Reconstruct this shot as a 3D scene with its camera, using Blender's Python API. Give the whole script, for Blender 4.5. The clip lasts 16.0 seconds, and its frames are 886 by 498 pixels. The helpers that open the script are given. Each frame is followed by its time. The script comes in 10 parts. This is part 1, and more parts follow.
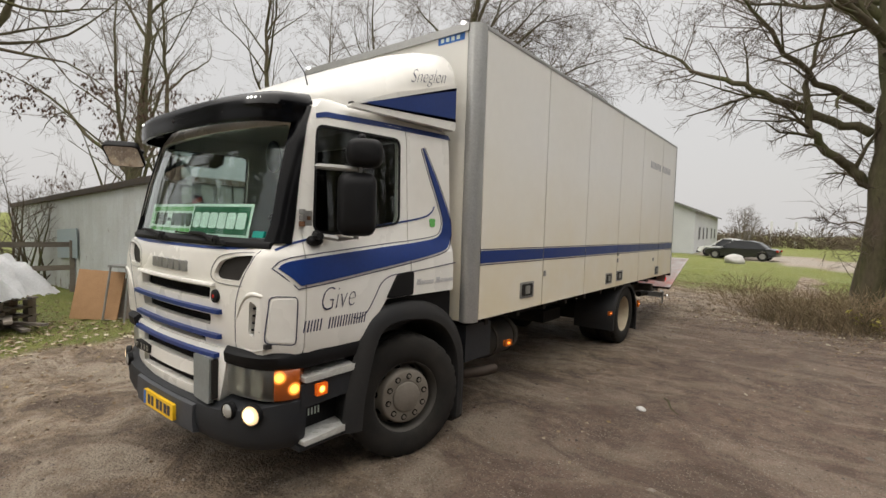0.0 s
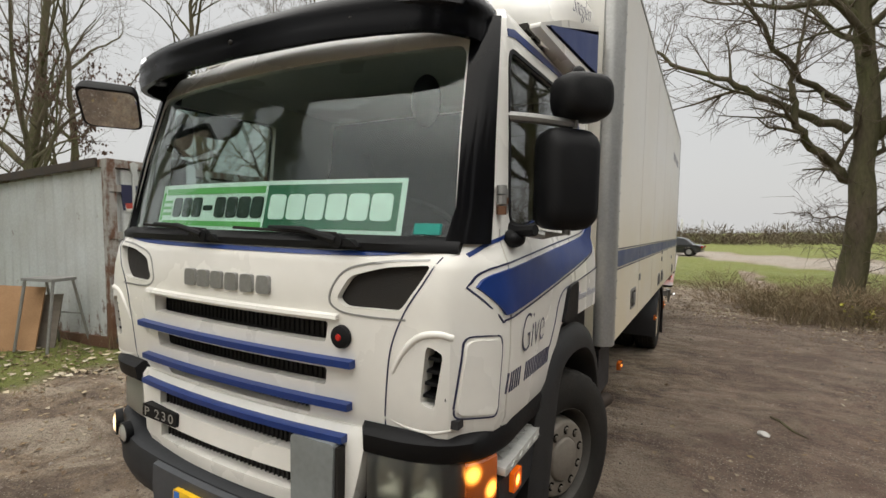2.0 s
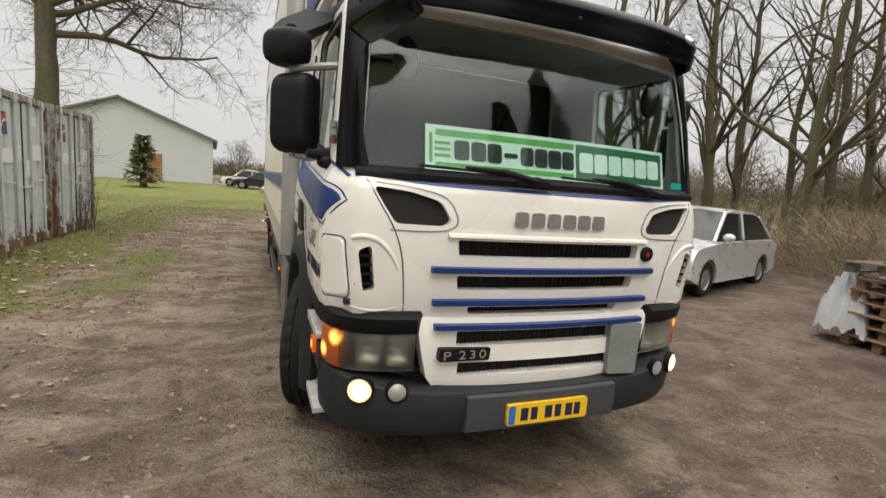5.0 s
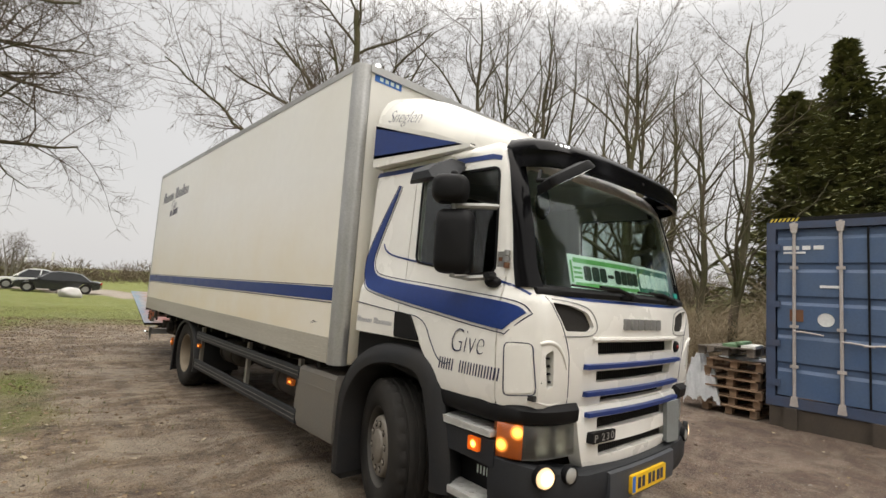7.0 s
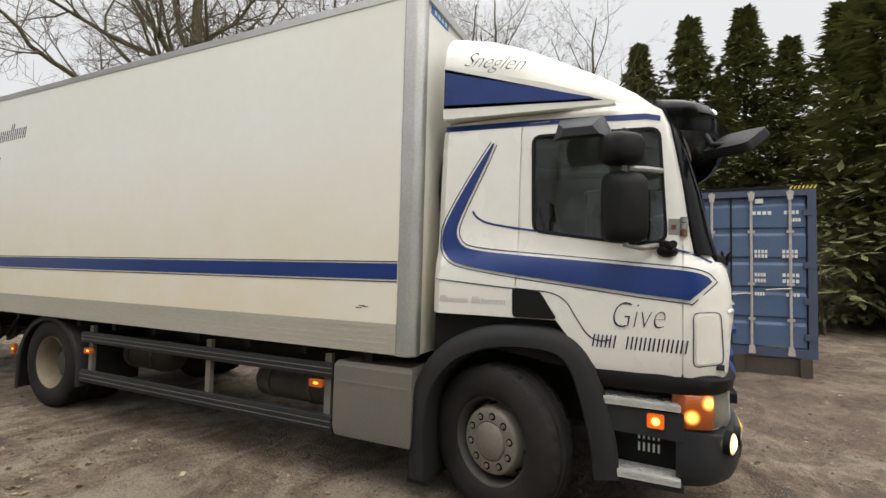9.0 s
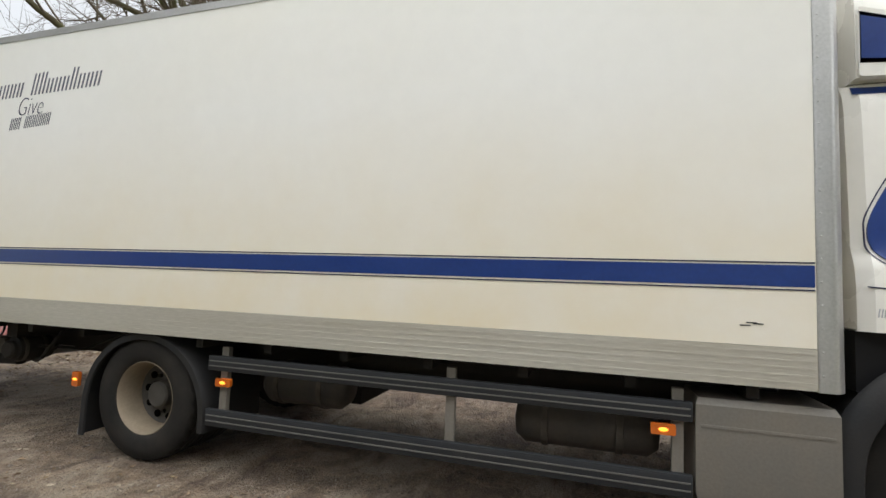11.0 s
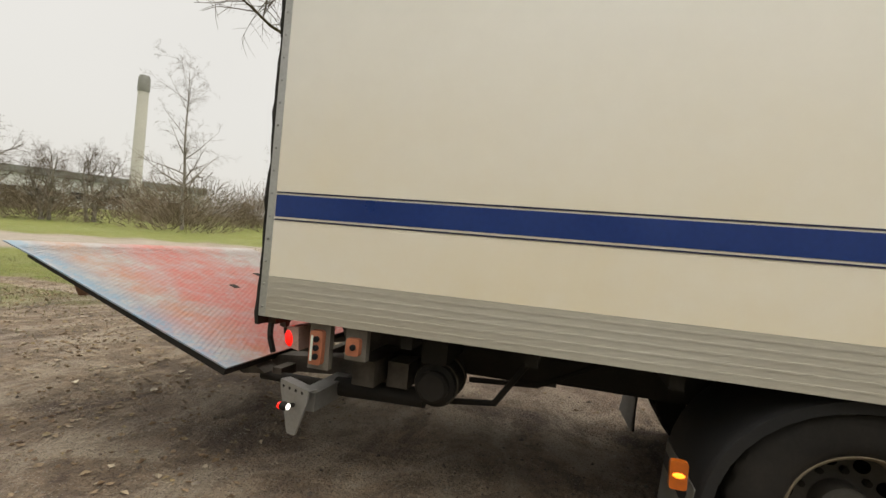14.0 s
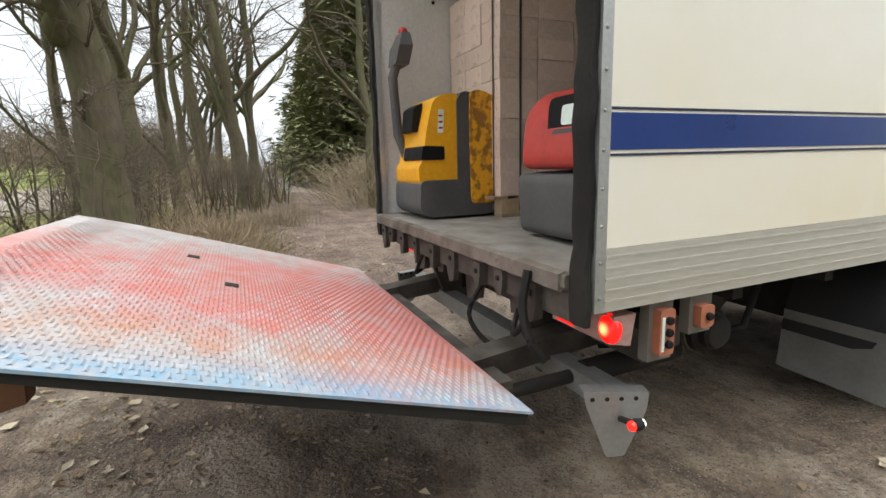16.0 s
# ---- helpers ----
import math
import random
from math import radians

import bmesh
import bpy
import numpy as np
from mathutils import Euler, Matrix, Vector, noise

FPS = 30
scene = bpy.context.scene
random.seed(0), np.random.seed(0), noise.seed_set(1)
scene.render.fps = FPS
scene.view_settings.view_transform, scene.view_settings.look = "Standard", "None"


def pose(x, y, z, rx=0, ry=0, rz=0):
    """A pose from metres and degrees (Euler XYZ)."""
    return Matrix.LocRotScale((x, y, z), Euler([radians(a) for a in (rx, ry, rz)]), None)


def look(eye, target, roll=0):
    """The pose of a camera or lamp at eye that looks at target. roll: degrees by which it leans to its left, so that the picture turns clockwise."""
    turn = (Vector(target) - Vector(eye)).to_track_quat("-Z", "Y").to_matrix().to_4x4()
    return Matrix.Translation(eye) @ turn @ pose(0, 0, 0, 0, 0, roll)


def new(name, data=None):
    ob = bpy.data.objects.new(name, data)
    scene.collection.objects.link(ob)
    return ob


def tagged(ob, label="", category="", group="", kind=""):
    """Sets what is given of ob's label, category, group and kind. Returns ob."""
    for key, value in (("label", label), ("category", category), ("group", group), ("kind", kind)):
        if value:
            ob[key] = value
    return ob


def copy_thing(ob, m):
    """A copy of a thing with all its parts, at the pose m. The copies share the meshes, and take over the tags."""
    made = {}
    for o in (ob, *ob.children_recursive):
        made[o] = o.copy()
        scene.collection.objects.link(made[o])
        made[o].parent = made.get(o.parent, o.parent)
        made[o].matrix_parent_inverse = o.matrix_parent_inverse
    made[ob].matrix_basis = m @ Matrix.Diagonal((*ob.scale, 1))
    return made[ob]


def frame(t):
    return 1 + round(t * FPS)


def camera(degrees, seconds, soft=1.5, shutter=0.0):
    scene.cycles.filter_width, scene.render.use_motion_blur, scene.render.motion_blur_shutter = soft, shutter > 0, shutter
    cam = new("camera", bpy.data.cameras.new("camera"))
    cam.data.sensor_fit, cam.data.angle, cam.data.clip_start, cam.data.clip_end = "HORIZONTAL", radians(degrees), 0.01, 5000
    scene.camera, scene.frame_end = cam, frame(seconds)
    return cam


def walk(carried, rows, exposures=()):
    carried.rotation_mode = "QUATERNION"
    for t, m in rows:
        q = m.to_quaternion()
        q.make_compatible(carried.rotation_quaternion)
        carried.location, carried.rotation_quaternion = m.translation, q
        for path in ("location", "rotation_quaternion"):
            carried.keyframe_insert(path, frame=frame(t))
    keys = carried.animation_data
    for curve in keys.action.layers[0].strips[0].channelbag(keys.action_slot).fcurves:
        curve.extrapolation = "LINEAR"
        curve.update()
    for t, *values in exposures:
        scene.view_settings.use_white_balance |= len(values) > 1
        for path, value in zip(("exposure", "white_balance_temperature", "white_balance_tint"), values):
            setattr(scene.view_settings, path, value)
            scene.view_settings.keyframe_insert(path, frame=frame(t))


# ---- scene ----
cam = camera(86.0, 16.0)
PATH = [
    (0, (3.676, -1.444, 1.881), (2.442, 0.127, 1.78), 1.8),
    (0.5, (3.408, -1.349, 1.875), (2.235, 0.27, 1.824), 1.6),
    (1, (2.988, -1.329, 1.833), (1.814, 0.29, 1.784), 3.2),
    (1.5, (2.442, -1.338, 1.81), (1.399, 0.367, 1.738), 3.7),
    (2, (1.814, -1.302, 1.793), (0.846, 0.445, 1.701), 1.3),
    (2.5, (1.182, -1.491, 1.742), (0.46, 0.368, 1.593), 1.8),
    (3, (0.538, -1.657, 1.748), (-0.065, 0.236, 1.522), -0.3),
    (3.5, (0.032, -1.891, 1.739), (-0.217, 0.06, 1.374), -0.7),
    (3.7, (-0.136, -1.946, 1.747), (-0.181, 0.019, 1.377), 0.2),
    (5.8, (-2.327, -2.058, 1.667), (-1.303, -0.341, 1.602), 3.6),
    (6, (-2.502, -2.0, 1.666), (-1.407, -0.327, 1.687), 2.8),
    (6.5, (-2.921, -1.737, 1.647), (-1.704, -0.156, 1.784), 3.8),
    (7, (-3.351, -1.519, 1.654), (-2.018, -0.041, 1.847), 4.0),
    (7.5, (-3.64, -1.158, 1.619), (-2.188, 0.201, 1.832), 2.7),
    (8, (-3.932, -0.674, 1.597), (-2.367, 0.554, 1.807), 2.2),
    (8.2, (-4.034, -0.478, 1.619), (-2.42, 0.689, 1.809), 1.7),
    (10.3, (-4.242, 2.199, 1.414), (-2.293, 2.64, 1.498), 1.8),
    (10.5, (-4.237, 2.485, 1.383), (-2.288, 2.923, 1.488), 1.2),
    (11, (-4.205, 3.294, 1.496), (-2.298, 3.879, 1.637), 2.1),
    (11.5, (-4.188, 4.058, 1.502), (-2.263, 4.587, 1.614), 1.4),
    (12, (-4.172, 4.93, 1.456), (-2.265, 5.493, 1.672), 3.4),
    (12.5, (-4.042, 5.697, 1.507), (-2.11, 6.212, 1.554), 2.6),
    (13, (-3.871, 6.477, 1.463), (-1.98, 7.119, 1.562), 2.1),
    (13.5, (-3.7, 7.22, 1.43), (-1.773, 7.752, 1.368), 3.6),
    (14, (-3.454, 7.864, 1.450), (-1.525, 8.395, 1.447), 5.1),
    (14.5, (-3.253, 8.534, 1.465), (-1.287, 8.855, 1.293), 2.1),
    (15, (-3.017, 9.347, 1.454), (-1.027, 9.439, 1.268), 4.0),
    (15.5, (-2.758, 9.94, 1.481), (-0.858, 9.548, 0.993), 2.8),
    (16, (-2.466, 10.479, 1.515), (-0.654, 9.711, 1.158), -1.6),
]
walk(cam, [(t, look(eye, target, roll)) for t, eye, target, roll in PATH], [(0.0, 0.06, 6750, 10), (2.0, 0.04, 6650, 8), (3.5, 0.10, 6750, 7), (6.0, 0.19, 6750, 10), (7.0, 0.16, 6750, 10), (8.0, 0.16, 6750, 10), (10.5, 0.46, 6250, 8), (12.0, 0.27, 6550, 9), (13.0, 0.26, 6900, 8), (14.0, 0.26, 7050, 8), (15.0, 0.36, 6950, 8), (15.5, 0.68, 6350, 8), (16.0, 0.82, 6200, 7)])

# ---- light: an overcast winter afternoon ----
world = bpy.data.worlds.new("overcast_sky")
scene.world = world
world.use_nodes = True
wn, wl = world.node_tree.nodes, world.node_tree.links
wn.clear()
SUN_ELEV, SUN_TURN = radians(55), radians(186)
sky = wn.new("ShaderNodeTexSky")
sky.sky_type, sky.sun_disc, sky.sun_elevation, sky.sun_rotation = "NISHITA", False, SUN_ELEV, SUN_TURN
sky.dust_density, sky.air_density = 4.0, 1.5
sky_fade = wn.new("ShaderNodeVectorMath")
sky_fade.operation = "SCALE"
sky_fade.inputs["Scale"].default_value = 0.1
coord = wn.new("ShaderNodeTexCoord")
split = wn.new("ShaderNodeSeparateXYZ")
ramp = wn.new("ShaderNodeValToRGB")
ramp.color_ramp.elements[0].position, ramp.color_ramp.elements[0].color = 0.0, (0.66, 0.66, 0.675, 1)
ramp.color_ramp.elements[1].position, ramp.color_ramp.elements[1].color = 1.0, (3.5, 3.43, 3.34, 1)
mid = ramp.color_ramp.elements.new(0.5)
mid.color = (0.74, 0.74, 0.75, 1)
high = ramp.color_ramp.elements.new(0.69)
high.color = (2.5, 2.45, 2.4, 1)
cloud = wn.new("ShaderNodeTexNoise")
cloud.inputs["Scale"].default_value, cloud.inputs["Detail"].default_value = 2.2, 3.0
cloud_ramp = wn.new("ShaderNodeMapRange")
cloud_ramp.inputs["To Min"].default_value, cloud_ramp.inputs["To Max"].default_value = 0.95, 1.05
cloud_mul = wn.new("ShaderNodeVectorMath")
cloud_mul.operation = "SCALE"
mix = wn.new("ShaderNodeMix")
mix.data_type, mix.inputs[0].default_value = "RGBA", 0.9
back = wn.new("ShaderNodeBackground")
back.inputs["Strength"].default_value = 1.0
out = wn.new("ShaderNodeOutputWorld")
wl.new(coord.outputs["Generated"], split.inputs[0])
wl.new(split.outputs["Z"], ramp.inputs[0])
wl.new(coord.outputs["Generated"], cloud.inputs["Vector"])
wl.new(cloud.outputs["Fac"], cloud_ramp.inputs["Value"])
wl.new(ramp.outputs["Color"], cloud_mul.inputs[0])
wl.new(cloud_ramp.outputs["Result"], cloud_mul.inputs["Scale"])
wl.new(sky.outputs["Color"], sky_fade.inputs[0])
wl.new(sky_fade.outputs[0], mix.inputs[6])
wl.new(cloud_mul.outputs[0], mix.inputs[7])
wl.new(mix.outputs[2], back.inputs["Color"])
wl.new(back.outputs[0], out.inputs[0])
sun_data = bpy.data.lights.new("sun", "SUN")
sun_data.energy, sun_data.angle, sun_data.color = 0.6, radians(80), (1.0, 0.97, 0.92)
sun = new("sun", sun_data)
sun.matrix_world = look((-2, -19, 27), (0, 0, 0))


# ---- materials ----
def material(name, color, rough=0.6, metal=0.0, second=None, scale=3.0, fine=40.0, bump=0.15, amount=0.5, coat=0.0, grain=0.18, spread=0.1, stretch=(1, 1, 1), rough_var=0.15, random_tone=0.0, shine=0.5):
    """Two tones mixed by broad and fine noise, with relief and uneven gloss."""
    m = bpy.data.materials.new(name)
    m.use_nodes = True
    n, l = m.node_tree.nodes, m.node_tree.links
    b = n["Principled BSDF"]
    second = second or tuple(c * 0.7 for c in color)
    tc, mp = n.new("ShaderNodeTexCoord"), n.new("ShaderNodeMapping")
    mp.inputs["Scale"].default_value = stretch
    l.new(tc.outputs["Object"], mp.inputs[0])
    broad, small = n.new("ShaderNodeTexNoise"), n.new("ShaderNodeTexNoise")
    broad.inputs["Scale"].default_value, broad.inputs["Detail"].default_value = scale, 6
    small.inputs["Scale"].default_value, small.inputs["Detail"].default_value = fine, 4
    l.new(mp.outputs[0], broad.inputs["Vector"])
    l.new(mp.outputs[0], small.inputs["Vector"])
    mask = n.new("ShaderNodeMapRange")
    mask.inputs["From Min"].default_value, mask.inputs["From Max"].default_value = 0.5 - spread * 2, 0.5 + spread * 2
    mask.inputs["To Max"].default_value = amount
    l.new(broad.outputs["Fac"], mask.inputs["Value"])
    cm = n.new("ShaderNodeMix")
    cm.data_type = "RGBA"
    cm.inputs[6].default_value, cm.inputs[7].default_value = (*color, 1), (*second, 1)
    l.new(mask.outputs[0], cm.inputs[0])
    speck = n.new("ShaderNodeMapRange")
    speck.inputs["To Min"].default_value, speck.inputs["To Max"].default_value = 1 - grain, 1 + grain
    l.new(small.outputs["Fac"], speck.inputs["Value"])
    gm = n.new("ShaderNodeVectorMath")
    gm.operation = "SCALE"
    l.new(cm.outputs[2], gm.inputs[0])
    l.new(speck.outputs[0], gm.inputs["Scale"])
    last = gm
    if random_tone:
        info, rr = n.new("ShaderNodeObjectInfo"), n.new("ShaderNodeMapRange")
        rr.inputs["To Min"].default_value, rr.inputs["To Max"].default_value = 1 - random_tone, 1 + random_tone
        rm = n.new("ShaderNodeVectorMath")
        rm.operation = "SCALE"
        l.new(info.outputs["Random"], rr.inputs["Value"])
        l.new(gm.outputs[0], rm.inputs[0])
        l.new(rr.outputs[0], rm.inputs["Scale"])
        last = rm
    l.new(last.outputs[0], b.inputs["Base Color"])
    rv = n.new("ShaderNodeMapRange")
    rv.inputs["To Min"].default_value, rv.inputs["To Max"].default_value = max(0.02, rough - rough_var), min(1, rough + rough_var)
    l.new(broad.outputs["Fac"], rv.inputs["Value"])
    l.new(rv.outputs[0], b.inputs["Roughness"])
    b.inputs["Metallic"].default_value = metal
    b.inputs["Coat Weight"].default_value = coat
    b.inputs["Specular IOR Level"].default_value = shine
    if bump:
        bp = n.new("ShaderNodeBump")
        bp.inputs["Strength"].default_value, bp.inputs["Distance"].default_value = bump, 0.004
        l.new(small.outputs["Fac"], bp.inputs["Height"])
        l.new(bp.outputs[0], b.inputs["Normal"])
    return m


def glow(name, color, strength):
    m = bpy.data.materials.new(name)
    m.use_nodes = True
    b = m.node_tree.nodes["Principled BSDF"]
    b.inputs["Base Color"].default_value = (*color, 1)
    b.inputs["Emission Color"].default_value, b.inputs["Emission Strength"].default_value = (*color, 1), strength
    b.inputs["Roughness"].default_value = 0.3
    return m


def lit_lens(name, color, hot, centres, size, least, most):
    """A coloured lamp lens with bulbs burning behind it: brightest before the bulbs."""
    m = bpy.data.materials.new(name)
    m.use_nodes = True
    n, l = m.node_tree.nodes, m.node_tree.links
    b = n["Principled BSDF"]
    tc, last = n.new("ShaderNodeTexCoord"), None
    for c in centres:
        far = n.new("ShaderNodeVectorMath")
        far.operation, far.inputs[1].default_value = "DISTANCE", c
        l.new(tc.outputs["Object"], far.inputs[0])
        if last is None:
            last = far.outputs["Value"]
        else:
            near = n.new("ShaderNodeMath")
            near.operation = "MINIMUM"
            l.new(last, near.inputs[0])
            l.new(far.outputs["Value"], near.inputs[1])
            last = near.outputs[0]
    fall = n.new("ShaderNodeMapRange")
    fall.interpolation_type = "SMOOTHERSTEP"
    fall.inputs["From Min"].default_value, fall.inputs["From Max"].default_value = size * 1.7, size * 0.25
    l.new(last, fall.inputs["Value"])
    power, tone = n.new("ShaderNodeMapRange"), n.new("ShaderNodeMix")
    power.inputs["To Min"].default_value, power.inputs["To Max"].default_value = least, most
    tone.data_type = "RGBA"
    tone.inputs[6].default_value, tone.inputs[7].default_value = (*color, 1), (*hot, 1)
    l.new(fall.outputs[0], power.inputs["Value"])
    l.new(fall.outputs[0], tone.inputs[0])
    l.new(tone.outputs[2], b.inputs["Emission Color"])
    l.new(power.outputs[0], b.inputs["Emission Strength"])
    b.inputs["Base Color"].default_value, b.inputs["Roughness"].default_value, b.inputs["Coat Weight"].default_value = (*color, 1), 0.2, 0.6
    rib, bump = n.new("ShaderNodeTexWave"), n.new("ShaderNodeBump")
    rib.bands_direction = "Z"
    rib.inputs["Scale"].default_value = 40
    bump.inputs["Strength"].default_value, bump.inputs["Distance"].default_value = 0.3, 0.003
    l.new(tc.outputs["Object"], rib.inputs["Vector"])
    l.new(rib.outputs["Fac"], bump.inputs["Height"])
    l.new(bump.outputs[0], b.inputs["Normal"])
    return m


def glass(name, tint, rough=0.02, ior=1.45):
    m = bpy.data.materials.new(name)
    m.use_nodes = True
    b = m.node_tree.nodes["Principled BSDF"]
    b.inputs["Base Color"].default_value = (*tint, 1)
    b.inputs["Transmission Weight"].default_value, b.inputs["Roughness"].default_value, b.inputs["IOR"].default_value = 1.0, rough, ior
    return m


WHITE = material("cab_paint_white", (0.80, 0.785, 0.74), 0.28, second=(0.66, 0.62, 0.54), scale=1.6, fine=14, bump=0.01, amount=0.4, coat=0.4, grain=0.04)
BOXWHITE = material("box_panel_white", (0.79, 0.785, 0.755), 0.4, second=(0.75, 0.715, 0.625), scale=0.55, fine=9, bump=0.02, amount=0.4, grain=0.03)
# yellow-brown road splash dried on the lower panels
n, l = BOXWHITE.node_tree.nodes, BOXWHITE.node_tree.links
base_in = n["Principled BSDF"].inputs["Base Color"]
clean = base_in.links[0].from_socket
place_, parts_, splash = n.new("ShaderNodeTexCoord"), n.new("ShaderNodeSeparateXYZ"), n.new("ShaderNodeTexNoise")
splash.inputs["Scale"].default_value, splash.inputs["Detail"].default_value, splash.inputs["Roughness"].default_value = 1.3, 8.0, 0.65
l.new(place_.outputs["Object"], parts_.inputs[0])
l.new(place_.outputs["Object"], splash.inputs["Vector"])
low, both_, soil_ = n.new("ShaderNodeMapRange"), n.new("ShaderNodeMath"), n.new("ShaderNodeMix")
low.inputs["From Min"].default_value, low.inputs["From Max"].default_value, low.inputs["To Min"].default_value, low.inputs["To Max"].default_value = 1.05, 2.75, 1.15, 0.0
both_.operation = "MULTIPLY"
l.new(parts_.outputs["Z"], low.inputs["Value"])
l.new(low.outputs["Result"], both_.inputs[0])
l.new(splash.outputs["Fac"], both_.inputs[1])
soil_.data_type = "RGBA"
l.new(both_.outputs[0], soil_.inputs[0])
l.new(clean, soil_.inputs[6])
soil_.inputs[7].default_value = (0.70, 0.585, 0.36, 1)
l.new(soil_.outputs[2], base_in)
BLUE = material("blue_film", (0.004, 0.026, 0.150), 0.35, second=(0.008, 0.038, 0.19), scale=4, bump=0.02, amount=0.6)
INK = material("dark_lettering", (0.015, 0.018, 0.06), 0.4, bump=0)
WORNINK = material("weathered_lettering", (0.085, 0.09, 0.125), 0.5, second=(0.15, 0.15, 0.18), scale=9, bump=0)
PALEINK = material("faded_lettering", (0.42, 0.42, 0.44), 0.5, bump=0)
BLACK = material("black_plastic", (0.007, 0.007, 0.008), 0.55, second=(0.012, 0.012, 0.012), scale=5, fine=160, bump=0.2, shine=0.18)
VISOR = material("smoked_visor", (0.003, 0.003, 0.004), 0.20, second=(0.008, 0.008, 0.008), scale=3, bump=0.02, amount=0.35, rough_var=0.08, shine=0.15)
PILLAR = material("black_gloss_pillar", (0.004, 0.004, 0.005), 0.12, second=(0.010, 0.010, 0.010), scale=3, bump=0.01, rough_var=0.05, shine=0.14)
GREYPL = material("grey_bumper_plastic", (0.017, 0.019, 0.023), 0.55, second=(0.030, 0.030, 0.030), scale=4, fine=120, bump=0.3, shine=0.3)
FENDER = material("dusty_fender_plastic", (0.015, 0.016, 0.018), 0.6, second=(0.036, 0.032, 0.028), scale=3, fine=90, bump=0.3, shine=0.25)
GRILLE = material("grille_mesh_dark", (0.006, 0.005, 0.004), 0.8, second=(0.020, 0.014, 0.009), scale=8, fine=220, bump=0.6)
ALU = material("dull_aluminium", (0.50, 0.50, 0.49), 0.42, 0.75, second=(0.34, 0.335, 0.31), scale=2.5, fine=60, bump=0.08)
ALUDIRT = material("muddy_aluminium", (0.45, 0.43, 0.375), 0.55, 0.15, second=(0.33, 0.295, 0.225), scale=2.0, fine=50, bump=0.1, stretch=(1, 0.25, 2.5))
RUBBER = material("tyre_rubber", (0.013, 0.0125, 0.012), 0.8, second=(0.042, 0.037, 0.031), scale=5, fine=70, bump=0.35, shine=0.2)
RIM = material("rim_silver_paint", (0.20, 0.178, 0.150), 0.6, 0.15, second=(0.135, 0.115, 0.092), scale=6, fine=60, bump=0.12)
RIMOLD = material("rim_pale_dirty", (0.46, 0.39, 0.28), 0.7, second=(0.25, 0.20, 0.14), scale=5, fine=50, bump=0.2)
# Darker copy of the dirty rim paint: right-side shade put into the colour.
RIMSHADED = material("rim_dirty_shaded", (0.24, 0.195, 0.135), 0.75, second=(0.13, 0.10, 0.072), scale=5, fine=50, bump=0.2)
STEEL = material("chassis_steel_grimy", (0.014, 0.013, 0.012), 0.75, 0.0, second=(0.038, 0.032, 0.026), scale=4, fine=60, bump=0.3, shine=0.25)
LIFTSTEEL = material("muddy_lift_steel", (0.095, 0.083, 0.070), 0.8, second=(0.036, 0.030, 0.025), scale=7, fine=50, bump=0.5, amount=0.9, shine=0.25)
GALV = material("galvanised_steel", (0.33, 0.33, 0.32), 0.5, 0.6, second=(0.2, 0.19, 0.17), scale=6, fine=50, bump=0.15)
RUST = material("rusty_steel", (0.17, 0.075, 0.035), 0.8, second=(0.07, 0.04, 0.025), scale=6, fine=60, bump=0.4)
YELLOWPLATE = material("plate_yellow", (0.85, 0.52, 0.015), 0.4, second=(0.7, 0.42, 0.02), bump=0.02)
PLATEBLUE = material("plate_blue", (0.03, 0.16, 0.55), 0.4, bump=0)
ORANGE = material("orange_lens", (0.55, 0.13, 0.015), 0.15, second=(0.26, 0.06, 0.02), scale=14, bump=0.02)
ORANGEGLOW = glow("lit_orange_lamp", (1.0, 0.26, 0.02), 2.5)
WARMGLOW = lit_lens("lit_fog_lamp", (1.0, 0.72, 0.40), (1.0, 0.93, 0.78), [(s * 1.005, 0.082, 0.672) for s in (-1, 1)], 0.034, 0.75, 3.2)
INDICATORLENS = lit_lens("lit_indicator_lens", (0.36, 0.075, 0.008), (1.0, 0.40, 0.06), [(s * 1.112, 0.222, 0.905) for s in (-1, 1)] + [(s * 1.15, 0.305, 0.825) for s in (-1, 1)], 0.034, 0.05, 4.0)
SIDELENS = lit_lens("lit_side_indicator_lens", (0.85, 0.14, 0.008), (1.0, 0.42, 0.08), [(s * 1.19, 0.49, 0.785) for s in (-1, 1)], 0.020, 0.22, 7.0)
RAILRIB = material("worn_rail_edge", (0.15, 0.145, 0.135), 0.6, 0.2, second=(0.07, 0.066, 0.06), scale=3, bump=0.1)
FLAP = material("grey_mud_flap", (0.20, 0.195, 0.185), 0.8, second=(0.12, 0.11, 0.095), scale=4, bump=0.2, shine=0.2)
SILL = material("battered_rear_sill", (0.20, 0.175, 0.145), 0.75, 0.1, second=(0.065, 0.047, 0.034), scale=6, fine=40, bump=0.5, amount=0.9)
WHITEGLOW = glow("lit_white_leds", (1.0, 1.0, 1.0), 1.6)
REDGLOW = glow("lit_red_lamp", (1.0, 0.010, 0.006), 0.7)
REDHOT = glow("lit_red_bulb", (1.0, 0.016, 0.010), 1.3)
REDLENS = lit_lens("lit_red_lens", (1.0, 0.006, 0.004), (1.0, 0.22, 0.07), [(s * 1.185, 9.315, 0.908) for s in (-1, 1)], 0.022, 0.75, 2.6)
RED = material("red_lens", (0.45, 0.02, 0.015), 0.25, bump=0.02)
AUXLENS = material("clear_lamp_reflector", (0.55, 0.55, 0.53), 0.2, 0.5, second=(0.30, 0.30, 0.28), scale=20, bump=0.05, coat=1.0)
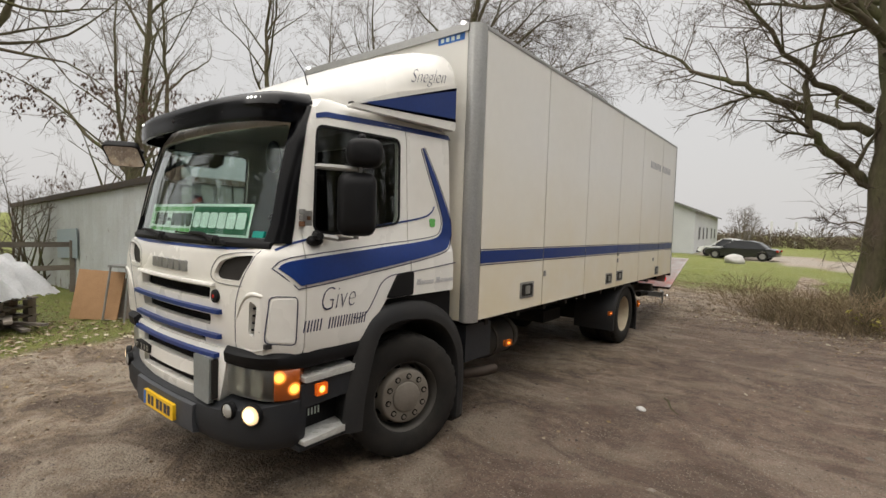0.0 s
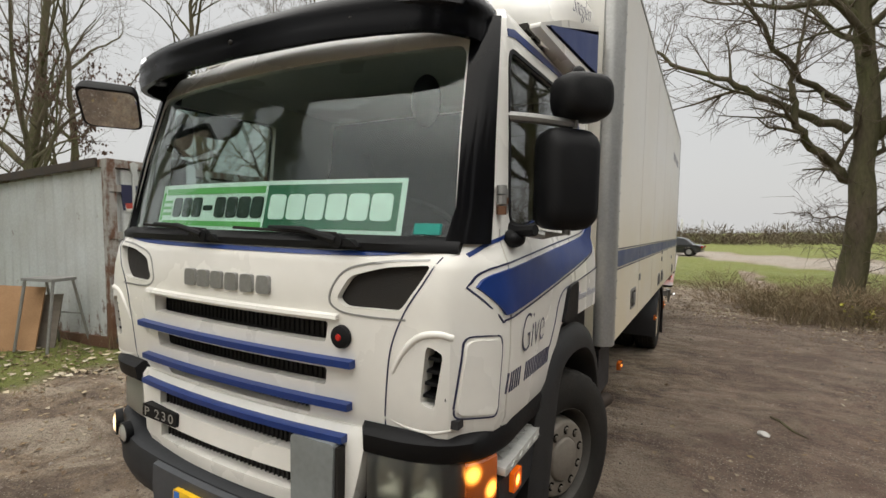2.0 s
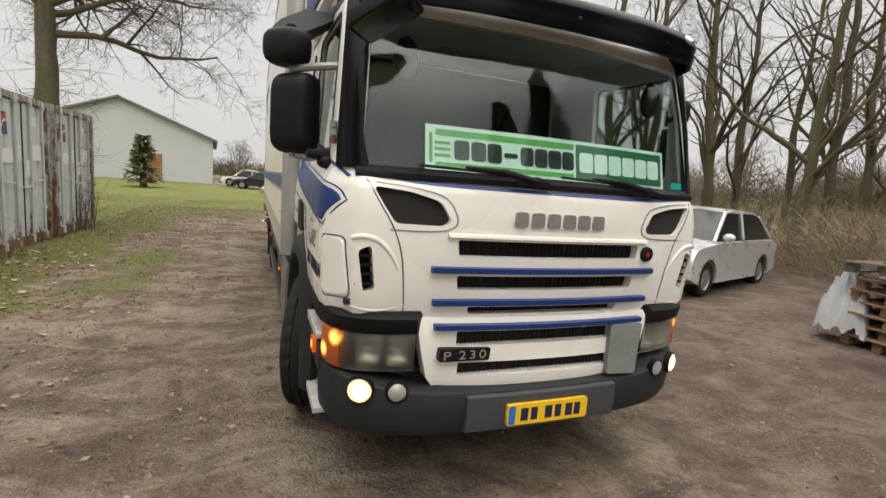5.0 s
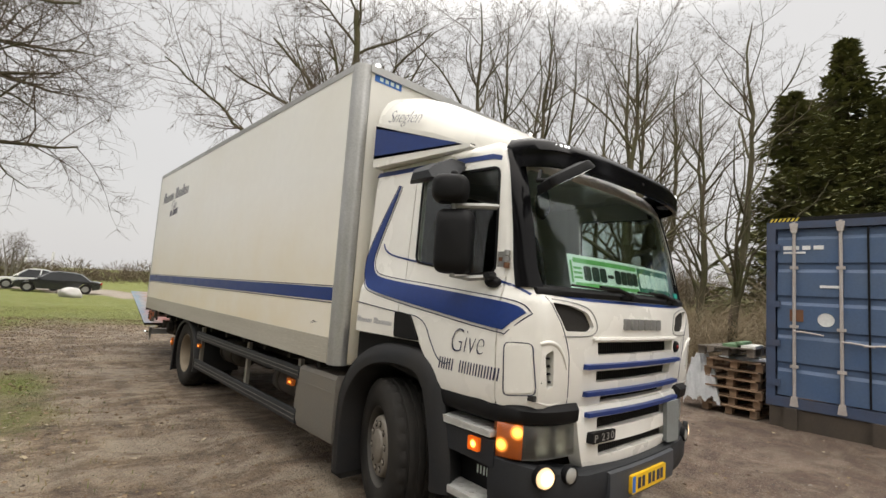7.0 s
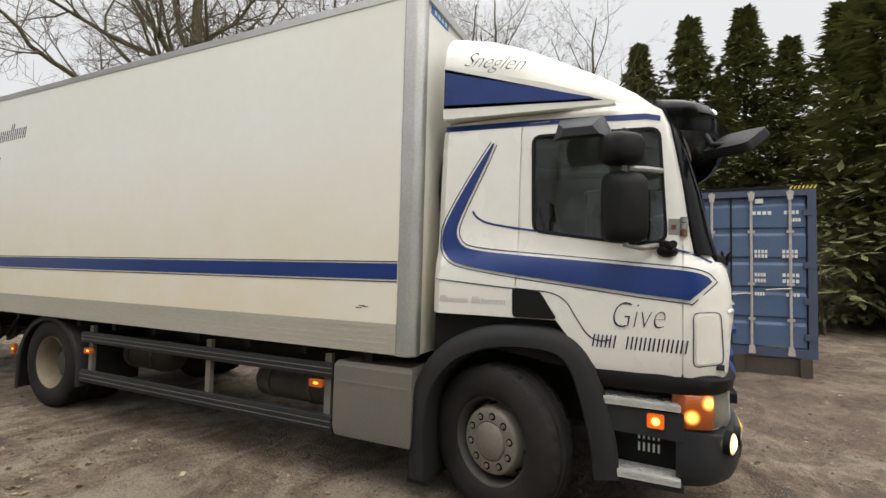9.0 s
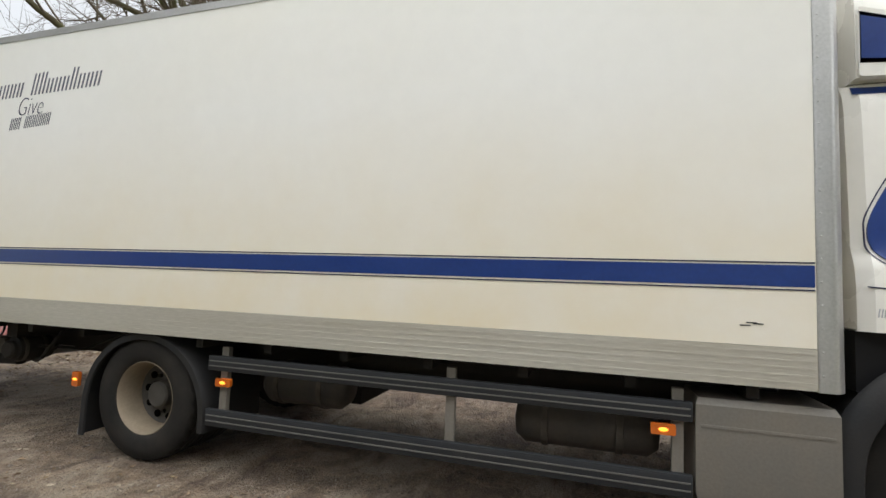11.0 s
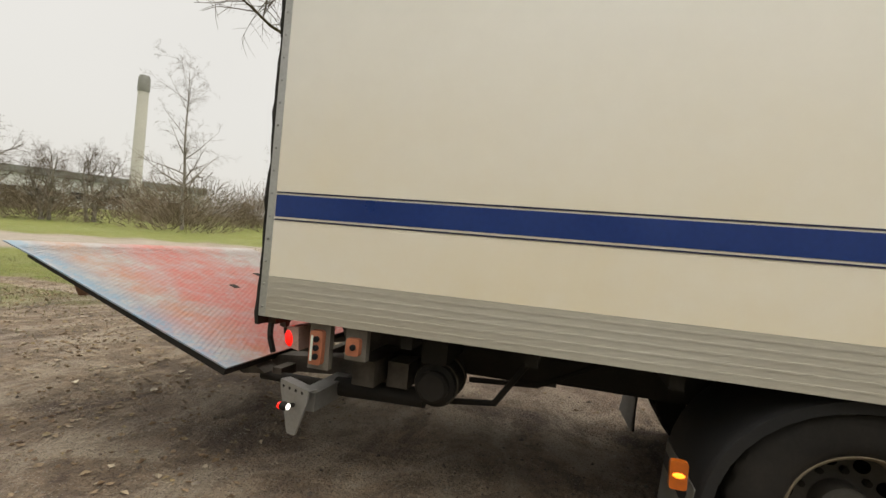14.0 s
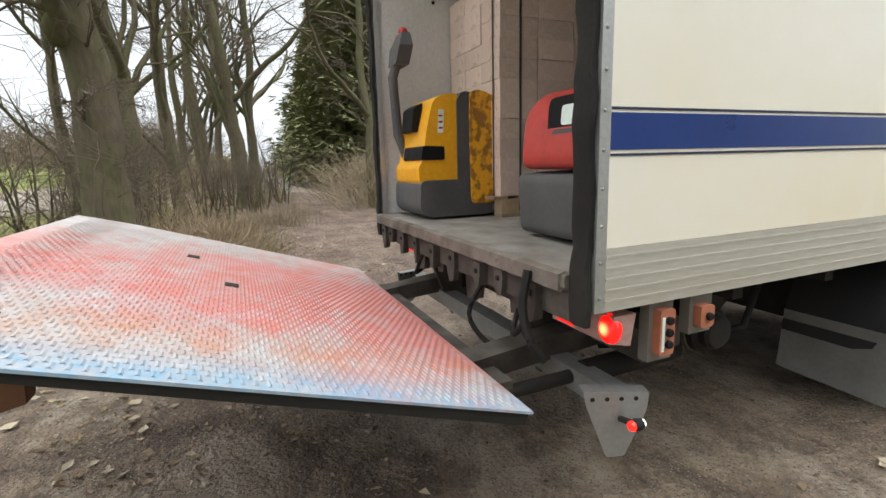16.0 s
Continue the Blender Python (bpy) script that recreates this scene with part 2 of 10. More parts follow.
LENS = material("headlamp_lens_hazy", (0.21, 0.22, 0.195), 0.12, 0.75, second=(0.07, 0.072, 0.062), scale=9, bump=0.05, coat=1.0, stretch=(1, 1, 0.25))
HAZE = glass("headlamp_clear_lens", (0.80, 0.80, 0.73), 0.42)
CHROME = material("headlamp_reflector", (0.46, 0.46, 0.43), 0.34, 1.0, second=(0.25, 0.25, 0.23), scale=30, bump=0.1, amount=0.4)
GLASS = glass("windscreen_glass_green", (0.84, 0.97, 0.93), 0.02, 1.43)
DARKGLASS = glass("side_glass", (0.45, 0.5, 0.48))
SEAT = material("cab_seat_fabric", (0.016, 0.017, 0.02), 0.9, bump=0.3)
DASH = material("cab_dashboard", (0.02, 0.02, 0.021), 0.6, bump=0.2)
LINING = material("cab_lining", (0.018, 0.018, 0.018), 0.85, bump=0.2)
SIGNWHITE = material("sign_white", (0.72, 0.84, 0.76), 0.5, bump=0)
SIGNGREEN = material("sign_bright_green", (0.12, 0.42, 0.10), 0.5, bump=0)
SIGNDARK = material("sign_dark_green", (0.012, 0.12, 0.055), 0.5, bump=0)
SIGNBLACK = material("sign_black_green", (0.006, 0.022, 0.014), 0.5, bump=0)
BRIGHTSTEEL = material("chequer_aluminium", (0.56, 0.56, 0.54), 0.5, 0.25, second=(0.34, 0.33, 0.30), scale=8, bump=0.1)


# ---- mesh tools ----
def box(bm, x0, x1, y0, y1, z0, z1, m=None):
    vs = [bm.verts.new((x, y, z)) for x in (x0, x1) for y in (y0, y1) for z in (z0, z1)]
    for f in ((0, 1, 3, 2), (4, 6, 7, 5), (0, 4, 5, 1), (2, 3, 7, 6), (0, 2, 6, 4), (1, 5, 7, 3)):
        bm.faces.new([vs[i] for i in f])
    if m is not None:
        bmesh.ops.transform(bm, matrix=m, verts=vs)
    return vs


def prism(bm, poly, axis, a, b):
    """A polygon of the two other axes, in order, drawn out along one axis from a to b."""
    def at(p, c):
        return {"x": (c, p[0], p[1]), "y": (p[0], c, p[1]), "z": (p[0], p[1], c)}[axis]
    lo, hi = [bm.verts.new(at(p, a)) for p in poly], [bm.verts.new(at(p, b)) for p in poly]
    k = len(poly)
    bm.faces.new(lo)
    bm.faces.new(list(reversed(hi)))
    for i in range(k):
        bm.faces.new((lo[i], hi[i], hi[(i + 1) % k], lo[(i + 1) % k]))
    return lo + hi


def loft(bm, rings, closed=True, caps=True):
    rows = [[bm.verts.new(p) for p in ring] for ring in rings]
    k = len(rows[0])
    for a, b in zip(rows, rows[1:]):
        for i in range(k if closed else k - 1):
            j = (i + 1) % k
            bm.faces.new((a[i], a[j], b[j], b[i]))
    if caps and closed:
        bm.faces.new(list(reversed(rows[0])))
        bm.faces.new(rows[-1])
    return rows


def tube(bm, pts, r, k=8, caps=True):
    """A round bar along points; r is one radius or one for each point."""
    pts = [Vector(p) for p in pts]
    rs = r if isinstance(r, (list, tuple)) else [r] * len(pts)
    rings = []
    for i, p in enumerate(pts):
        d = (pts[min(i + 1, len(pts) - 1)] - pts[max(i - 1, 0)]).normalized()
        u = d.orthogonal().normalized() if abs(d.z) > 0.9 else d.cross(Vector((0, 0, 1))).normalized()
        v = d.cross(u)
        rings.append([p + rs[i] * (math.cos(2 * math.pi * j / k) * u + math.sin(2 * math.pi * j / k) * v) for j in range(k)])
    loft(bm, rings, True, caps)


def lathe(bm, profile, centre, axis="x", k=32, sign=1):
    """Turns rows of (radius, distance along the axis) round an axis."""
    def at(r, h, j):
        a = 2 * math.pi * j / k
        c, s = r * math.cos(a), r * math.sin(a)
        return Vector(centre) + Vector({"x": (sign * h, c, s), "y": (c, sign * h, s), "z": (c, s, sign * h)}[axis])
    rows = [[bm.verts.new(at(r, h, j)) for j in range(k if r > 1e-6 else 1)] for r, h in profile]
    for a, b in zip(rows, rows[1:]):
        for i in range(k):
            j = (i + 1) % k
            if len(a) == 1 and len(b) > 1:
                bm.faces.new((a[0], b[j], b[i]))
            elif len(b) == 1 and len(a) > 1:
                bm.faces.new((a[i], a[j], b[0]))
            elif len(a) > 1:
                bm.faces.new((a[i], a[j], b[j], b[i]))


def mesh_of(bm, name, bevel=0.0, smooth=0.6):
    if bevel:
        edges = [e for e in bm.edges if len(e.link_faces) == 2 and e.calc_face_angle(0) > 0.5]
        bmesh.ops.bevel(bm, geom=edges, offset=bevel, segments=2, affect="EDGES", profile=0.6, clamp_overlap=True)
    bmesh.ops.recalc_face_normals(bm, faces=bm.faces)
    for f in bm.faces:
        f.smooth = True
    for e in bm.edges:
        e.smooth = len(e.link_faces) == 2 and e.calc_face_angle(0) < smooth
    me = bpy.data.meshes.new(name)
    bm.to_mesh(me)
    bm.free()
    return me


def part(name, bm, mat, parent, label="", bevel=0.0, smooth=0.6):
    """Links a bmesh as one mesh object under a thing or a part."""
    me = bm if isinstance(bm, bpy.types.Mesh) else mesh_of(bm, name, bevel, smooth)
    if not me.materials:
        me.materials.append(mat)
    ob = new(name, me)
    ob.parent = parent
    return tagged(ob, label)


def whole(name, bm, mat, label, category, group="", kind="", bevel=0.0, smooth=0.6):
    return tagged(part(name, bm, mat, None, "", bevel, smooth), label, category, group, kind)


def thing(name, label, category, m=None, group="", kind=""):
    ob = new(name)
    ob.empty_display_size = 0.2
    if m is not None:
        ob.matrix_basis = m
    return tagged(ob, label, category, group, kind)


def carved(bm, cutters, name="carved"):
    """The mesh left of bm once the closed cutters are taken out of it."""
    bmesh.ops.recalc_face_normals(bm, faces=bm.faces)
    me = bpy.data.meshes.new(name)
    bm.to_mesh(me)
    bm.free()
    ob = new("blank", me)
    tools = []
    for c in cutters:
        bmesh.ops.recalc_face_normals(c, faces=c.faces)
        cme = bpy.data.meshes.new("tool")
        c.to_mesh(cme)
        c.free()
        co = new("tool", cme)
        mod = ob.modifiers.new("cut", "BOOLEAN")
        mod.operation, mod.solver, mod.object = "DIFFERENCE", "EXACT", co
        tools.append(co)
    got = bpy.data.meshes.new_from_object(ob.evaluated_get(bpy.context.evaluated_depsgraph_get()))
    for o in (ob, *tools):
        d = o.data
        bpy.data.objects.remove(o)
        bpy.data.meshes.remove(d)
    done = bmesh.new()
    done.from_mesh(got)
    bpy.data.meshes.remove(got)
    return done


def rounded(poly, r, k=4):
    """A polygon with its corners rounded."""
    outp, n = [], len(poly)
    for i in range(n):
        p, a, b = Vector(poly[i]), Vector(poly[i - 1]), Vector(poly[(i + 1) % n])
        ra = min(r, (a - p).length * 0.45, (b - p).length * 0.45)
        s, e = p + (a - p).normalized() * ra, p + (b - p).normalized() * ra
        for j in range(k + 1):
            t = j / k
            outp.append(tuple((1 - t) ** 2 * s + 2 * t * (1 - t) * p + t * t * e))
    return outp


def lettering(name, words, size, m, mat, parent, label="", shear=0.0, wide=1.0, thin=0.012):
    """Flat raised letters in the built-in font, centred, on the plane of m."""
    cu = bpy.data.curves.new(name, "FONT")
    cu.body, cu.size, cu.shear, cu.extrude = words, size, shear, 0.0008
    cu.offset = -thin * size
    cu.align_x, cu.align_y = "CENTER", "CENTER"
    tmp = new("blank", cu)
    me = bpy.data.meshes.new_from_object(tmp.evaluated_get(bpy.context.evaluated_depsgraph_get()))
    bpy.data.objects.remove(tmp)
    bpy.data.curves.remove(cu)
    me.transform(m @ Matrix.Diagonal((wide, 1, 1, 1)))
    me.materials.clear()
    me.materials.append(mat)
    ob = new(name, me)
    ob.parent = parent
    return tagged(ob, label)


# ---- the truck ----
LEFT, RIGHT, FRONT = ((0, 1, 0), (0, 0, 1), (1, 0, 0)), ((0, -1, 0), (0, 0, 1), (-1, 0, 0)), ((1, 0, 0), (0, 0, 1), (0, -1, 0))


def on(side, x, y, z):
    """A plane on the truck's left, right or front at a place, for letters."""
    m = Matrix(side).transposed().to_4x4()
    m.translation = (x, y, z)
    return m


truck = thing("box_truck", "white two-axle box truck with blue stripes parked on the dirt yard", "truck")

# the cab's outline at heights: front, bow of the front, half width of the front, half width, where the side begins
CAB = [(1.02, 0.07, 0.05, 0.78, 1.165, 0.36), (1.09, 0.05, 0.05, 0.80, 1.185, 0.36), (1.35, 0.03, 0.05, 0.82, 1.195, 0.36),
       (1.55, 0.03, 0.055, 0.84, 1.192, 0.36), (1.66, 0.045, 0.065, 0.90, 1.18, 0.36), (1.715, 0.075, 0.08, 0.97, 1.16, 0.37), (1.75, 0.090, 0.088, 1.00, 1.145, 0.38),
       (2.15, 0.172, 0.090, 0.98, 1.125, 0.41), (2.52, 0.268, 0.10, 0.955, 1.105, 0.45), (2.62, 0.33, 0.10, 0.93, 1.09, 0.48),
       (2.69, 0.44, 0.08, 0.82, 1.05, 0.55), (2.73, 0.60, 0.08, 0.72, 0.95, 0.70)]
ZS = [c[0] for c in CAB]
BOXY = [(0.93, 0.088), (1.02, 0.095), (1.062, 0.115), (1.088, 0.155), (1.135, 0.215), (1.17, 0.265), (1.19, 0.36)]


def cab_ring(z, inset=0.0, rear=1.93):
    f, bow, xf, w, yc = (float(np.interp(z, ZS, [c[i] for c in CAB])) for i in range(1, 6))
    f, w, xf = f + inset, w - inset, xf - inset * 0.4
    half = [(xf * u, f + bow * u * u) for u in (0, 0.2, 0.4, 0.6, 0.8, 1.0)]
    a, b, c = half[-1], (xf + (w - xf) * 0.88, f + bow + (yc - f - bow) * 0.22), (w, yc)
    q = float(np.interp(z, (1.42, 1.64, 1.76), (1.0, 0.75, 0.0)))
    for j in range(1, 8):
        t = j / 7
        px, py = (1 - t) ** 2 * a[0] + 2 * t * (1 - t) * b[0] + t * t * c[0], (1 - t) ** 2 * a[1] + 2 * t * (1 - t) * b[1] + t * t * c[1]
        sx, sy = BOXY[j - 1]
        half.append((px + q * (sx * (w / 1.19) - px), py + q * (sy + (f - 0.03) + inset * 0.3 - py)))
    half += [(w, 0.8), (w, 1.33), (w, rear - 0.06 - inset), (w - 0.05, rear - inset), (0, rear - inset)]
    return half


def cab_solid(inset=0.0, z0=1.02, z1=2.73, zs=None):
    bm = bmesh.new()
    rings = []
    for z in zs or ([z0] + sorted(z for z in ZS + [1.22, 1.42, 1.49, 1.60, 1.64, 1.69, 1.95, 2.35] if z0 < z < z1) + [z1]):
        h = cab_ring(z, inset)
        rings.append([(x, y, z) for x, y in h] + [(-x, y, z) for x, y in reversed(h[1:-1])])
    loft(bm, rings)
    return bm


def side_x(y, z):
    """How far out the cab's skin lies at a place on its side."""
    h = cab_ring(z)[5:-2]
    return float(np.interp(y, [p[1] for p in h], [p[0] for p in h]))


def front_y(x, z):
    h = cab_ring(z)[:12]
    return float(np.interp(abs(x), [p[0] for p in h], [p[1] for p in h]))


def skin(poly, where, off, step=0.07):
    """A thin film on a curved skin: cut small and laid off metres proud of it. poly in (y, z) for a side, (x, z) for the front."""
    bm = bmesh.new()
    bm.faces.new([bm.verts.new((p[0], p[1], 0)) for p in poly])
    for axis in (0, 1):
        lo, hi = min(p[axis] for p in poly), max(p[axis] for p in poly)
        for c in np.arange(math.ceil(lo / step) * step, hi, step):
            nrm = (1, 0, 0) if axis == 0 else (0, 1, 0)
            co = (c, 0, 0) if axis == 0 else (0, c, 0)
            bmesh.ops.bisect_plane(bm, geom=bm.verts[:] + bm.edges[:] + bm.faces[:], plane_co=co, plane_no=nrm)
    for v in bm.verts:
        a, b = v.co.x, v.co.y
        v.co = where(a, b, off)
    return bm


def on_side(s):
    return lambda y, z, off: (s * (side_x(y, z) + off), y, z)


def on_front(x, z, off):
    return (x, front_y(x, z) - off, z)


def film(name, poly, where, mat, parent, off=0.003, label=""):
    bm = skin(poly, where, off)
    ext = bmesh.ops.extrude_face_region(bm, geom=bm.faces[:])
    for v in [g for g in ext["geom"] if isinstance(g, bmesh.types.BMVert)]:
        if where is on_front:
            v.co.y += off + 0.004
        else:
            v.co.x -= math.copysign(off + 0.004, v.co.x)
    return part(name, bm, mat, parent, label)


def curve(*pts, k=8):
    """Points along a smooth line through the given ones."""
    P = [Vector((*p, 0)) if len(p) == 2 else Vector(p) for p in pts]
    P = [2 * P[0] - P[1]] + P + [2 * P[-1] - P[-2]]
    outp = []
    for i in range(1, len(P) - 2):
        for j in range(k):
            t = j / k
            a, b, c, d = P[i - 1], P[i], P[i + 1], P[i + 2]
            q = 0.5 * ((2 * b) + (c - a) * t + (2 * a - 5 * b + 4 * c - d) * t * t + (3 * b - a - 3 * c + d) * t ** 3)
            outp.append(tuple(q))
    outp.append(tuple(P[-2]))
    return [p[:2] for p in outp] if len(pts[0]) == 2 else outp


def line_band(pts, w):
    """A thin band of width w along 2D points."""
    lo, hi = [], []
    for i, p in enumerate(pts):
        a, b = Vector(pts[max(i - 1, 0)]), Vector(pts[min(i + 1, len(pts) - 1)])
        d = (b - a).normalized()
        n = Vector((-d.y, d.x)) * w / 2
        lo.append(tuple(Vector(p) + n))
        hi.append(tuple(Vector(p) - n))
    return lo + hi[::-1]


def strokes(name, y0, s, z, h, n, pitch, skip, tall, mat, where, parent):
    """Writing as plain bars: two slender slanting bars for each character."""
    for i in range(n):
        if i in skip:
            continue
        hh = h if i in tall or not tall or n == 11 else h * 0.66
        for k in (0.0, 0.52):
            y = y0 + s * (i + 0.15 + k) * pitch
            t, lean_by = pitch * 0.09, s * hh * 0.16
            film(name, [(y - t, z), (y + t, z), (y + t + lean_by, z + hh), (y - t + lean_by, z + hh)], where, mat, parent)


# openings of the cab
SIDE_WINDOW = rounded([(1.245, 2.525), (1.225, 1.885), (0.62, 1.80), (0.435, 1.815), (0.475, 2.50)], 0.06)
WINDSCREEN = rounded([(-0.98, 2.50), (0.98, 2.50), (1.03, 1.745), (-1.03, 1.745)], 0.06)
SLOTS = [(-0.555, 0.56, 1.345, 1.425), (-0.545, 0.55, 1.175, 1.245), (-0.47, 0.46, 1.044, 1.084)]
INTAKE = rounded([(0.605, 1.515), (0.66, 1.605), (0.80, 1.642), (0.985, 1.660), (0.935, 1.575), (0.875, 1.490), (0.64, 1.488)], 0.03)
cutters = [cab_solid(0.05, 1.08, 2.66, [1.08, 1.35, 1.66, 1.75, 2.15, 2.52, 2.58, 2.66])]
c = bmesh.new()
prism(c, SIDE_WINDOW, "x", -1.5, 1.5)
cutters.append(c)
c = bmesh.new()
prism(c, WINDSCREEN, "y", -0.2, 0.75)
cutters.append(c)
for x0, x1, z0, z1 in SLOTS:
    c = bmesh.new()
    prism(c, rounded([(x0, z0), (x1, z0), (x1 + 0.01, z1), (x0 - 0.01, z1)], 0.012, 2), "y", -0.2, 0.3)
    cutters.append(c)
for s in (-1, 1):
    c = bmesh.new()
    prism(c, [(s * x, z) for x, z in INTAKE], "y", -0.2, 0.4)
    cutters.append(c)
    c = bmesh.new()
    prism(c, rounded([(s * 0.955, 1.17), (s * 1.01, 1.155), (s * 1.045, 1.36), (s * 0.985, 1.385)], 0.02, 2), "y", -0.2, 0.30)
    cutters.append(c)
    for y0 in (0.352, 1.322):
        c = bmesh.new()
        zz = np.linspace(1.0, 1.79, 12) if y0 < 1 else np.linspace(1.3, 2.62, 14)
        prism(c, [(s * (side_x(y0, z) - 0.012), z) for z in zz] + [(s * 1.4, zz[-1]), (s * 1.4, zz[0])], "y", y0 - 0.005, y0 + 0.005)
        cutters.append(c)
c = bmesh.new()
prism(c, [(0.86, 0.9), (0.90, 1.12), (1.06, 1.32), (2.1, 1.32), (2.1, 0.9)], "x", -1.5, 1.5)
cutters.append(c)
shell = part("cab_body", carved(cab_solid(), cutters), WHITE, truck, "white painted steel cab shell", smooth=0.5)

# grille mesh behind the slots and intakes, dark vents at the corners
for x0, x1, z0, z1 in SLOTS:
    bm = bmesh.new()
    box(bm, x0 - 0.03, x1 + 0.03, 0.125, 0.135, z0 - 0.02, z1 + 0.02)
    for i in range(40):
        x = x0 + (x1 - x0) * (i + 0.5) / 40
        box(bm, x - 0.003, x + 0.003, 0.115, 0.125, z0, z1)
    part("grille_insert", bm, GRILLE, truck)
for s in (-1, 1):
    bm = skin([(s * (0.79 + (x - 0.79) * 1.08), 1.57 + (z - 1.57) * 1.08) for x, z in INTAKE], on_front, -0.028)
    for g in [g for g in bmesh.ops.extrude_face_region(bm, geom=bm.faces[:])["geom"] if isinstance(g, bmesh.types.BMVert)]:
        g.co.y += 0.008
    part("intake_mesh", bm, GRILLE, truck)
    film("intake_trim", line_band([(s * x, z) for x, z in curve((0.90, 1.462), (0.75, 1.460), (0.62, 1.472), (0.575, 1.52), (0.635, 1.622), (0.79, 1.662), (0.97, 1.677))], 0.007), on_front, GALV, truck)
    bm = bmesh.new()
    box(bm, s * 0.93, s * 1.06, 0.20, 0.21, 1.12, 1.40)
    for i in range(5):
        z = 1.19 + i * 0.045
        box(bm, s * 0.95, s * 1.05, 0.12, 0.20, z, z + 0.012)
    part("corner_vent", bm, BLACK, truck)
    # seam beside the bonnet flap; raised tubes added to shade like a corner's crease
    film("panel_seam", line_band([(s * x, z) for x, z in curve((1.012, 1.688), (0.955, 1.585), (0.893, 1.485), (0.850, 1.38), (0.825, 1.25), (0.805, 1.035), k=6)], 0.0055), on_front, INK, truck, 0.002)
    for path_, radii in ((curve((0.845, 1.265), (0.89, 1.345), (0.95, 1.405), (1.02, 1.425), (1.07, 1.415), k=6), (0.003, 0.014)), (curve((0.835, 1.085), (0.90, 1.068), (0.98, 1.066), (1.06, 1.085), k=6), (0.002, 0.008))):
        bm = bmesh.new()
        m_ = len(path_) - 1
        tube(bm, [(s * x, front_y(x, z) + 0.004, z) for x, z in path_], [radii[0] + (radii[1] - radii[0]) * math.sin(math.pi * min(1.0, 0.15 + 0.55 * i / m_)) for i in range(m_ + 1)], 10)
        part("corner_lip", bm, WHITE, truck, smooth=0.9)
    # removable corner panel with its dark outline
    film("corner_panel", rounded([(0.15, 1.135), (0.285, 1.12), (0.285, 1.395), (0.165, 1.40)], 0.03), on_side(s), WHITE, truck, 0.009)
    film("panel_outline", line_band(rounded([(0.142, 1.122), (0.298, 1.105), (0.298, 1.41), (0.157, 1.415)], 0.035) + [(0.142, 1.16)], 0.005), on_side(s), INK, truck)

# blue bars across the grille
for (x0, x1, z) in ((-0.69, 0.69, 1.277), (-0.67, 0.67, 1.11)):
    bm = bmesh.new()
    zz = [(x, z) for x in np.linspace(x0, x1, 9)]
    rings = []
    for x, h in zz:
        y = front_y(x, h)
        rings.append([(x, y - 0.032, h - 0.014), (x, y - 0.034, h + 0.013), (x, y + 0.02, h + 0.018), (x, y + 0.02, h - 0.018)])
    loft(bm, rings)
    part("grille_bar", bm, BLUE, truck, "glossy blue grille bar", bevel=0.004)
# lip over the upper slots
for z in (1.44, 1.262, 1.09):
    bm = bmesh.new()
    rings = []
    for x in np.linspace(-0.62, 0.62, 9):
        y = front_y(x, z)
        rings.append([(x, y - 0.022, z), (x, y - 0.018, z + 0.014), (x, y + 0.03, z + 0.03), (x, y + 0.03, z)])
    loft(bm, rings)
    part("grille_lip", bm, WHITE, truck, bevel=0.003)

# lower grille panel
bm = bmesh.new()
rings = []
for z, half, f in ((0.635, 0.55, 0.06), (0.66, 0.63, 0.035), (0.72, 0.675, 0.025), (0.85, 0.705, 0.03), (1.00, 0.735, 0.035), (1.03, 0.74, 0.05)):
    pts = [(half * u, f + 0.05 * u * u) for u in np.linspace(-1, 1, 13)]
    rings.append([(x, y, z) for x, y in pts] + [(half, f + 0.14, z), (-half, f + 0.14, z)])
loft(bm, rings)
LOWSLOTS = [(-0.53, 0.44, 0.885, 0.96), (-0.515, 0.45, 0.725, 0.795)]
cutters = []
for x0, x1, z0, z1 in LOWSLOTS:
    c = bmesh.new()
    prism(c, rounded([(x0, z0), (x1, z0), (x1, z1), (x0, z1)], 0.012, 2), "y", -0.2, 0.11)
    cutters.append(c)
part("lower_grille", carved(bm, cutters), WHITE, truck, "white lower grille panel", smooth=0.5)
for x0, x1, z0, z1 in LOWSLOTS:
    bm = bmesh.new()
    box(bm, x0, x1, 0.095, 0.105, z0, z1)
    for i in range(36):
        x = x0 + (x1 - x0) * (i + 0.5) / 36
        box(bm, x - 0.003, x + 0.003, 0.085, 0.095, z0, z1)
    part("grille_insert", bm, GRILLE, truck)
bm = bmesh.new()
rings = []
for x in np.linspace(-0.655, 0.655, 9):
    y = 0.03 + 0.05 * (x / 0.74) ** 2
    rings.append([(x, y - 0.028, 0.974), (x, y - 0.030, 0.999), (x, y + 0.03, 1.004), (x, y + 0.03, 0.970)])
loft(bm, rings)
part("grille_bar", bm, BLUE, truck, "glossy blue grille bar", bevel=0.004)
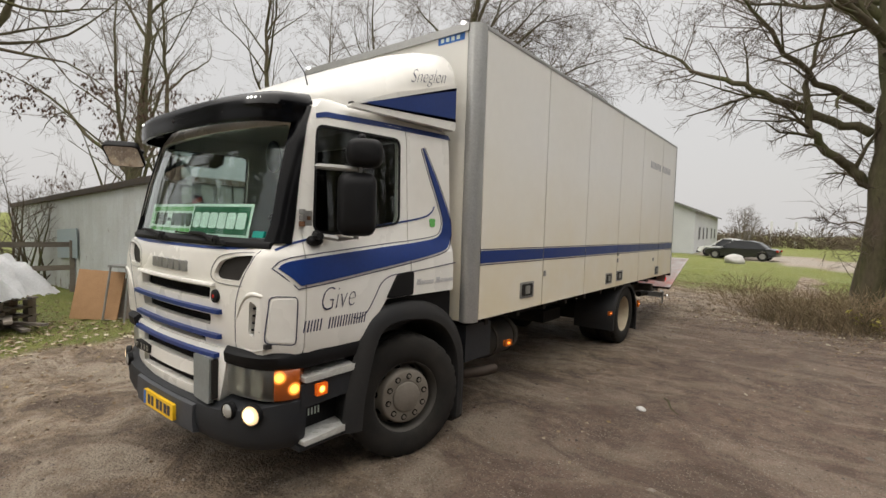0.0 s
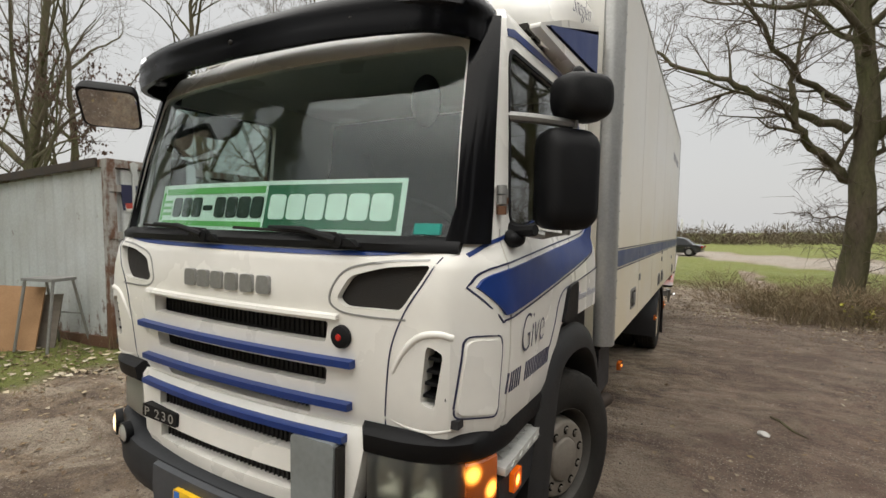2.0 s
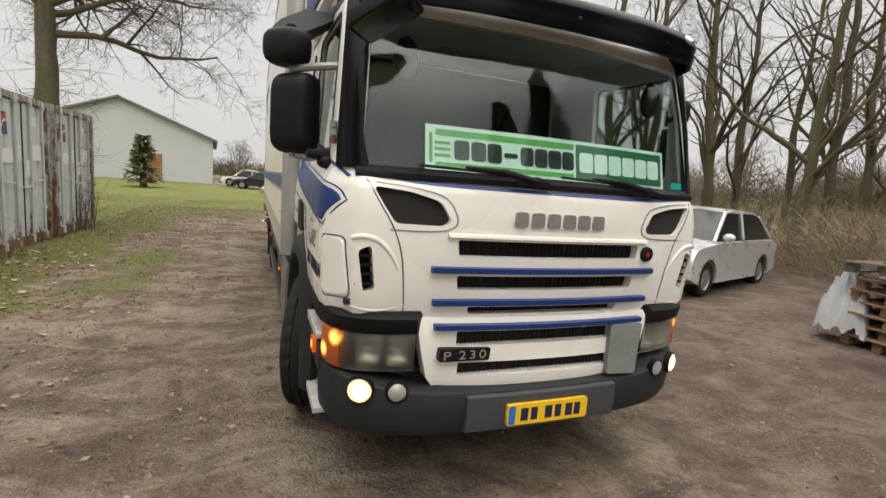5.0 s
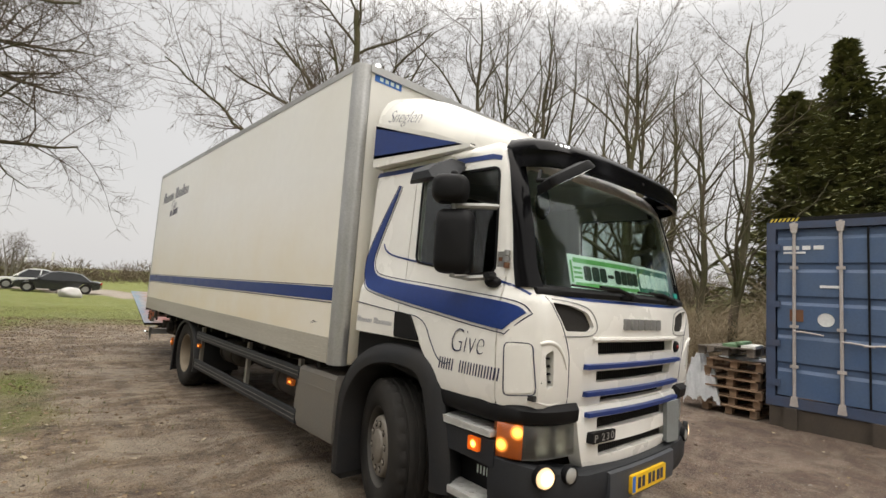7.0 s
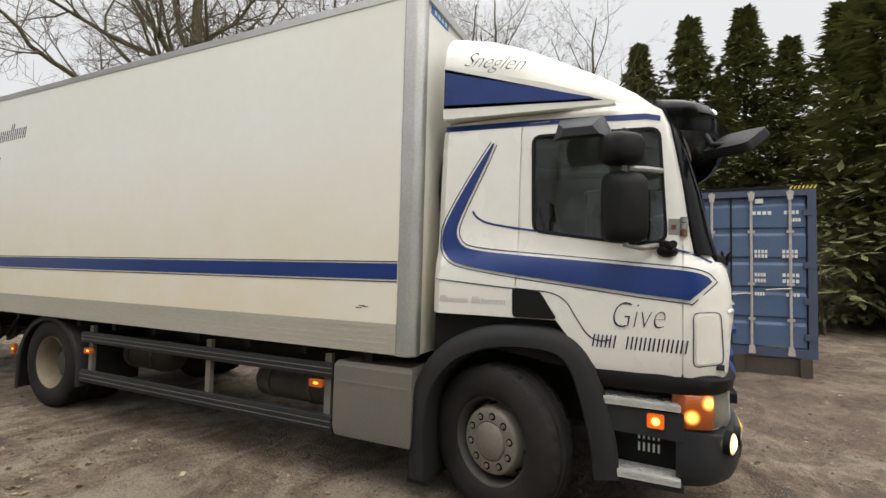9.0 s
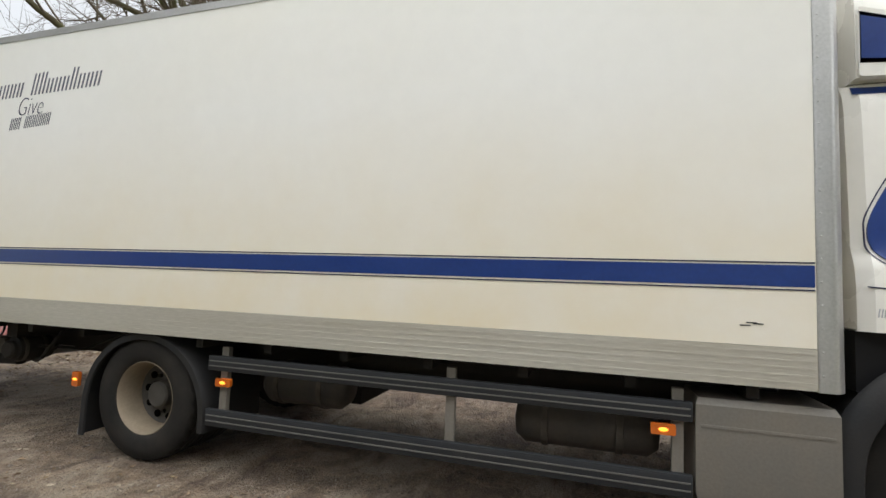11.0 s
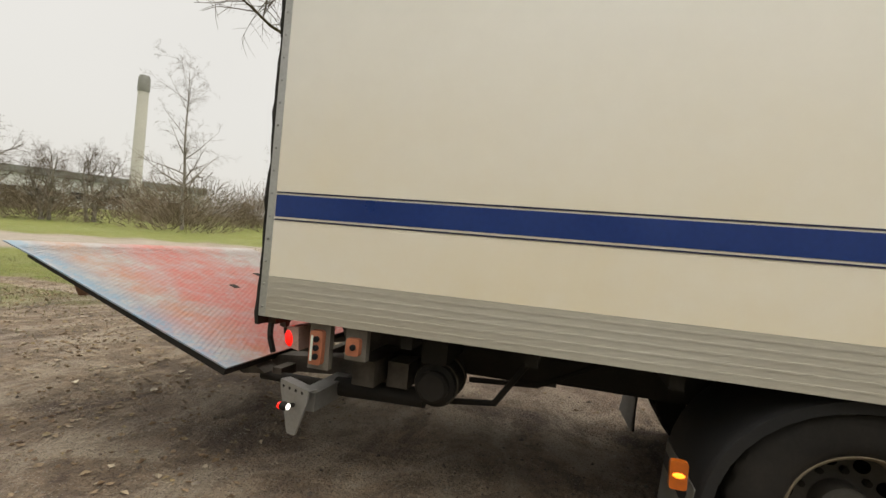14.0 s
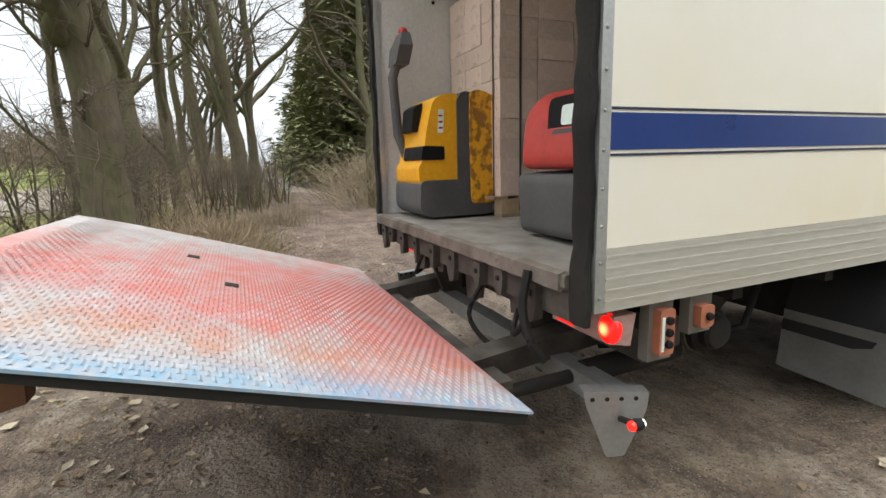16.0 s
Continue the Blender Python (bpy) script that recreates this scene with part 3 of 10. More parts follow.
# grey cover plate on the lower grille
bm = bmesh.new()
prism(bm, rounded([(0.42, 0.675), (0.63, 0.665), (0.635, 0.975), (0.415, 0.97)], 0.02), "y", 0.018, 0.05)
part("cover_plate", bm, material("grey_cover_plate", (0.22, 0.24, 0.24), 0.4, second=(0.14, 0.14, 0.13), bump=0.1), truck, "scuffed grey cover plate", bevel=0.006)
bm = bmesh.new()
box(bm, 0.635, 0.65, 0.03, 0.07, 0.70, 0.96)
part("cover_bracket", bm, STEEL, truck)
bm = bmesh.new()
prism(bm, rounded([(-0.63, 0.815), (-0.35, 0.81), (-0.345, 0.875), (-0.625, 0.88)], 0.012), "y", 0.028, 0.08)
badge = part("model_plate", bm, BLACK, truck, "black model plate with silver characters", bevel=0.003)
for ch, x in (("P", -0.588), ("2", -0.503), ("3", -0.447), ("0", -0.390)):
    lettering("model_character", ch, 0.064, on(FRONT, x, 0.026, 0.843), ALU, badge, wide=1.35, thin=0.0)
# maker's letters as plain blocks, round badge
for i in range(6):
    bm = bmesh.new()
    x = -0.235 + i * 0.0955
    prism(bm, rounded([(x - 0.038, 1.505), (x + 0.038, 1.505), (x + 0.034, 1.58), (x - 0.034, 1.58)], 0.015, 2), "y", front_y(x, 1.54) - 0.014, front_y(x, 1.54) + 0.01)
    part("emblem_block", bm, GALV, truck, "grey plastic block of a maker's mark", bevel=0.003)
bm = bmesh.new()
lathe(bm, [(0.0, 0.02), (0.03, 0.022), (0.042, 0.016), (0.045, 0.0)], (0.635, front_y(0.635, 1.375), 1.375), "y", 20, -1)
round_badge = part("round_badge", bm, BLACK, truck, "dark round badge with a small red centre")
bm = bmesh.new()
lathe(bm, [(0.0, 0.026), (0.012, 0.024), (0.014, 0.018)], (0.635, front_y(0.635, 1.375), 1.375), "y", 16, -1)
part("badge_centre", bm, RED, round_badge)

# bumper
def bumper_ring(z, f, w, yc, back, dz=0.0):
    half = [(0.66 * u, f + 0.03 * u * u) for u in (0, 0.35, 0.7, 1.0)]
    a, b, c = half[-1], (w * 0.96, f + 0.07), (w, yc)
    half += [((1 - t) ** 2 * a[0] + 2 * t * (1 - t) * b[0] + t * t * c[0], (1 - t) ** 2 * a[1] + 2 * t * (1 - t) * b[1] + t * t * c[1]) for t in np.linspace(0.12, 1, 9)]
    half += [(w, back)]
    inner = [(w - 0.06, back), (w - 0.08, yc + 0.02), (0.66, f + 0.16), (0, f + 0.13)]
    loop = half + inner
    rise = lambda x: dz * max(0.0, (abs(x) - 0.6) / 0.55) ** 1.5
    full = [(x, y, z + rise(x)) for x, y in loop] + [(-x, y, z + rise(x)) for x, y in reversed(loop[1:-1])]
    return full


bm = bmesh.new()
rows = [bumper_ring(0.40, 0.06, 1.10, 0.36, 0.385, 0.03), bumper_ring(0.43, 0.02, 1.13, 0.36, 0.385, 0.03), bumper_ring(0.50, -0.005, 1.155, 0.36, 0.385, 0.0),
        bumper_ring(0.60, -0.01, 1.165, 0.36, 0.385, 0.0), bumper_ring(0.64, 0.0, 1.165, 0.36, 0.385, 0.10), bumper_ring(0.655, 0.03, 1.15, 0.36, 0.385, 0.10)]
loft(bm, rows, True, False)
bmesh.ops.holes_fill(bm, edges=[e for e in bm.edges if len(e.link_faces) == 1], sides=0)
bumper = part("bumper", bm, GREYPL, truck, "dark grey plastic bumper", smooth=0.7)
bm = bmesh.new()
rings = []
for x in np.linspace(-0.47, 0.47, 9):
    y = 0.03 * (x / 0.66) ** 2 - 0.01
    rings.append([(x, y - 0.012, 0.44), (x, y - 0.02, 0.52), (x, y - 0.016, 0.625), (x, y + 0.03, 0.64), (x, y + 0.03, 0.43)])
loft(bm, rings)
part("bumper_centre", bm, material("bumper_centre_grey", (0.050, 0.054, 0.062), 0.5, bump=0.15), bumper, bevel=0.004)

# number plate, writing as plain bars
bm = bmesh.new()
prism(bm, rounded([(-0.252, 0.468), (0.252, 0.468), (0.252, 0.582), (-0.252, 0.582)], 0.012, 2), "y", -0.047, -0.025)
plate = part("number_plate", bm, YELLOWPLATE, truck, "yellow number plate with a blue band", bevel=0.002)
bm = bmesh.new()
box(bm, -0.245, -0.205, -0.0485, -0.046, 0.475, 0.575)
part("plate_band", bm, PLATEBLUE, plate)
for x, w in ((-0.15, 0.045), (-0.09, 0.04), (0.0, 0.045), (0.06, 0.04), (0.13, 0.045), (0.185, 0.04)):
    bm = bmesh.new()
    box(bm, x - w / 2, x + w / 2, -0.0485, -0.046, 0.49, 0.56)
    part("plate_bar", bm, INK, plate)

# headlamps, black band over them, fog lamps, indicators
for s in (-1, 1):
    shape = curve((0.735, 0.10), (0.85, 0.115), (0.99, 0.15), (1.062, 0.188), (1.092, 0.212), k=6)
    bm = bmesh.new()
    rings = []
    for z in (0.748, 0.952):
        rings.append([(s * x, y + 0.012, z) for x, y in shape] + [(s * (x - 0.03), y + 0.11, z) for x, y in reversed(shape)])
    loft(bm, rings)
    back_ = bmesh.new()
    loft(back_, [[(s * (x - 0.003), y + d, z) for x, y in shape[1:-1] for d in (0.0,)] + [(s * (x - 0.012), y + 0.07, z) for x, y in reversed(shape[1:-1])] for z in (0.762, 0.938)])
    lamp = part("headlamp", carved(bm, [back_]), BLACK, truck, "headlamp with a hazy clear lens in a black housing", smooth=0.5)
    bm = bmesh.new()
    rings = []
    for z, g in ((0.750, -0.004), (0.765, 0.008), (0.935, 0.008), (0.950, -0.004)):
        rings.append([(s * (x + g * 0.3), y - g, z) for x, y in shape] + [(s * (x + g * 0.3 - 0.002), y - g + 0.004, z) for x, y in reversed(shape)])
    loft(bm, rings)
    part("headlamp_lens", bm, HAZE, lamp, "hazy clear lens", smooth=0.9).visible_shadow = False
    for cx, cy, half in ((0.815, 0.158, 0.060), (0.955, 0.192, 0.068)):
        bm = bmesh.new()
        rings = []
        for q, dy in ((1.0, -0.030), (0.96, -0.018), (0.72, 0.004), (0.35, 0.018), (0.12, 0.022)):
            rings.append([(s * (cx + half * q * px), cy + dy, 0.85 + 0.082 * q * pz) for px, pz in rounded([(-1, -1), (1, -1), (1, 1), (-1, 1)], 0.55, 4)])
        loft(bm, rings, True, False)
        part("reflector", bm, CHROME, lamp, smooth=0.9)
        bm = bmesh.new()
        bmesh.ops.create_uvsphere(bm, u_segments=10, v_segments=8, radius=0.016, matrix=pose(s * cx, cy - 0.006, 0.85))
        part("bulb", bm, AUXLENS, lamp)
    bm = bmesh.new()
    pts = curve((1.092, 0.204), (1.115, 0.232), (1.138, 0.28), (1.155, 0.345), k=5)
    rings = [[(s * (x + g), y - 0.004 - g, z) for x, y in pts] + [(s * (x - 0.05), y + 0.06, z) for x, y in reversed(pts)] for z, g in ((0.752, -0.004), (0.765, 0.006), (0.935, 0.006), (0.950, -0.004))]
    loft(bm, rings)
    part("indicator", bm, INDICATORLENS, truck, "orange indicator lens, lit", smooth=0.9)
    # black moulding over the headlamp
    bm = bmesh.new()
    rings = []
    for z, g in ((0.945, -0.005), (0.965, 0.02), (1.03, 0.03), (1.06, 0.0)):
        pts = curve((0.73, 0.085), (0.9, 0.105), (1.03, 0.155), (1.12, 0.25), (1.165, 0.40), (1.165, 0.60), (1.165, 0.82), k=4)
        rings.append([(s * (x + g * 0.5), y - g * (1 if y < 0.3 else 0), z) for x, y in pts] + [(s * (x - 0.1), y + 0.1, z) for x, y in reversed(pts)])
    loft(bm, rings)
    part("headlamp_brow", bm, BLACK, truck, smooth=0.9)
    # fog lamps in the bumper
    for cx, cy, r, mat in ((1.005, 0.094, 0.060, WARMGLOW), (0.83, 0.040, 0.047, AUXLENS)):
        bm = bmesh.new()
        tilt = Matrix.Rotation(radians(24 if cx > 0.9 else 8) * s, 4, "Z")
        lathe(bm, [(0.0, 0.016), (r * 0.6, 0.013), (r * 0.95, 0.004), (r, -0.01)], (0, 0, 0), "y", 24, -1)
        bmesh.ops.transform(bm, matrix=Matrix.Translation((s * cx, cy, 0.672)) @ tilt, verts=bm.verts)
        fog = part("fog_lamp", bm, mat, truck, "lit round fog lamp" if mat is WARMGLOW else "clear round auxiliary lamp, unlit")
        bm = bmesh.new()
        lathe(bm, [(r, -0.03), (r + 0.003, 0.006), (r + 0.008, 0.004), (r + 0.010, -0.03)], (0, 0, 0), "y", 24, -1)
        bmesh.ops.transform(bm, matrix=Matrix.Translation((s * cx, cy, 0.672)) @ tilt, verts=bm.verts)
        part("lamp_bezel", bm, BLACK, fog)
    # side entry: inner wall, two chequer steps, side marker, white lettered plate
    bm = bmesh.new()
    box(bm, s * 0.95, s * 1.02, 0.36, 0.84, 0.42, 1.08)
    part("step_well", bm, BLACK, truck)
    bm = bmesh.new()
    prism(bm, [(0.345, 0.685), (0.84, 0.70), (0.84, 0.845), (0.345, 0.835)], "x", s * 1.09, s * 1.17)
    part("step_riser", bm, GREYPL, truck, bevel=0.008)
    bm = bmesh.new()
    prism(bm, [(0.345, 0.40), (0.80, 0.40), (0.80, 0.435), (0.345, 0.435)], "x", s * 0.98, s * 1.155)
    part("sill", bm, GREYPL, truck, bevel=0.008)
    for z, y0, y1, drop in ((0.865, 0.36, 0.815, 0.0), (0.455, 0.36, 0.78, 0.0)):
        bm = bmesh.new()
        prism(bm, rounded([(y0, z - 0.015), (y1, z - 0.015), (y1 - 0.01, z + 0.03), (y0, z + 0.02)], 0.01, 2), "x", s * 0.97, s * 1.185)
        for i in range(9):
            for j in range(4):
                yy, xx = y0 + 0.03 + i * 0.046, 1.0 + j * 0.045
                box(bm, -0.018, 0.018, -0.004, 0.004, 0, 0.004, pose(s * xx, yy, z + 0.022 + 0.01 * (yy - y0) / (y1 - y0), 0, 0, 45 if (i + j) % 2 else -45))
        for i in range(9):
            box(bm, 0, 0.004, -0.016, 0.016, -0.003, 0.003, pose(s * 1.185, y0 + 0.03 + i * 0.046, z + 0.004, 28 if i % 2 else -28, 0, 0))
        part("step", bm, BRIGHTSTEEL, truck, "worn chequer-plate aluminium step")
    bm = bmesh.new()
    prism(bm, rounded([(0.445, 0.745), (0.535, 0.745), (0.535, 0.825), (0.445, 0.825)], 0.01, 2), "x", s * 1.165, s * 1.19)
    part("side_indicator", bm, SIDELENS, truck, "lit orange side indicator", bevel=0.003)
    bm = bmesh.new()
    box(bm, s * 1.02, s * 1.03, 0.455, 0.60, 0.545, 0.665)
    lab = part("data_plate", bm, BLACK, truck, "black data plate with white characters")
    for z, hh in ((0.64, 0.018), (0.585, 0.05)):
        for yy in (0.475, 0.502, 0.529, 0.556, 0.583):
            bm = bmesh.new()
            box(bm, s * 1.03, s * 1.032, yy - 0.006, yy + 0.006, z - hh / 2, z + hh / 2)
            part("plate_bar", bm, SIGNWHITE, lab)

# front wheel arches
ARCH = curve((2.085, 0.16), (2.09, 0.60), (2.03, 0.86), (1.86, 1.09), (1.62, 1.225), (1.36, 1.275), (1.10, 1.272), (0.94, 1.215), (0.83, 1.08), (0.755, 0.86), (0.70, 0.62), (0.68, 0.42), k=5)
for s in (-1, 1):
    bm = bmesh.new()
    rings = []
    for i, (y, z) in enumerate(ARCH):
        a, b = ARCH[max(i - 1, 0)], ARCH[min(i + 1, len(ARCH) - 1)]
        d = Vector((b[0] - a[0], b[1] - a[1])).normalized()
        n = Vector((-d.y, d.x))
        if n.dot(Vector((y - 1.44, z - 0.5))) < 0:
            n = -n
        o = lambda k, x: (s * x, y + n.x * k, z + n.y * k)
        rings.append([o(0.0, 1.165), o(-0.015, 1.195), o(-0.09, 1.222), o(-0.14, 1.222), o(-0.152, 1.205), o(-0.152, 0.72), o(-0.135, 0.72), o(-0.03, 1.10)])
    loft(bm, rings)
    part("front_fender", bm, FENDER, truck, "black plastic front wheel arch", smooth=0.8)
    bm = bmesh.new()
    prism(bm, [(1.93, 0.12), (2.09, 0.12), (2.07, 0.42), (2.0, 0.42)], "x", s * 0.82, s * 1.18)
    part("mud_flap", bm, RUBBER, truck)
    # dark filling between arch and cab, with the breather at the door's rear corner
    bm = bmesh.new()
    prism(bm, [(0.84, 1.0), (0.9, 1.13), (1.06, 1.33), (1.93, 1.33), (1.93, 1.0), (1.5, 1.10), (1.15, 1.05)], "x", s * 0.9, s * 1.12)
    part("arch_filler", bm, BLACK, truck)
    bm = bmesh.new()
    prism(bm, rounded([(1.335, 1.325), (1.05, 1.325), (1.165, 1.50), (1.34, 1.515)], 0.03), "x", s * 1.15, s * 1.212)
    part("breather", bm, BLACK, truck, "black plastic breather cap", bevel=0.01)

# windscreen, side glass
def pane(name, poly, where, mat, label, off, thick=0.005):
    bm = skin(poly, where, off, 0.12)
    ext = bmesh.ops.extrude_face_region(bm, geom=bm.faces[:])
    for v in [g for g in ext["geom"] if isinstance(g, bmesh.types.BMVert)]:
        if where is on_front:
            v.co.y += thick
        else:
            v.co.x -= math.copysign(thick, v.co.x)
    ob = part(name, bm, mat, truck, label)
    ob.visible_shadow = False
    return ob


pane("windscreen", rounded([(-0.99, 2.52), (0.99, 2.52), (1.042, 1.733), (-1.042, 1.733)], 0.06), on_front, GLASS, "clear windscreen with a green tint", -0.012)
for s in (-1, 1):
    pane("side_window", rounded([(1.255, 2.535), (1.235, 1.875), (0.62, 1.79), (0.425, 1.805), (0.465, 2.51)], 0.06), on_side(s), DARKGLASS, "tinted side window", -0.015)
    film("window_seal", line_band(SIDE_WINDOW + SIDE_WINDOW[:1], 0.018), on_side(s), BLACK, truck, 0.004)
    # black pillar cover beside the windscreen
    bm = bmesh.new()
    rings = []
    for z in np.linspace(1.735, 2.62, 8):
        h = [p for p in cab_ring(z)]
        rings.append([(s * (h[i][0] + 0.012 * (i > 6)), h[i][1] - 0.012, z) for i in (6, 7, 8, 9, 10)] + [(s * (h[i][0] - 0.02), h[i][1] + 0.02, z) for i in (10, 9, 8, 7, 6)])
    loft(bm, rings)
    part("pillar_cover", bm, PILLAR, truck, smooth=0.9)
bm = bmesh.new()
rings = []
for u in np.linspace(-1, 1, 17):
    x = 1.06 * u
    rings.append([(x, front_y(x, 1.71) - 0.018, 1.70), (x, front_y(x, 1.73) - 0.032, 1.728), (x, front_y(x, 1.755) - 0.012, 1.757), (x, front_y(x, 1.755) + 0.02, 1.757), (x, front_y(x, 1.71) + 0.03, 1.695)])
loft(bm, rings)
part("cowl", bm, BLACK, truck, "black plastic cowl under the windscreen", smooth=0.9)
for x0, x1 in ((-0.16, -0.80), (0.60, -0.02)):
    bm = bmesh.new()
    tube(bm, [(x0, front_y(x0, 1.73) - 0.05, 1.735), (x0 + (x1 - x0) * 0.3, front_y(x0, 1.77) - 0.055, 1.772), (x0 + (x1 - x0) * 0.62, front_y(x0, 1.77) - 0.045, 1.777)], [0.017, 0.013, 0.009], 8)
    lathe(bm, [(0.0, 0.03), (0.028, 0.025), (0.03, 0.0)], (x0, front_y(x0, 1.73) - 0.03, 1.732), "y", 12, -1)
    wiper = part("wiper", bm, BLACK, truck)
    bm = bmesh.new()
    tube(bm, [(x0 + (x1 - x0) * q, front_y(x0 + (x1 - x0) * q, 1.765) - 0.022, 1.758 + 0.014 * q) for q in np.linspace(0.06, 0.96, 8)], 0.0075, 6)
    part("wiper_blade", bm, RUBBER, wiper)
    bm = bmesh.new()
    prism(bm, rounded([(x0 - 0.13, 1.712), (x0 + 0.10, 1.712), (x0 + 0.06, 1.742), (x0 - 0.09, 1.742)], 0.012, 2), "y", front_y(x0, 1.72) - 0.045, front_y(x0, 1.72))
    part("wiper_cap", bm, BLACK, wiper, bevel=0.004)
# blue bands and pinstripes on the cab's sides
for s in (-1, 1):
    w = on_side(s)
    outer = curve((1.525, 2.50), (1.62, 2.36), (1.725, 2.19), (1.82, 2.02), (1.872, 1.89), (1.868, 1.775), (1.80, 1.692), (1.68, 1.652), (1.39, 1.606), (1.0, 1.557), (0.6, 1.507), (0.315, 1.478), k=5)
    inner = curve((0.200, 1.585), (0.235, 1.618), (0.33, 1.642), (0.6, 1.667), (1.0, 1.702), (1.37, 1.732), (1.62, 1.760), (1.715, 1.790), (1.762, 1.85), (1.765, 1.93), (1.715, 2.06), (1.65, 2.20), (1.575, 2.36), (1.515, 2.50), k=5)
    film("blue_band", outer + inner, w, BLUE, truck, 0.010, "sweeping blue band")
    for line, away in ((outer, 0.020), (inner, 0.020)):
        rim = []
        for i, p in enumerate(line):
            d = (Vector(line[min(i + 1, len(line) - 1)]) - Vector(line[max(i - 1, 0)])).normalized()
            rim.append((min(p[0] + d.y * -away, 1.89), p[1] + d.x * away))
        if line is outer:
            rim = rim + [(0.305, 1.452)]
        else:
            rim = [(0.305, 1.452), (0.172, 1.585)] + rim
        film("pinstripe", line_band(rim, 0.006), w, INK, truck, 0.003)
    film("roof_stripe", [(1.90, 2.625), (1.2, 2.60), (0.55, 2.565), (0.47, 2.545), (0.47, 2.575), (0.55, 2.60), (1.2, 2.64), (1.90, 2.67)], w, BLUE, truck, 0.004, "narrow blue stripe under the roof")
    film("pinstripe", line_band(curve((1.90, 1.555), (1.5, 1.52), (1.3, 1.505), (1.1, 1.49), (1.0, 1.44), (0.94, 1.35), (0.87, 1.25), (0.80, 1.215), (0.74, 1.225)), 0.007), w, INK, truck, 0.003)
    film("waist_stripe", line_band(curve((1.655, 2.03), (1.62, 1.985), (1.54, 1.945), (1.36, 1.91), (1.1, 1.872), (0.83, 1.835), (0.6, 1.80), (0.42, 1.772), (0.36, 1.757), (0.28, 1.735), (0.2, 1.695)), 0.013), w, BLUE, truck, 0.003)
    sx = side_x(0.6, 1.35)
    sd = LEFT if s > 0 else RIGHT
    lettering("town_lettering", "Give", 0.225, on(sd, s * (side_x(0.6, 1.35) + 0.004), 0.595, 1.372) @ Matrix.Rotation(radians(2), 4, "Z"), INK, truck, "dark blue slanted town lettering", shear=0.3, wide=0.72, thin=0.026)
    strokes("number_bar", 0.335 if s > 0 else 0.845, s, 1.178, 0.075, 11, 0.0475, (3,), (0, 2), INK, w, truck)
    strokes("name_bar", 1.39 if s > 0 else 1.865, s, 1.398, 0.045, 18, 0.0265, (8,), (0, 1, 9, 10), PALEINK, w, truck)
    # rear quarter panel seam, door handle, hinge, step lamp
    bm = bmesh.new()
    box(bm, s * 1.09, s * 1.14, 0.36, 0.425, 1.85, 1.945)
    hinge = part("door_hinge", bm, GALV, truck, "bare metal door hinge with rust", bevel=0.006)
    for z in (1.86, 1.898, 1.936):
        bm = bmesh.new()
        tube(bm, [(s * 1.145, 0.345, z - 0.016), (s * 1.145, 0.345, z + 0.016)], 0.019, 10)
        part("hinge_knuckle", bm, RUST if z == 1.86 else GALV, hinge)
    bm = bmesh.new()
    box(bm, s * 1.135, s * 1.146, 0.385, 0.41, 1.885, 1.91)
    part("hinge_bolt", bm, RUST, hinge, bevel=0.003)
    bm = bmesh.new()
    tube(bm, [(s * 1.12, 0.47, 1.80), (s * 1.19, 0.42, 1.785), (s * 1.26, 0.40, 1.79)], [0.03, 0.025, 0.022], 8)
    bmesh.ops.create_uvsphere(bm, u_segments=10, v_segments=8, radius=0.045, matrix=pose(s * 1.16, 0.43, 1.755) @ Matrix.Diagonal((1.1, 1.3, 0.8, 1)))
    part("mirror_foot", bm, BLACK, truck)
film("front_stripe", line_band([(x, 1.685 + 0.03 * (abs(x) / 0.95) ** 6) for x in np.linspace(-0.98, 0.98, 21)], 0.018), on_front, BLUE, truck, 0.004, "thin blue stripe under the windscreen")
film("shield_decal", rounded([(1.60, 1.86), (1.66, 1.86), (1.67, 1.93), (1.59, 1.93)], 0.02), on_side(1), SIGNGREEN, truck)

# sun visor
VISOR_ROWS = [(2.715, [(0, 0.30), (0.5, 0.31), (0.8, 0.37), (0.93, 0.42), (0.97, 0.46), (0.985, 0.50)]),
              (2.70, [(0, 0.17), (0.5, 0.19), (0.85, 0.26), (0.955, 0.33), (0.995, 0.40), (1.01, 0.48)]),
              (2.655, [(0, 0.085), (0.5, 0.105), (0.86, 0.175), (0.98, 0.245), (1.035, 0.34), (1.045, 0.48)]),
              (2.60, [(0, 0.06), (0.5, 0.08), (0.85, 0.15), (0.98, 0.225), (1.04, 0.33), (1.055, 0.48)]),
              (2.588, [(0, 0.066), (0.5, 0.086), (0.845, 0.156), (0.972, 0.231), (1.032, 0.336), (1.047, 0.48)]),
              (2.548, [(0, 0.055), (0.5, 0.075), (0.84, 0.145), (0.97, 0.22), (1.035, 0.33), (1.055, 0.48)]),
              (2.498, [(0, 0.060), (0.5, 0.085), (0.84, 0.155), (0.965, 0.23), (1.03, 0.335), (1.05, 0.47)])]


def visor_row(z, half, inset=0.0):
    pts = curve(*half, k=4)
    pts = [(x * (1 - inset * 0.5), y + inset) for x, y in pts]
    return [(-x, y, z) for x, y in reversed(pts[1:])] + [(x, y, z) for x, y in pts]


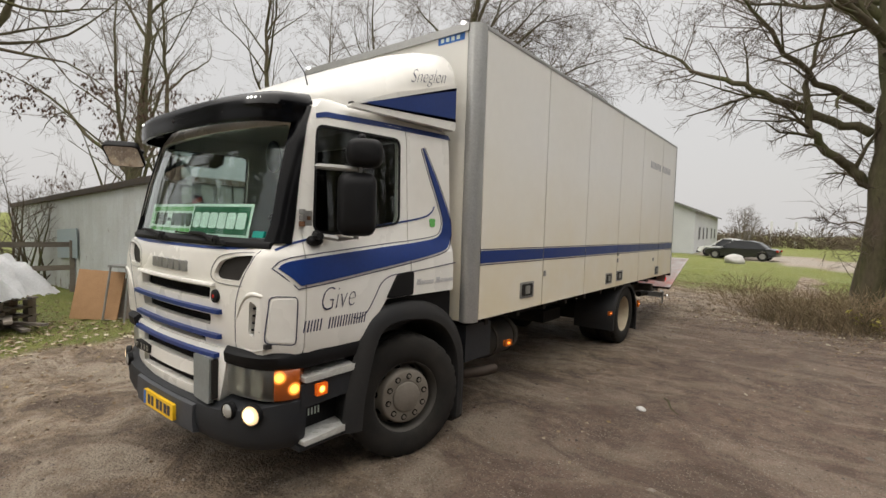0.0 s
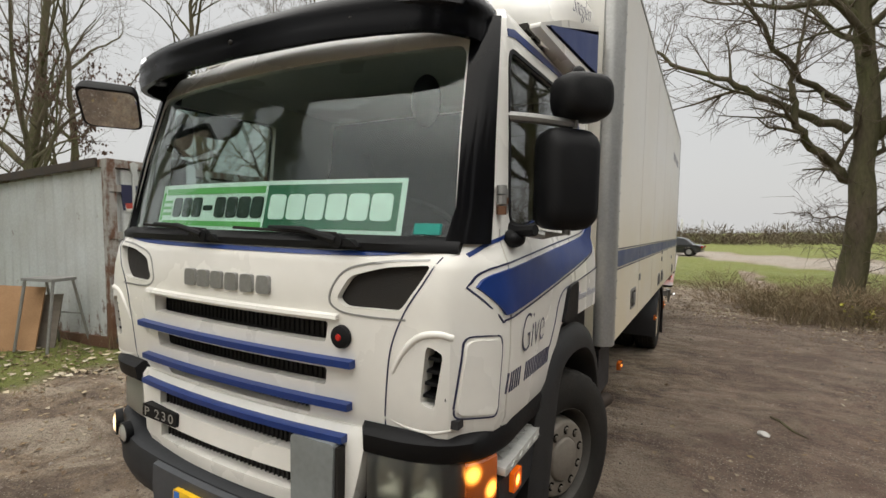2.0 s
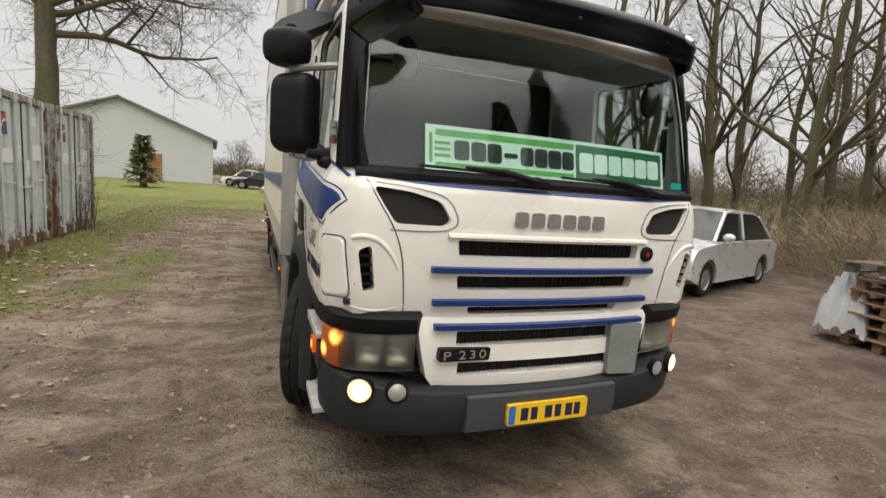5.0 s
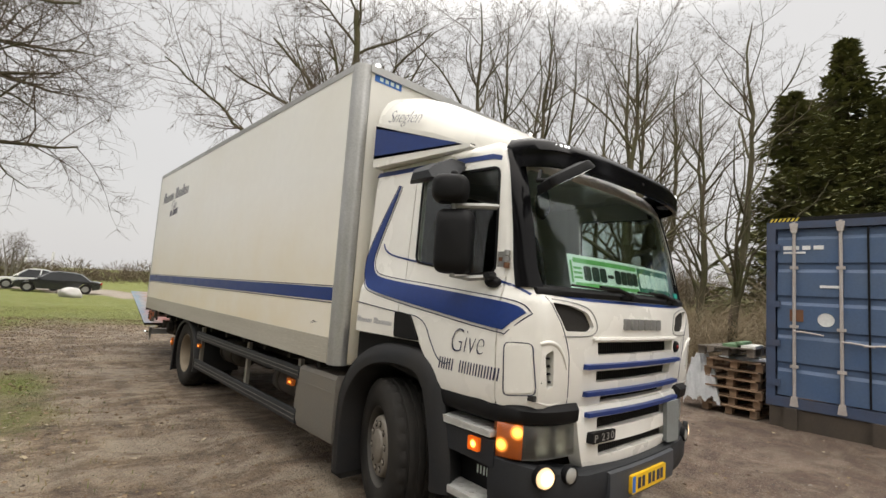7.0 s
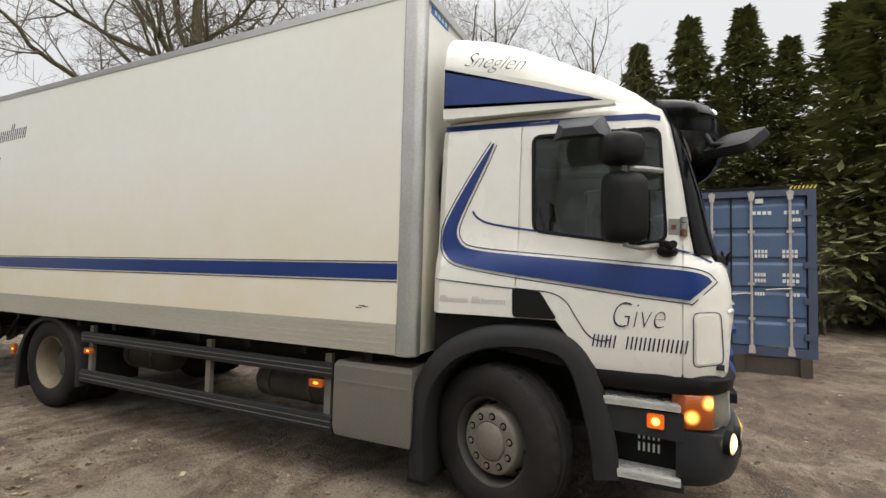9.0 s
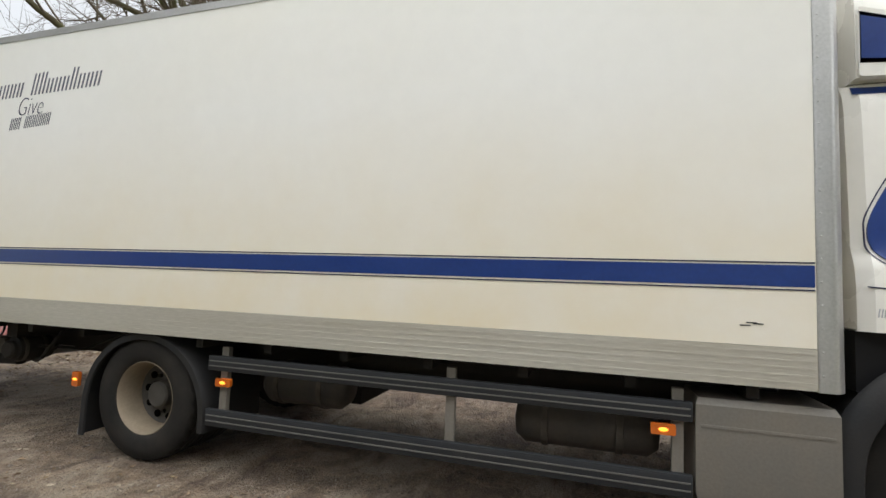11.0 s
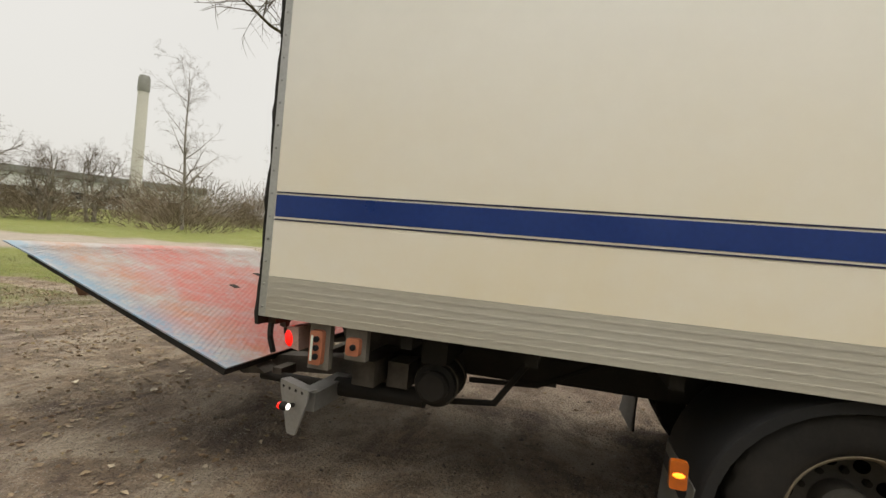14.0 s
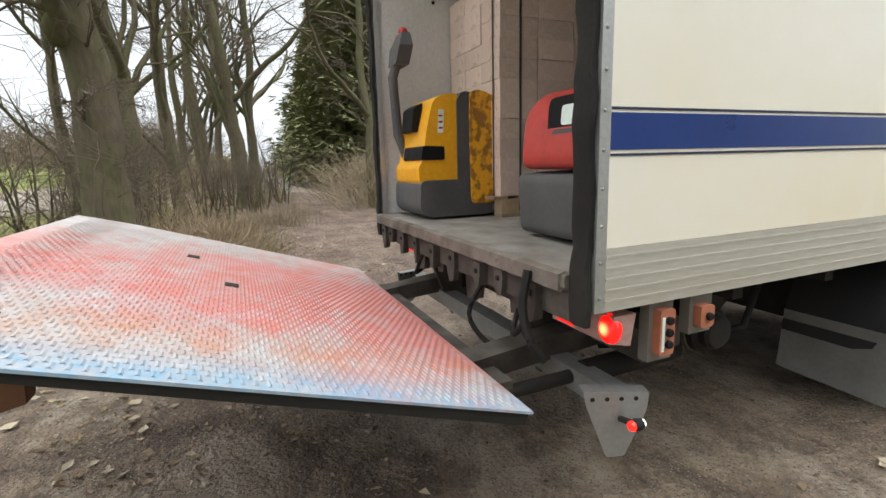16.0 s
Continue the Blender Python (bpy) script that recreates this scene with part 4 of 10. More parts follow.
bm = bmesh.new()
outside = [visor_row(z, h) for z, h in VISOR_ROWS]
inside = [visor_row(z - 0.02 * (z > 2.6), h, 0.025) for z, h in reversed(VISOR_ROWS)]
grid = outside + inside
loft(bm, [[grid[j][i] for j in range(len(grid))] for i in range(len(grid[0]))])
visor = part("sun_visor", bm, VISOR, truck, "glossy black sun visor", smooth=0.9)
for s in (-1, 1):
    bm = bmesh.new()
    at_ = lambda x: float(np.interp(abs(x), [0.5, 0.86, 0.98], [0.105, 0.175, 0.245]))
    loft(bm, [[(s * x, at_(x) - 0.006, 2.628), (s * x, at_(x) - 0.004, 2.652), (s * x, at_(x) + 0.02, 2.655), (s * x, at_(x) + 0.02, 2.625)] for x in (0.80, 0.86, 0.93)])
    cluster = part("marker_cluster", bm, LENS, visor, "clear marker lamp strip with four lit diodes")
    for i in range(4):
        x = s * (0.822 + i * 0.029)
        bm = bmesh.new()
        bmesh.ops.create_uvsphere(bm, u_segments=8, v_segments=6, radius=0.010, matrix=pose(x, at_(x) - 0.006, 2.64))
        part("visor_led", bm, WHITEGLOW, cluster)
for x in (-0.62, 0.0, 0.62):
    bm = bmesh.new()
    bmesh.ops.create_uvsphere(bm, u_segments=8, v_segments=6, radius=0.012, matrix=pose(x, 0.06 + 0.045 * (x / 0.62) ** 2, 2.56))
    part("visor_screw", bm, STEEL, visor)

# roof air deflector
bm = bmesh.new()
rings = []
for y, h, w in ((0.50, 2.74, 0.80), (0.62, 2.82, 0.93), (0.85, 2.975, 1.03), (1.10, 3.125, 1.08), (1.35, 3.25, 1.105), (1.60, 3.345, 1.12), (1.90, 3.42, 1.125)):
    r = 0.32 * min(1, (h - 2.70) / 0.4)
    half = [(w, 2.70)] + [(w - r + r * math.cos(a), h - r + r * math.sin(a)) for a in np.linspace(0, math.pi / 2, 8)] + [(w * 0.4, h + 0.012), (0, h + 0.015)]
    half = [(x, max(z, 2.70)) for x, z in half]
    rings.append([(x, y, z) for x, z in half] + [(-x, y, z) for x, z in reversed(half[:-1])])
loft(bm, rings)
deflector = part("roof_deflector", bm, WHITE, truck, "white moulded roof air deflector", smooth=0.9)
for s in (-1, 1):
    bm = bmesh.new()
    prism(bm, rounded([(1.895, 2.70), (0.72, 2.665), (0.72, 2.685), (1.15, 2.86), (1.895, 3.10)], 0.02, 2), "x", s * 1.10, s * 1.15)
    fin = part("deflector_fin", bm, WHITE, truck, bevel=0.006)
    bm = bmesh.new()
    prism(bm, [(1.885, 2.80), (0.86, 2.715), (0.86, 2.725), (1.885, 3.045)], "x", s * 1.148, s * 1.1535)
    part("blue_wedge", bm, BLUE, fin)
    bm = bmesh.new()
    prism(bm, line_band([(1.89, 2.78), (0.80, 2.70), (1.89, 3.065)], 0.008), "x", s * 1.148, s * 1.1525)
    part("pinstripe", bm, INK, fin)
    m = on(LEFT if s > 0 else RIGHT, s * 1.126, 1.535, 3.075) @ Matrix.Rotation(radians(13 * s), 4, "Z")
    lettering("nickname_lettering", "Sneglen", 0.15, m, INK, deflector, "dark script lettering", shear=0.6, wide=0.98, thin=0.024)
    for k in range(3):
        bm = bmesh.new()
        box(bm, s * 1.02, s * 1.06, 0.80 + k * 0.11, 0.89 + k * 0.11, 2.70, 2.73)
        part("roof_clip", bm, STEEL, truck)
bm = bmesh.new()
tube(bm, [(0.72, 0.72, 2.72), (0.70, 0.66, 2.95), (0.66, 0.56, 3.10)], [0.006, 0.004, 0.002], 6)
part("aerial", bm, BLACK, truck)

# mirrors
def mirror_case(x0, x1, y0, y1, z0, z1, r=0.05):
    bm = bmesh.new()
    rings = []
    for u, k in ((0.0, 0.90), (0.08, 0.98), (0.4, 1.0), (0.65, 0.97), (0.82, 0.90), (0.94, 0.77), (1.0, 0.60)):
        cx, cz = (x0 + x1) / 2, (z0 + z1) / 2
        poly = rounded([(x0, z0), (x1, z0), (x1, z1), (x0, z1)], r)
        rings.append([(cx + (x - cx) * k, y1 + (y0 - y1) * u, cz + (z - cz) * k) for x, z in poly])
    loft(bm, rings)
    return bm


MIRROR = bpy.data.materials.new("mirror_glass")
MIRROR.use_nodes = True
mb = MIRROR.node_tree.nodes["Principled BSDF"]
mb.inputs["Base Color"].default_value, mb.inputs["Metallic"].default_value, mb.inputs["Roughness"].default_value = (0.8, 0.82, 0.82, 1), 1.0, 0.03
for s in (-1, 1):
    for w, z0, z1, cx, cy in ((0.126, 1.79, 2.205, 1.305, 0.650), (0.120, 2.235, 2.42, 1.352, 0.665)):
        turned = Matrix.Translation((s * cx, cy, 0)) @ Matrix.Rotation(radians(48 * s), 4, "Z")
        bm = mirror_case(-w, w, -0.085, 0.065, z0, z1, 0.075)
        bmesh.ops.transform(bm, matrix=turned, verts=bm.verts)
        case = part("mirror", bm, BLACK, truck, "black plastic mirror housing", smooth=0.9)
        bm = bmesh.new()
        cz = (z0 + z1) / 2
        prism(bm, [(x * 0.82, cz + (z - cz) * 0.84) for x, z in rounded([(-w, z0), (w, z0), (w, z1), (-w, z1)], 0.05)], "y", 0.06, 0.068)
        bmesh.ops.transform(bm, matrix=turned, verts=bm.verts)
        part("mirror_glass", bm, MIRROR, case)
    bm = bmesh.new()
    tube(bm, [(s * 1.08, 0.44, 2.235), (s * 1.20, 0.53, 2.23), (s * 1.32, 0.64, 2.22)], 0.02, 8)
    tube(bm, [(s * 1.33, 0.655, 2.43), (s * 1.31, 0.645, 1.775), (s * 1.24, 0.56, 1.77), (s * 1.13, 0.47, 1.79)], 0.018, 8)
    part("mirror_arm", bm, GALV, truck)
    bm = bmesh.new()
    bmesh.ops.create_uvsphere(bm, u_segments=12, v_segments=8, radius=0.03, matrix=pose(s * 1.085, 0.44, 2.235))
    part("arm_joint", bm, BLACK, truck)
    bm = bmesh.new()
    bmesh.ops.create_uvsphere(bm, u_segments=12, v_segments=8, radius=0.028, matrix=pose(s * 1.335, 0.655, 2.425))
    part("arm_joint", bm, BLACK, truck)
# kerb mirror over the right door, front mirror on the visor's right corner
bm = bmesh.new()
loft(bm, [[(-1.09, 0.80, 2.55), (-1.09, 1.00, 2.55), (-1.09, 1.00, 2.585), (-1.09, 0.82, 2.585)], [(-1.25, 0.72, 2.44), (-1.25, 1.06, 2.44), (-1.25, 1.04, 2.565), (-1.25, 0.78, 2.57)], [(-1.38, 0.74, 2.40), (-1.38, 1.05, 2.40), (-1.38, 1.02, 2.50), (-1.38, 0.80, 2.50)], [(-1.42, 0.78, 2.41), (-1.42, 1.0, 2.41), (-1.42, 0.98, 2.46), (-1.42, 0.82, 2.46)]])
part("kerb_mirror", bm, GREYPL, truck, "grey plastic kerb mirror over the door", bevel=0.015)
bm = bmesh.new()
tube(bm, [(-1.02, 0.22, 2.45), (-1.07, 0.20, 2.38), (-1.05, 0.10, 2.37)], 0.016, 8)
part("mirror_arm", bm, BLACK, truck)
mid_, along, across = Vector((-0.985, 0.07, 2.391)), Vector((0.72, -0.48, 0.5)), Vector((0.56, 0.83, 0.0))
down = along.cross(across).normalized() * -1
down = down if down.z < 0 else -down
def mirror_ring(a, b, h):
    return [tuple(mid_ + along * a * x + across * b * y + down * h) for x, y in rounded([(-1, -1), (1, -1), (1, 1), (-1, 1)], 0.35, 4)]
bm = bmesh.new()
loft(bm, [mirror_ring(0.09, 0.08, -0.05), mirror_ring(0.14, 0.125, -0.035), mirror_ring(0.15, 0.135, 0.0), mirror_ring(0.15, 0.135, 0.018)])
front_mirror = part("front_mirror", bm, BLACK, truck, "black front mirror hanging from the visor", smooth=0.9)
bm = bmesh.new()
loft(bm, [mirror_ring(0.138, 0.123, 0.0185), mirror_ring(0.138, 0.123, 0.0205)])
part("mirror_glass", bm, MIRROR, front_mirror)

# cab interior: floor, dashboard, wheel, seats, sign
bm = bmesh.new()
box(bm, -1.09, 1.09, 0.14, 1.84, 1.09, 1.12)
part("cab_floor", bm, DASH, truck)
bm = bmesh.new()
rings = []
for x in np.linspace(-1.06, 1.06, 9):
    y = front_y(x, 1.7) + 0.06
    rings.append([(x, y, 1.45), (x, y, 1.66), (x, y + 0.06, 1.695), (x, 0.40, 1.735), (x, 0.62, 1.73), (x, 0.68, 1.65), (x, 0.58, 1.45)])
loft(bm, rings)
part("dashboard", bm, DASH, truck, smooth=0.8)
bm = bmesh.new()
for j in range(24):
    a, b = 2 * math.pi * j / 24, 2 * math.pi * (j + 1) / 24
    t = pose(0.55, 0.72, 1.79, -35, 0, 0)
    tube(bm, [t @ Vector((0.22 * math.cos(a), 0.22 * math.sin(a), 0)), t @ Vector((0.22 * math.cos(b), 0.22 * math.sin(b), 0))], 0.016, 6)
tube(bm, [(0.55, 0.72, 1.79), (0.55, 0.60, 1.62)], 0.04, 8)
box(bm, -0.2, 0.2, -0.03, 0.03, -0.015, 0.015, pose(0.55, 0.72, 1.79, -35, 0, 0))
part("steering_wheel", bm, BLACK, truck)
for x in (-0.55, 0.55):
    bm = bmesh.new()
    loft(bm, [[(x - 0.24, 0.95, 1.52), (x + 0.24, 0.95, 1.52), (x + 0.24, 1.42, 1.50), (x - 0.24, 1.42, 1.50)], [(x - 0.25, 0.93, 1.60), (x + 0.25, 0.93, 1.60), (x + 0.25, 1.42, 1.58), (x - 0.25, 1.42, 1.58)]])
    box(bm, x - 0.18, x + 0.18, 1.0, 1.4, 1.12, 1.52)
    seat = part("seat", bm, SEAT, truck, bevel=0.04)
    bm = bmesh.new()
    loft(bm, [[(x - 0.24, 1.36, 1.58), (x + 0.24, 1.36, 1.58), (x + 0.24, 1.48, 1.58), (x - 0.24, 1.48, 1.58)], [(x - 0.22, 1.46, 2.10), (x + 0.22, 1.46, 2.10), (x + 0.22, 1.56, 2.10), (x - 0.22, 1.56, 2.10)], [(x - 0.12, 1.48, 2.32), (x + 0.12, 1.48, 2.32), (x + 0.12, 1.57, 2.32), (x - 0.12, 1.57, 2.32)]])
    part("backrest", bm, SEAT, seat, bevel=0.03)
bm = bmesh.new()
box(bm, -1.08, 1.08, 1.84, 1.865, 1.12, 2.64)
part("rear_lining", bm, LINING, truck)
for s in (-1, 1):
    bm = bmesh.new()
    bmesh.ops.create_uvsphere(bm, u_segments=14, v_segments=10, radius=0.085, matrix=pose(s * 0.80, 0.36, 2.30) @ Matrix.Diagonal((0.8, 0.5, 1.25, 1)))
    part("sun_blind", bm, BLACK, truck)

# dealer's sign behind the windscreen, its words as plain blocks
def sign_layer(poly, y):
    """A thin layer of the sign, bent along the inside of the windscreen."""
    bm = skin([(x + 0.045, 1.858 + 0.93 * z) for x, z in poly], on_front, -0.024 - y)
    for g in [g for g in bmesh.ops.extrude_face_region(bm, geom=bm.faces[:])["geom"] if isinstance(g, bmesh.types.BMVert)]:
        g.co.y += 0.0015
    return bm


def sign_box(x0, x1, z0, z1, y):
    return sign_layer([(x0, z0), (x1, z0), (x1, z1), (x0, z1)], y * 0.5)


sign = part("dealer_sign", sign_box(-0.77, 0.77, -0.128, 0.128, 0.0), SIGNWHITE, truck, "white and green dealer sign board leaning in the windscreen")
part("sign_field", sign_box(0.085, 0.748, -0.092, 0.108, -0.005), SIGNDARK, sign)
part("sign_border", sign_box(-0.72, 0.07, 0.072, 0.106, -0.005), SIGNGREEN, sign)
part("sign_border", sign_box(-0.72, 0.07, -0.092, -0.066, -0.005), SIGNGREEN, sign)
part("sign_border", sign_box(-0.752, -0.735, -0.07, 0.085, -0.005), SIGNGREEN, sign)
part("sign_border", sign_box(-0.77, 0.77, -0.118, -0.108, -0.005), SIGNGREEN, sign)
def sign_block(x0, x1, z0, z1, y, mat):
    """A heavy rounded block that stands for one character of a trade name."""
    return part("sign_block", sign_layer(rounded([(x0, z0), (x1, z0), (x1, z1), (x0, z1)], 0.022, 3), y * 0.5), mat, sign)


for x0, x1 in ((-0.625, -0.545), (-0.535, -0.455), (-0.448, -0.368), (-0.262, -0.184), (-0.177, -0.099), (-0.094, -0.012), (-0.006, 0.07)):
    sign_block(x0, x1, -0.048, 0.056, -0.007, SIGNBLACK)
sign_block(-0.355, -0.278, -0.012, 0.014, -0.007, SIGNBLACK)
for k in range(6):
    sign_block(0.108 + k * 0.104, 0.108 + k * 0.104 + 0.094, -0.052, 0.064, -0.009, SIGNWHITE)
for z in (0.035, 0.002, -0.031):
    part("sign_bar", sign_box(-0.725, -0.645, z - 0.008, z + 0.008, -0.007), SIGNGREEN, sign)
film("green_sticker", [(0.875, 1.765), (0.975, 1.765), (0.975, 1.805), (0.875, 1.805)], on_front, material("teal_sticker", (0.0, 0.30, 0.24), 0.4, bump=0), truck, -0.02)

# ---- cargo box ----
Y0, Y1, ZB, ZS0, ZT, HW = 2.02, 9.43, 1.01, 1.225, 3.66, 1.275
cargo = truck
def slab(name, x0, x1, y0, y1, z0, z1, mat, label="", bevel=0.0):
    bm = bmesh.new()
    box(bm, x0, x1, y0, y1, z0, z1)
    return part(name, bm, mat, cargo, label, bevel)


INNER = material("box_lining", (0.62, 0.62, 0.60), 0.6, second=(0.45, 0.43, 0.40), scale=1.5, bump=0.08)
DECK = material("cargo_deck", (0.27, 0.25, 0.22), 0.75, second=(0.12, 0.10, 0.08), scale=5, fine=35, bump=0.4, amount=0.85)
# right wall in one piece; left wall of side panels with open joints
slab("right_wall", -HW, -HW + 0.04, Y0 + 0.14, Y1 - 0.03, ZS0, ZT - 0.06, BOXWHITE, "plain white side wall, grimy low down")
slab("side_skirt", -HW - 0.004, -HW + 0.05, Y0 + 0.14, Y1 - 0.03, ZB, ZS0 - 0.002, ALUDIRT, "muddy ribbed aluminium skirt rail", 0.003)
for k in range(5):
    z = ZB + 0.03 + k * 0.038
    slab("skirt_rib", -HW - 0.0058, -HW, Y0 + 0.14, Y1 - 0.03, z, z + 0.009, ALUDIRT)
JOINTS = [Y0 + 0.14, 3.44, 4.665, 5.96, 7.085, 8.35, Y1 - 0.03]
for a, b in zip(JOINTS, JOINTS[1:]):
    pan = slab("side_panel", HW - 0.04, HW, a + 0.010, b - 0.010, ZB + 0.01, ZT - 0.03, BOXWHITE, "", 0.004)
    bm = bmesh.new()
    box(bm, HW - 0.001, HW + 0.003, a + 0.008, b - 0.008, 1.54, 1.655)
    part("blue_stripe", bm, BLUE, pan)
    for z in (1.525, 1.668):
        bm = bmesh.new()
        box(bm, HW - 0.001, HW + 0.003, a + 0.008, b - 0.008, z - 0.004, z + 0.004)
        part("pinstripe", bm, INK, pan)
slab("joint_backing", HW - 0.05, HW - 0.03, Y0 + 0.14, Y1 - 0.03, ZB + 0.03, ZT - 0.08, STEEL)
slab("blue_stripe", -HW - 0.003, -HW + 0.001, Y0 + 0.145, Y1 - 0.035, 1.54, 1.655, BLUE, "blue stripe along the side wall")
for z in (1.525, 1.668):
    slab("pinstripe", -HW - 0.003, -HW + 0.001, Y0 + 0.145, Y1 - 0.035, z - 0.004, z + 0.004, INK)
# flush latches on the left panels
for y, z, w, h in ((3.08, 1.22, 0.15, 0.085), (5.62, 1.165, 0.13, 0.08), (6.10, 1.175, 0.14, 0.08), (8.29, 1.14, 0.12, 0.08)):
    bm = bmesh.new()
    prism(bm, rounded([(y - w, z - h), (y + w, z - h), (y + w, z + h), (y - w, z + h)], 0.02, 2), "x", HW - 0.005, HW + 0.006)
    lat = part("latch", bm, GALV, cargo, "recessed metal door latch", bevel=0.003)
    bm = bmesh.new()
    prism(bm, rounded([(y - w * 0.8, z - h * 0.75), (y + w * 0.8, z - h * 0.75), (y + w * 0.8, z + h * 0.75), (y - w * 0.8, z + h * 0.75)], 0.02, 2), "x", HW + 0.004, HW + 0.008)
    part("latch_recess", bm, STEEL, lat)
    bm = bmesh.new()
    box(bm, HW + 0.006, HW + 0.018, y - w * 0.3, y + w * 0.3, z - h * 0.5, z + h * 0.5)
    part("latch_handle", bm, GALV, lat, bevel=0.004)
for y, z in ((3.48, 1.37), (5.97, 1.42), (5.98, 1.52), (8.0, 1.36)):
    slab("side_hinge", HW, HW + 0.012, y - 0.02, y + 0.02, z - 0.03, z + 0.03, GALV)
# corner posts, rails, roof, front bulkhead, floor, inner lining
for s in (-1, 1):
    bm = bmesh.new()
    prism(bm, rounded([(s * HW, Y0 + 0.14), (s * (HW + 0.008), Y0 + 0.13), (s * (HW + 0.008), Y0 + 0.05), (s * (HW - 0.05), Y0), (s * (HW - 0.12), Y0), (s * (HW - 0.12), Y0 + 0.14)], 0.02, 3), "z", ZB - 0.005, ZT)
    post = part("corner_post", bm, ALU, cargo, "riveted aluminium corner post")
    for k in range(22):
        bm = bmesh.new()
        bmesh.ops.create_uvsphere(bm, u_segments=6, v_segments=4, radius=0.006, matrix=pose(s * (HW + 0.008), Y0 + 0.118, ZB + 0.08 + k * 0.12))
        part("rivet", bm, ALU, post)
    slab("top_rail", *sorted((s * (HW - 0.05), s * (HW + 0.006))), Y0 + 0.14, Y1 - 0.03, ZT - (0.03 if s > 0 else 0.06), ZT, ALU, "aluminium top rail", 0.004)
    rp = slab("rear_post", *sorted((s * (HW - 0.10), s * (HW + 0.004))), Y1 - 0.03, Y1 + 0.012, ZB, ZT, ALU, "riveted aluminium rear post", 0.005)
    for k in range(22):
        bm = bmesh.new()
        bmesh.ops.create_uvsphere(bm, u_segments=6, v_segments=4, radius=0.007, matrix=pose(s * (HW + 0.004), Y1 - 0.006, ZB + 0.05 + k * 0.12))
        part("rivet", bm, GALV, rp)
    bm = bmesh.new()
    rings = []
    for k, z in enumerate(np.linspace(ZB - 0.05, ZT - 0.1, 40)):
        x, y, half = s * (HW - 0.050 + 0.003 * math.sin(k * 1.9)), Y1 + 0.028 + 0.005 * math.sin(k * 0.8) + 0.003 * math.sin(k * 2.7), 0.042 + 0.004 * math.sin(k * 1.3)
        rings.append([(x - half, y - 0.012, z), (x + half, y - 0.012, z), (x + half, y + 0.008, z), (x + 0.01, y + 0.016, z), (x - half, y + 0.010, z)])
    loft(bm, rings)
    part("door_seal", bm, RUBBER, cargo, "worn black rubber door seal", bevel=0.006)
slab("roof_panel", -HW + 0.05, HW - 0.05, Y0 + 0.02, Y1, ZT - 0.05, ZT - 0.01, BOXWHITE)
slab("front_bulkhead", -HW + 0.12, HW - 0.12, Y0 + 0.01, Y0 + 0.06, ZB, ZT - 0.06, BOXWHITE)
slab("front_rail", -HW + 0.1, HW - 0.1, Y0 - 0.015, Y0 + 0.05, ZT - 0.065, ZT + 0.004, ALU, "", 0.006)
slab("deck", -HW + 0.05, HW - 0.05, Y0 + 0.06, Y1 + 0.02, 1.02, 1.13, DECK, "scuffed grey cargo deck")
rq = random.Random(31)
bm = bmesh.new()
rings = []
for x in np.linspace(-HW + 0.1, HW - 0.1, 90):
    a, b, c = rq.uniform(-0.012, 0.006), rq.uniform(-0.014, 0.004), rq.uniform(-0.008, 0.008)
    rings.append([(x, Y1 + 0.02, 1.129), (x, Y1 + 0.062 + a, 1.127 + 0.4 * min(a, 0)), (x, Y1 + 0.070 + b, 1.105 + c), (x, Y1 + 0.064 + a, 1.082), (x, Y1 + 0.050 + b, 1.066 + 0.5 * c), (x, Y1 + 0.02, 1.06)])
loft(bm, rings)
part("rear_sill", bm, SILL, cargo, "splintered rusty rear sill", smooth=0.2)
slab("rear_crossmember", -HW + 0.1, HW - 0.1, Y1 - 0.03, Y1 + 0.03, 0.955, 1.062, LIFTSTEEL, "muddy steel crossmember", 0.006)
for x in (-0.98, -0.72, -0.55, -0.21, 0.02, 0.34, 0.58, 0.83, 1.02):
    w, d, h = rq.uniform(0.02, 0.06), rq.uniform(0.02, 0.045), rq.uniform(0.10, 0.19)
    bm = bmesh.new()
    prism(bm, [(x - w, 1.058), (x + w, 1.058), (x + w, 1.058 - h * 0.6), (x + w * 0.4, 1.058 - h), (x - w * 0.6, 1.058 - h * 0.92), (x - w, 1.058 - h * 0.5)], "y", Y1 + 0.02, Y1 + 0.03 + d)
    bracket = part("sill_bracket", bm, LIFTSTEEL, cargo, bevel=0.003)
    bm = bmesh.new()
    lathe(bm, [(0.0, 0.010), (0.012, 0.008), (0.013, 0.0)], (x, Y1 + 0.031 + d, 1.02), "y", 6, 1)
    part("bolt", bm, STEEL, bracket)
slab("lining", -HW + 0.045, -HW + 0.06, Y0 + 0.07, Y1 - 0.03, 1.13, ZT - 0.06, INNER)
slab("lining", HW - 0.07, HW - 0.055, Y0 + 0.07, Y1 - 0.03, 1.13, ZT - 0.06, INNER)
slab("ceiling_lining", -HW + 0.06, HW - 0.07, Y0 + 0.07, Y1, ZT - 0.075, ZT - 0.055, INNER)
slab("lining", -HW + 0.06, HW - 0.07, Y0 + 0.065, Y0 + 0.08, 1.13, ZT - 0.08, INNER)
slab("rear_header", -HW + 0.1, HW - 0.1, Y1 - 0.03, Y1 + 0.04, ZT - 0.22, ZT, ALU, "", 0.005)
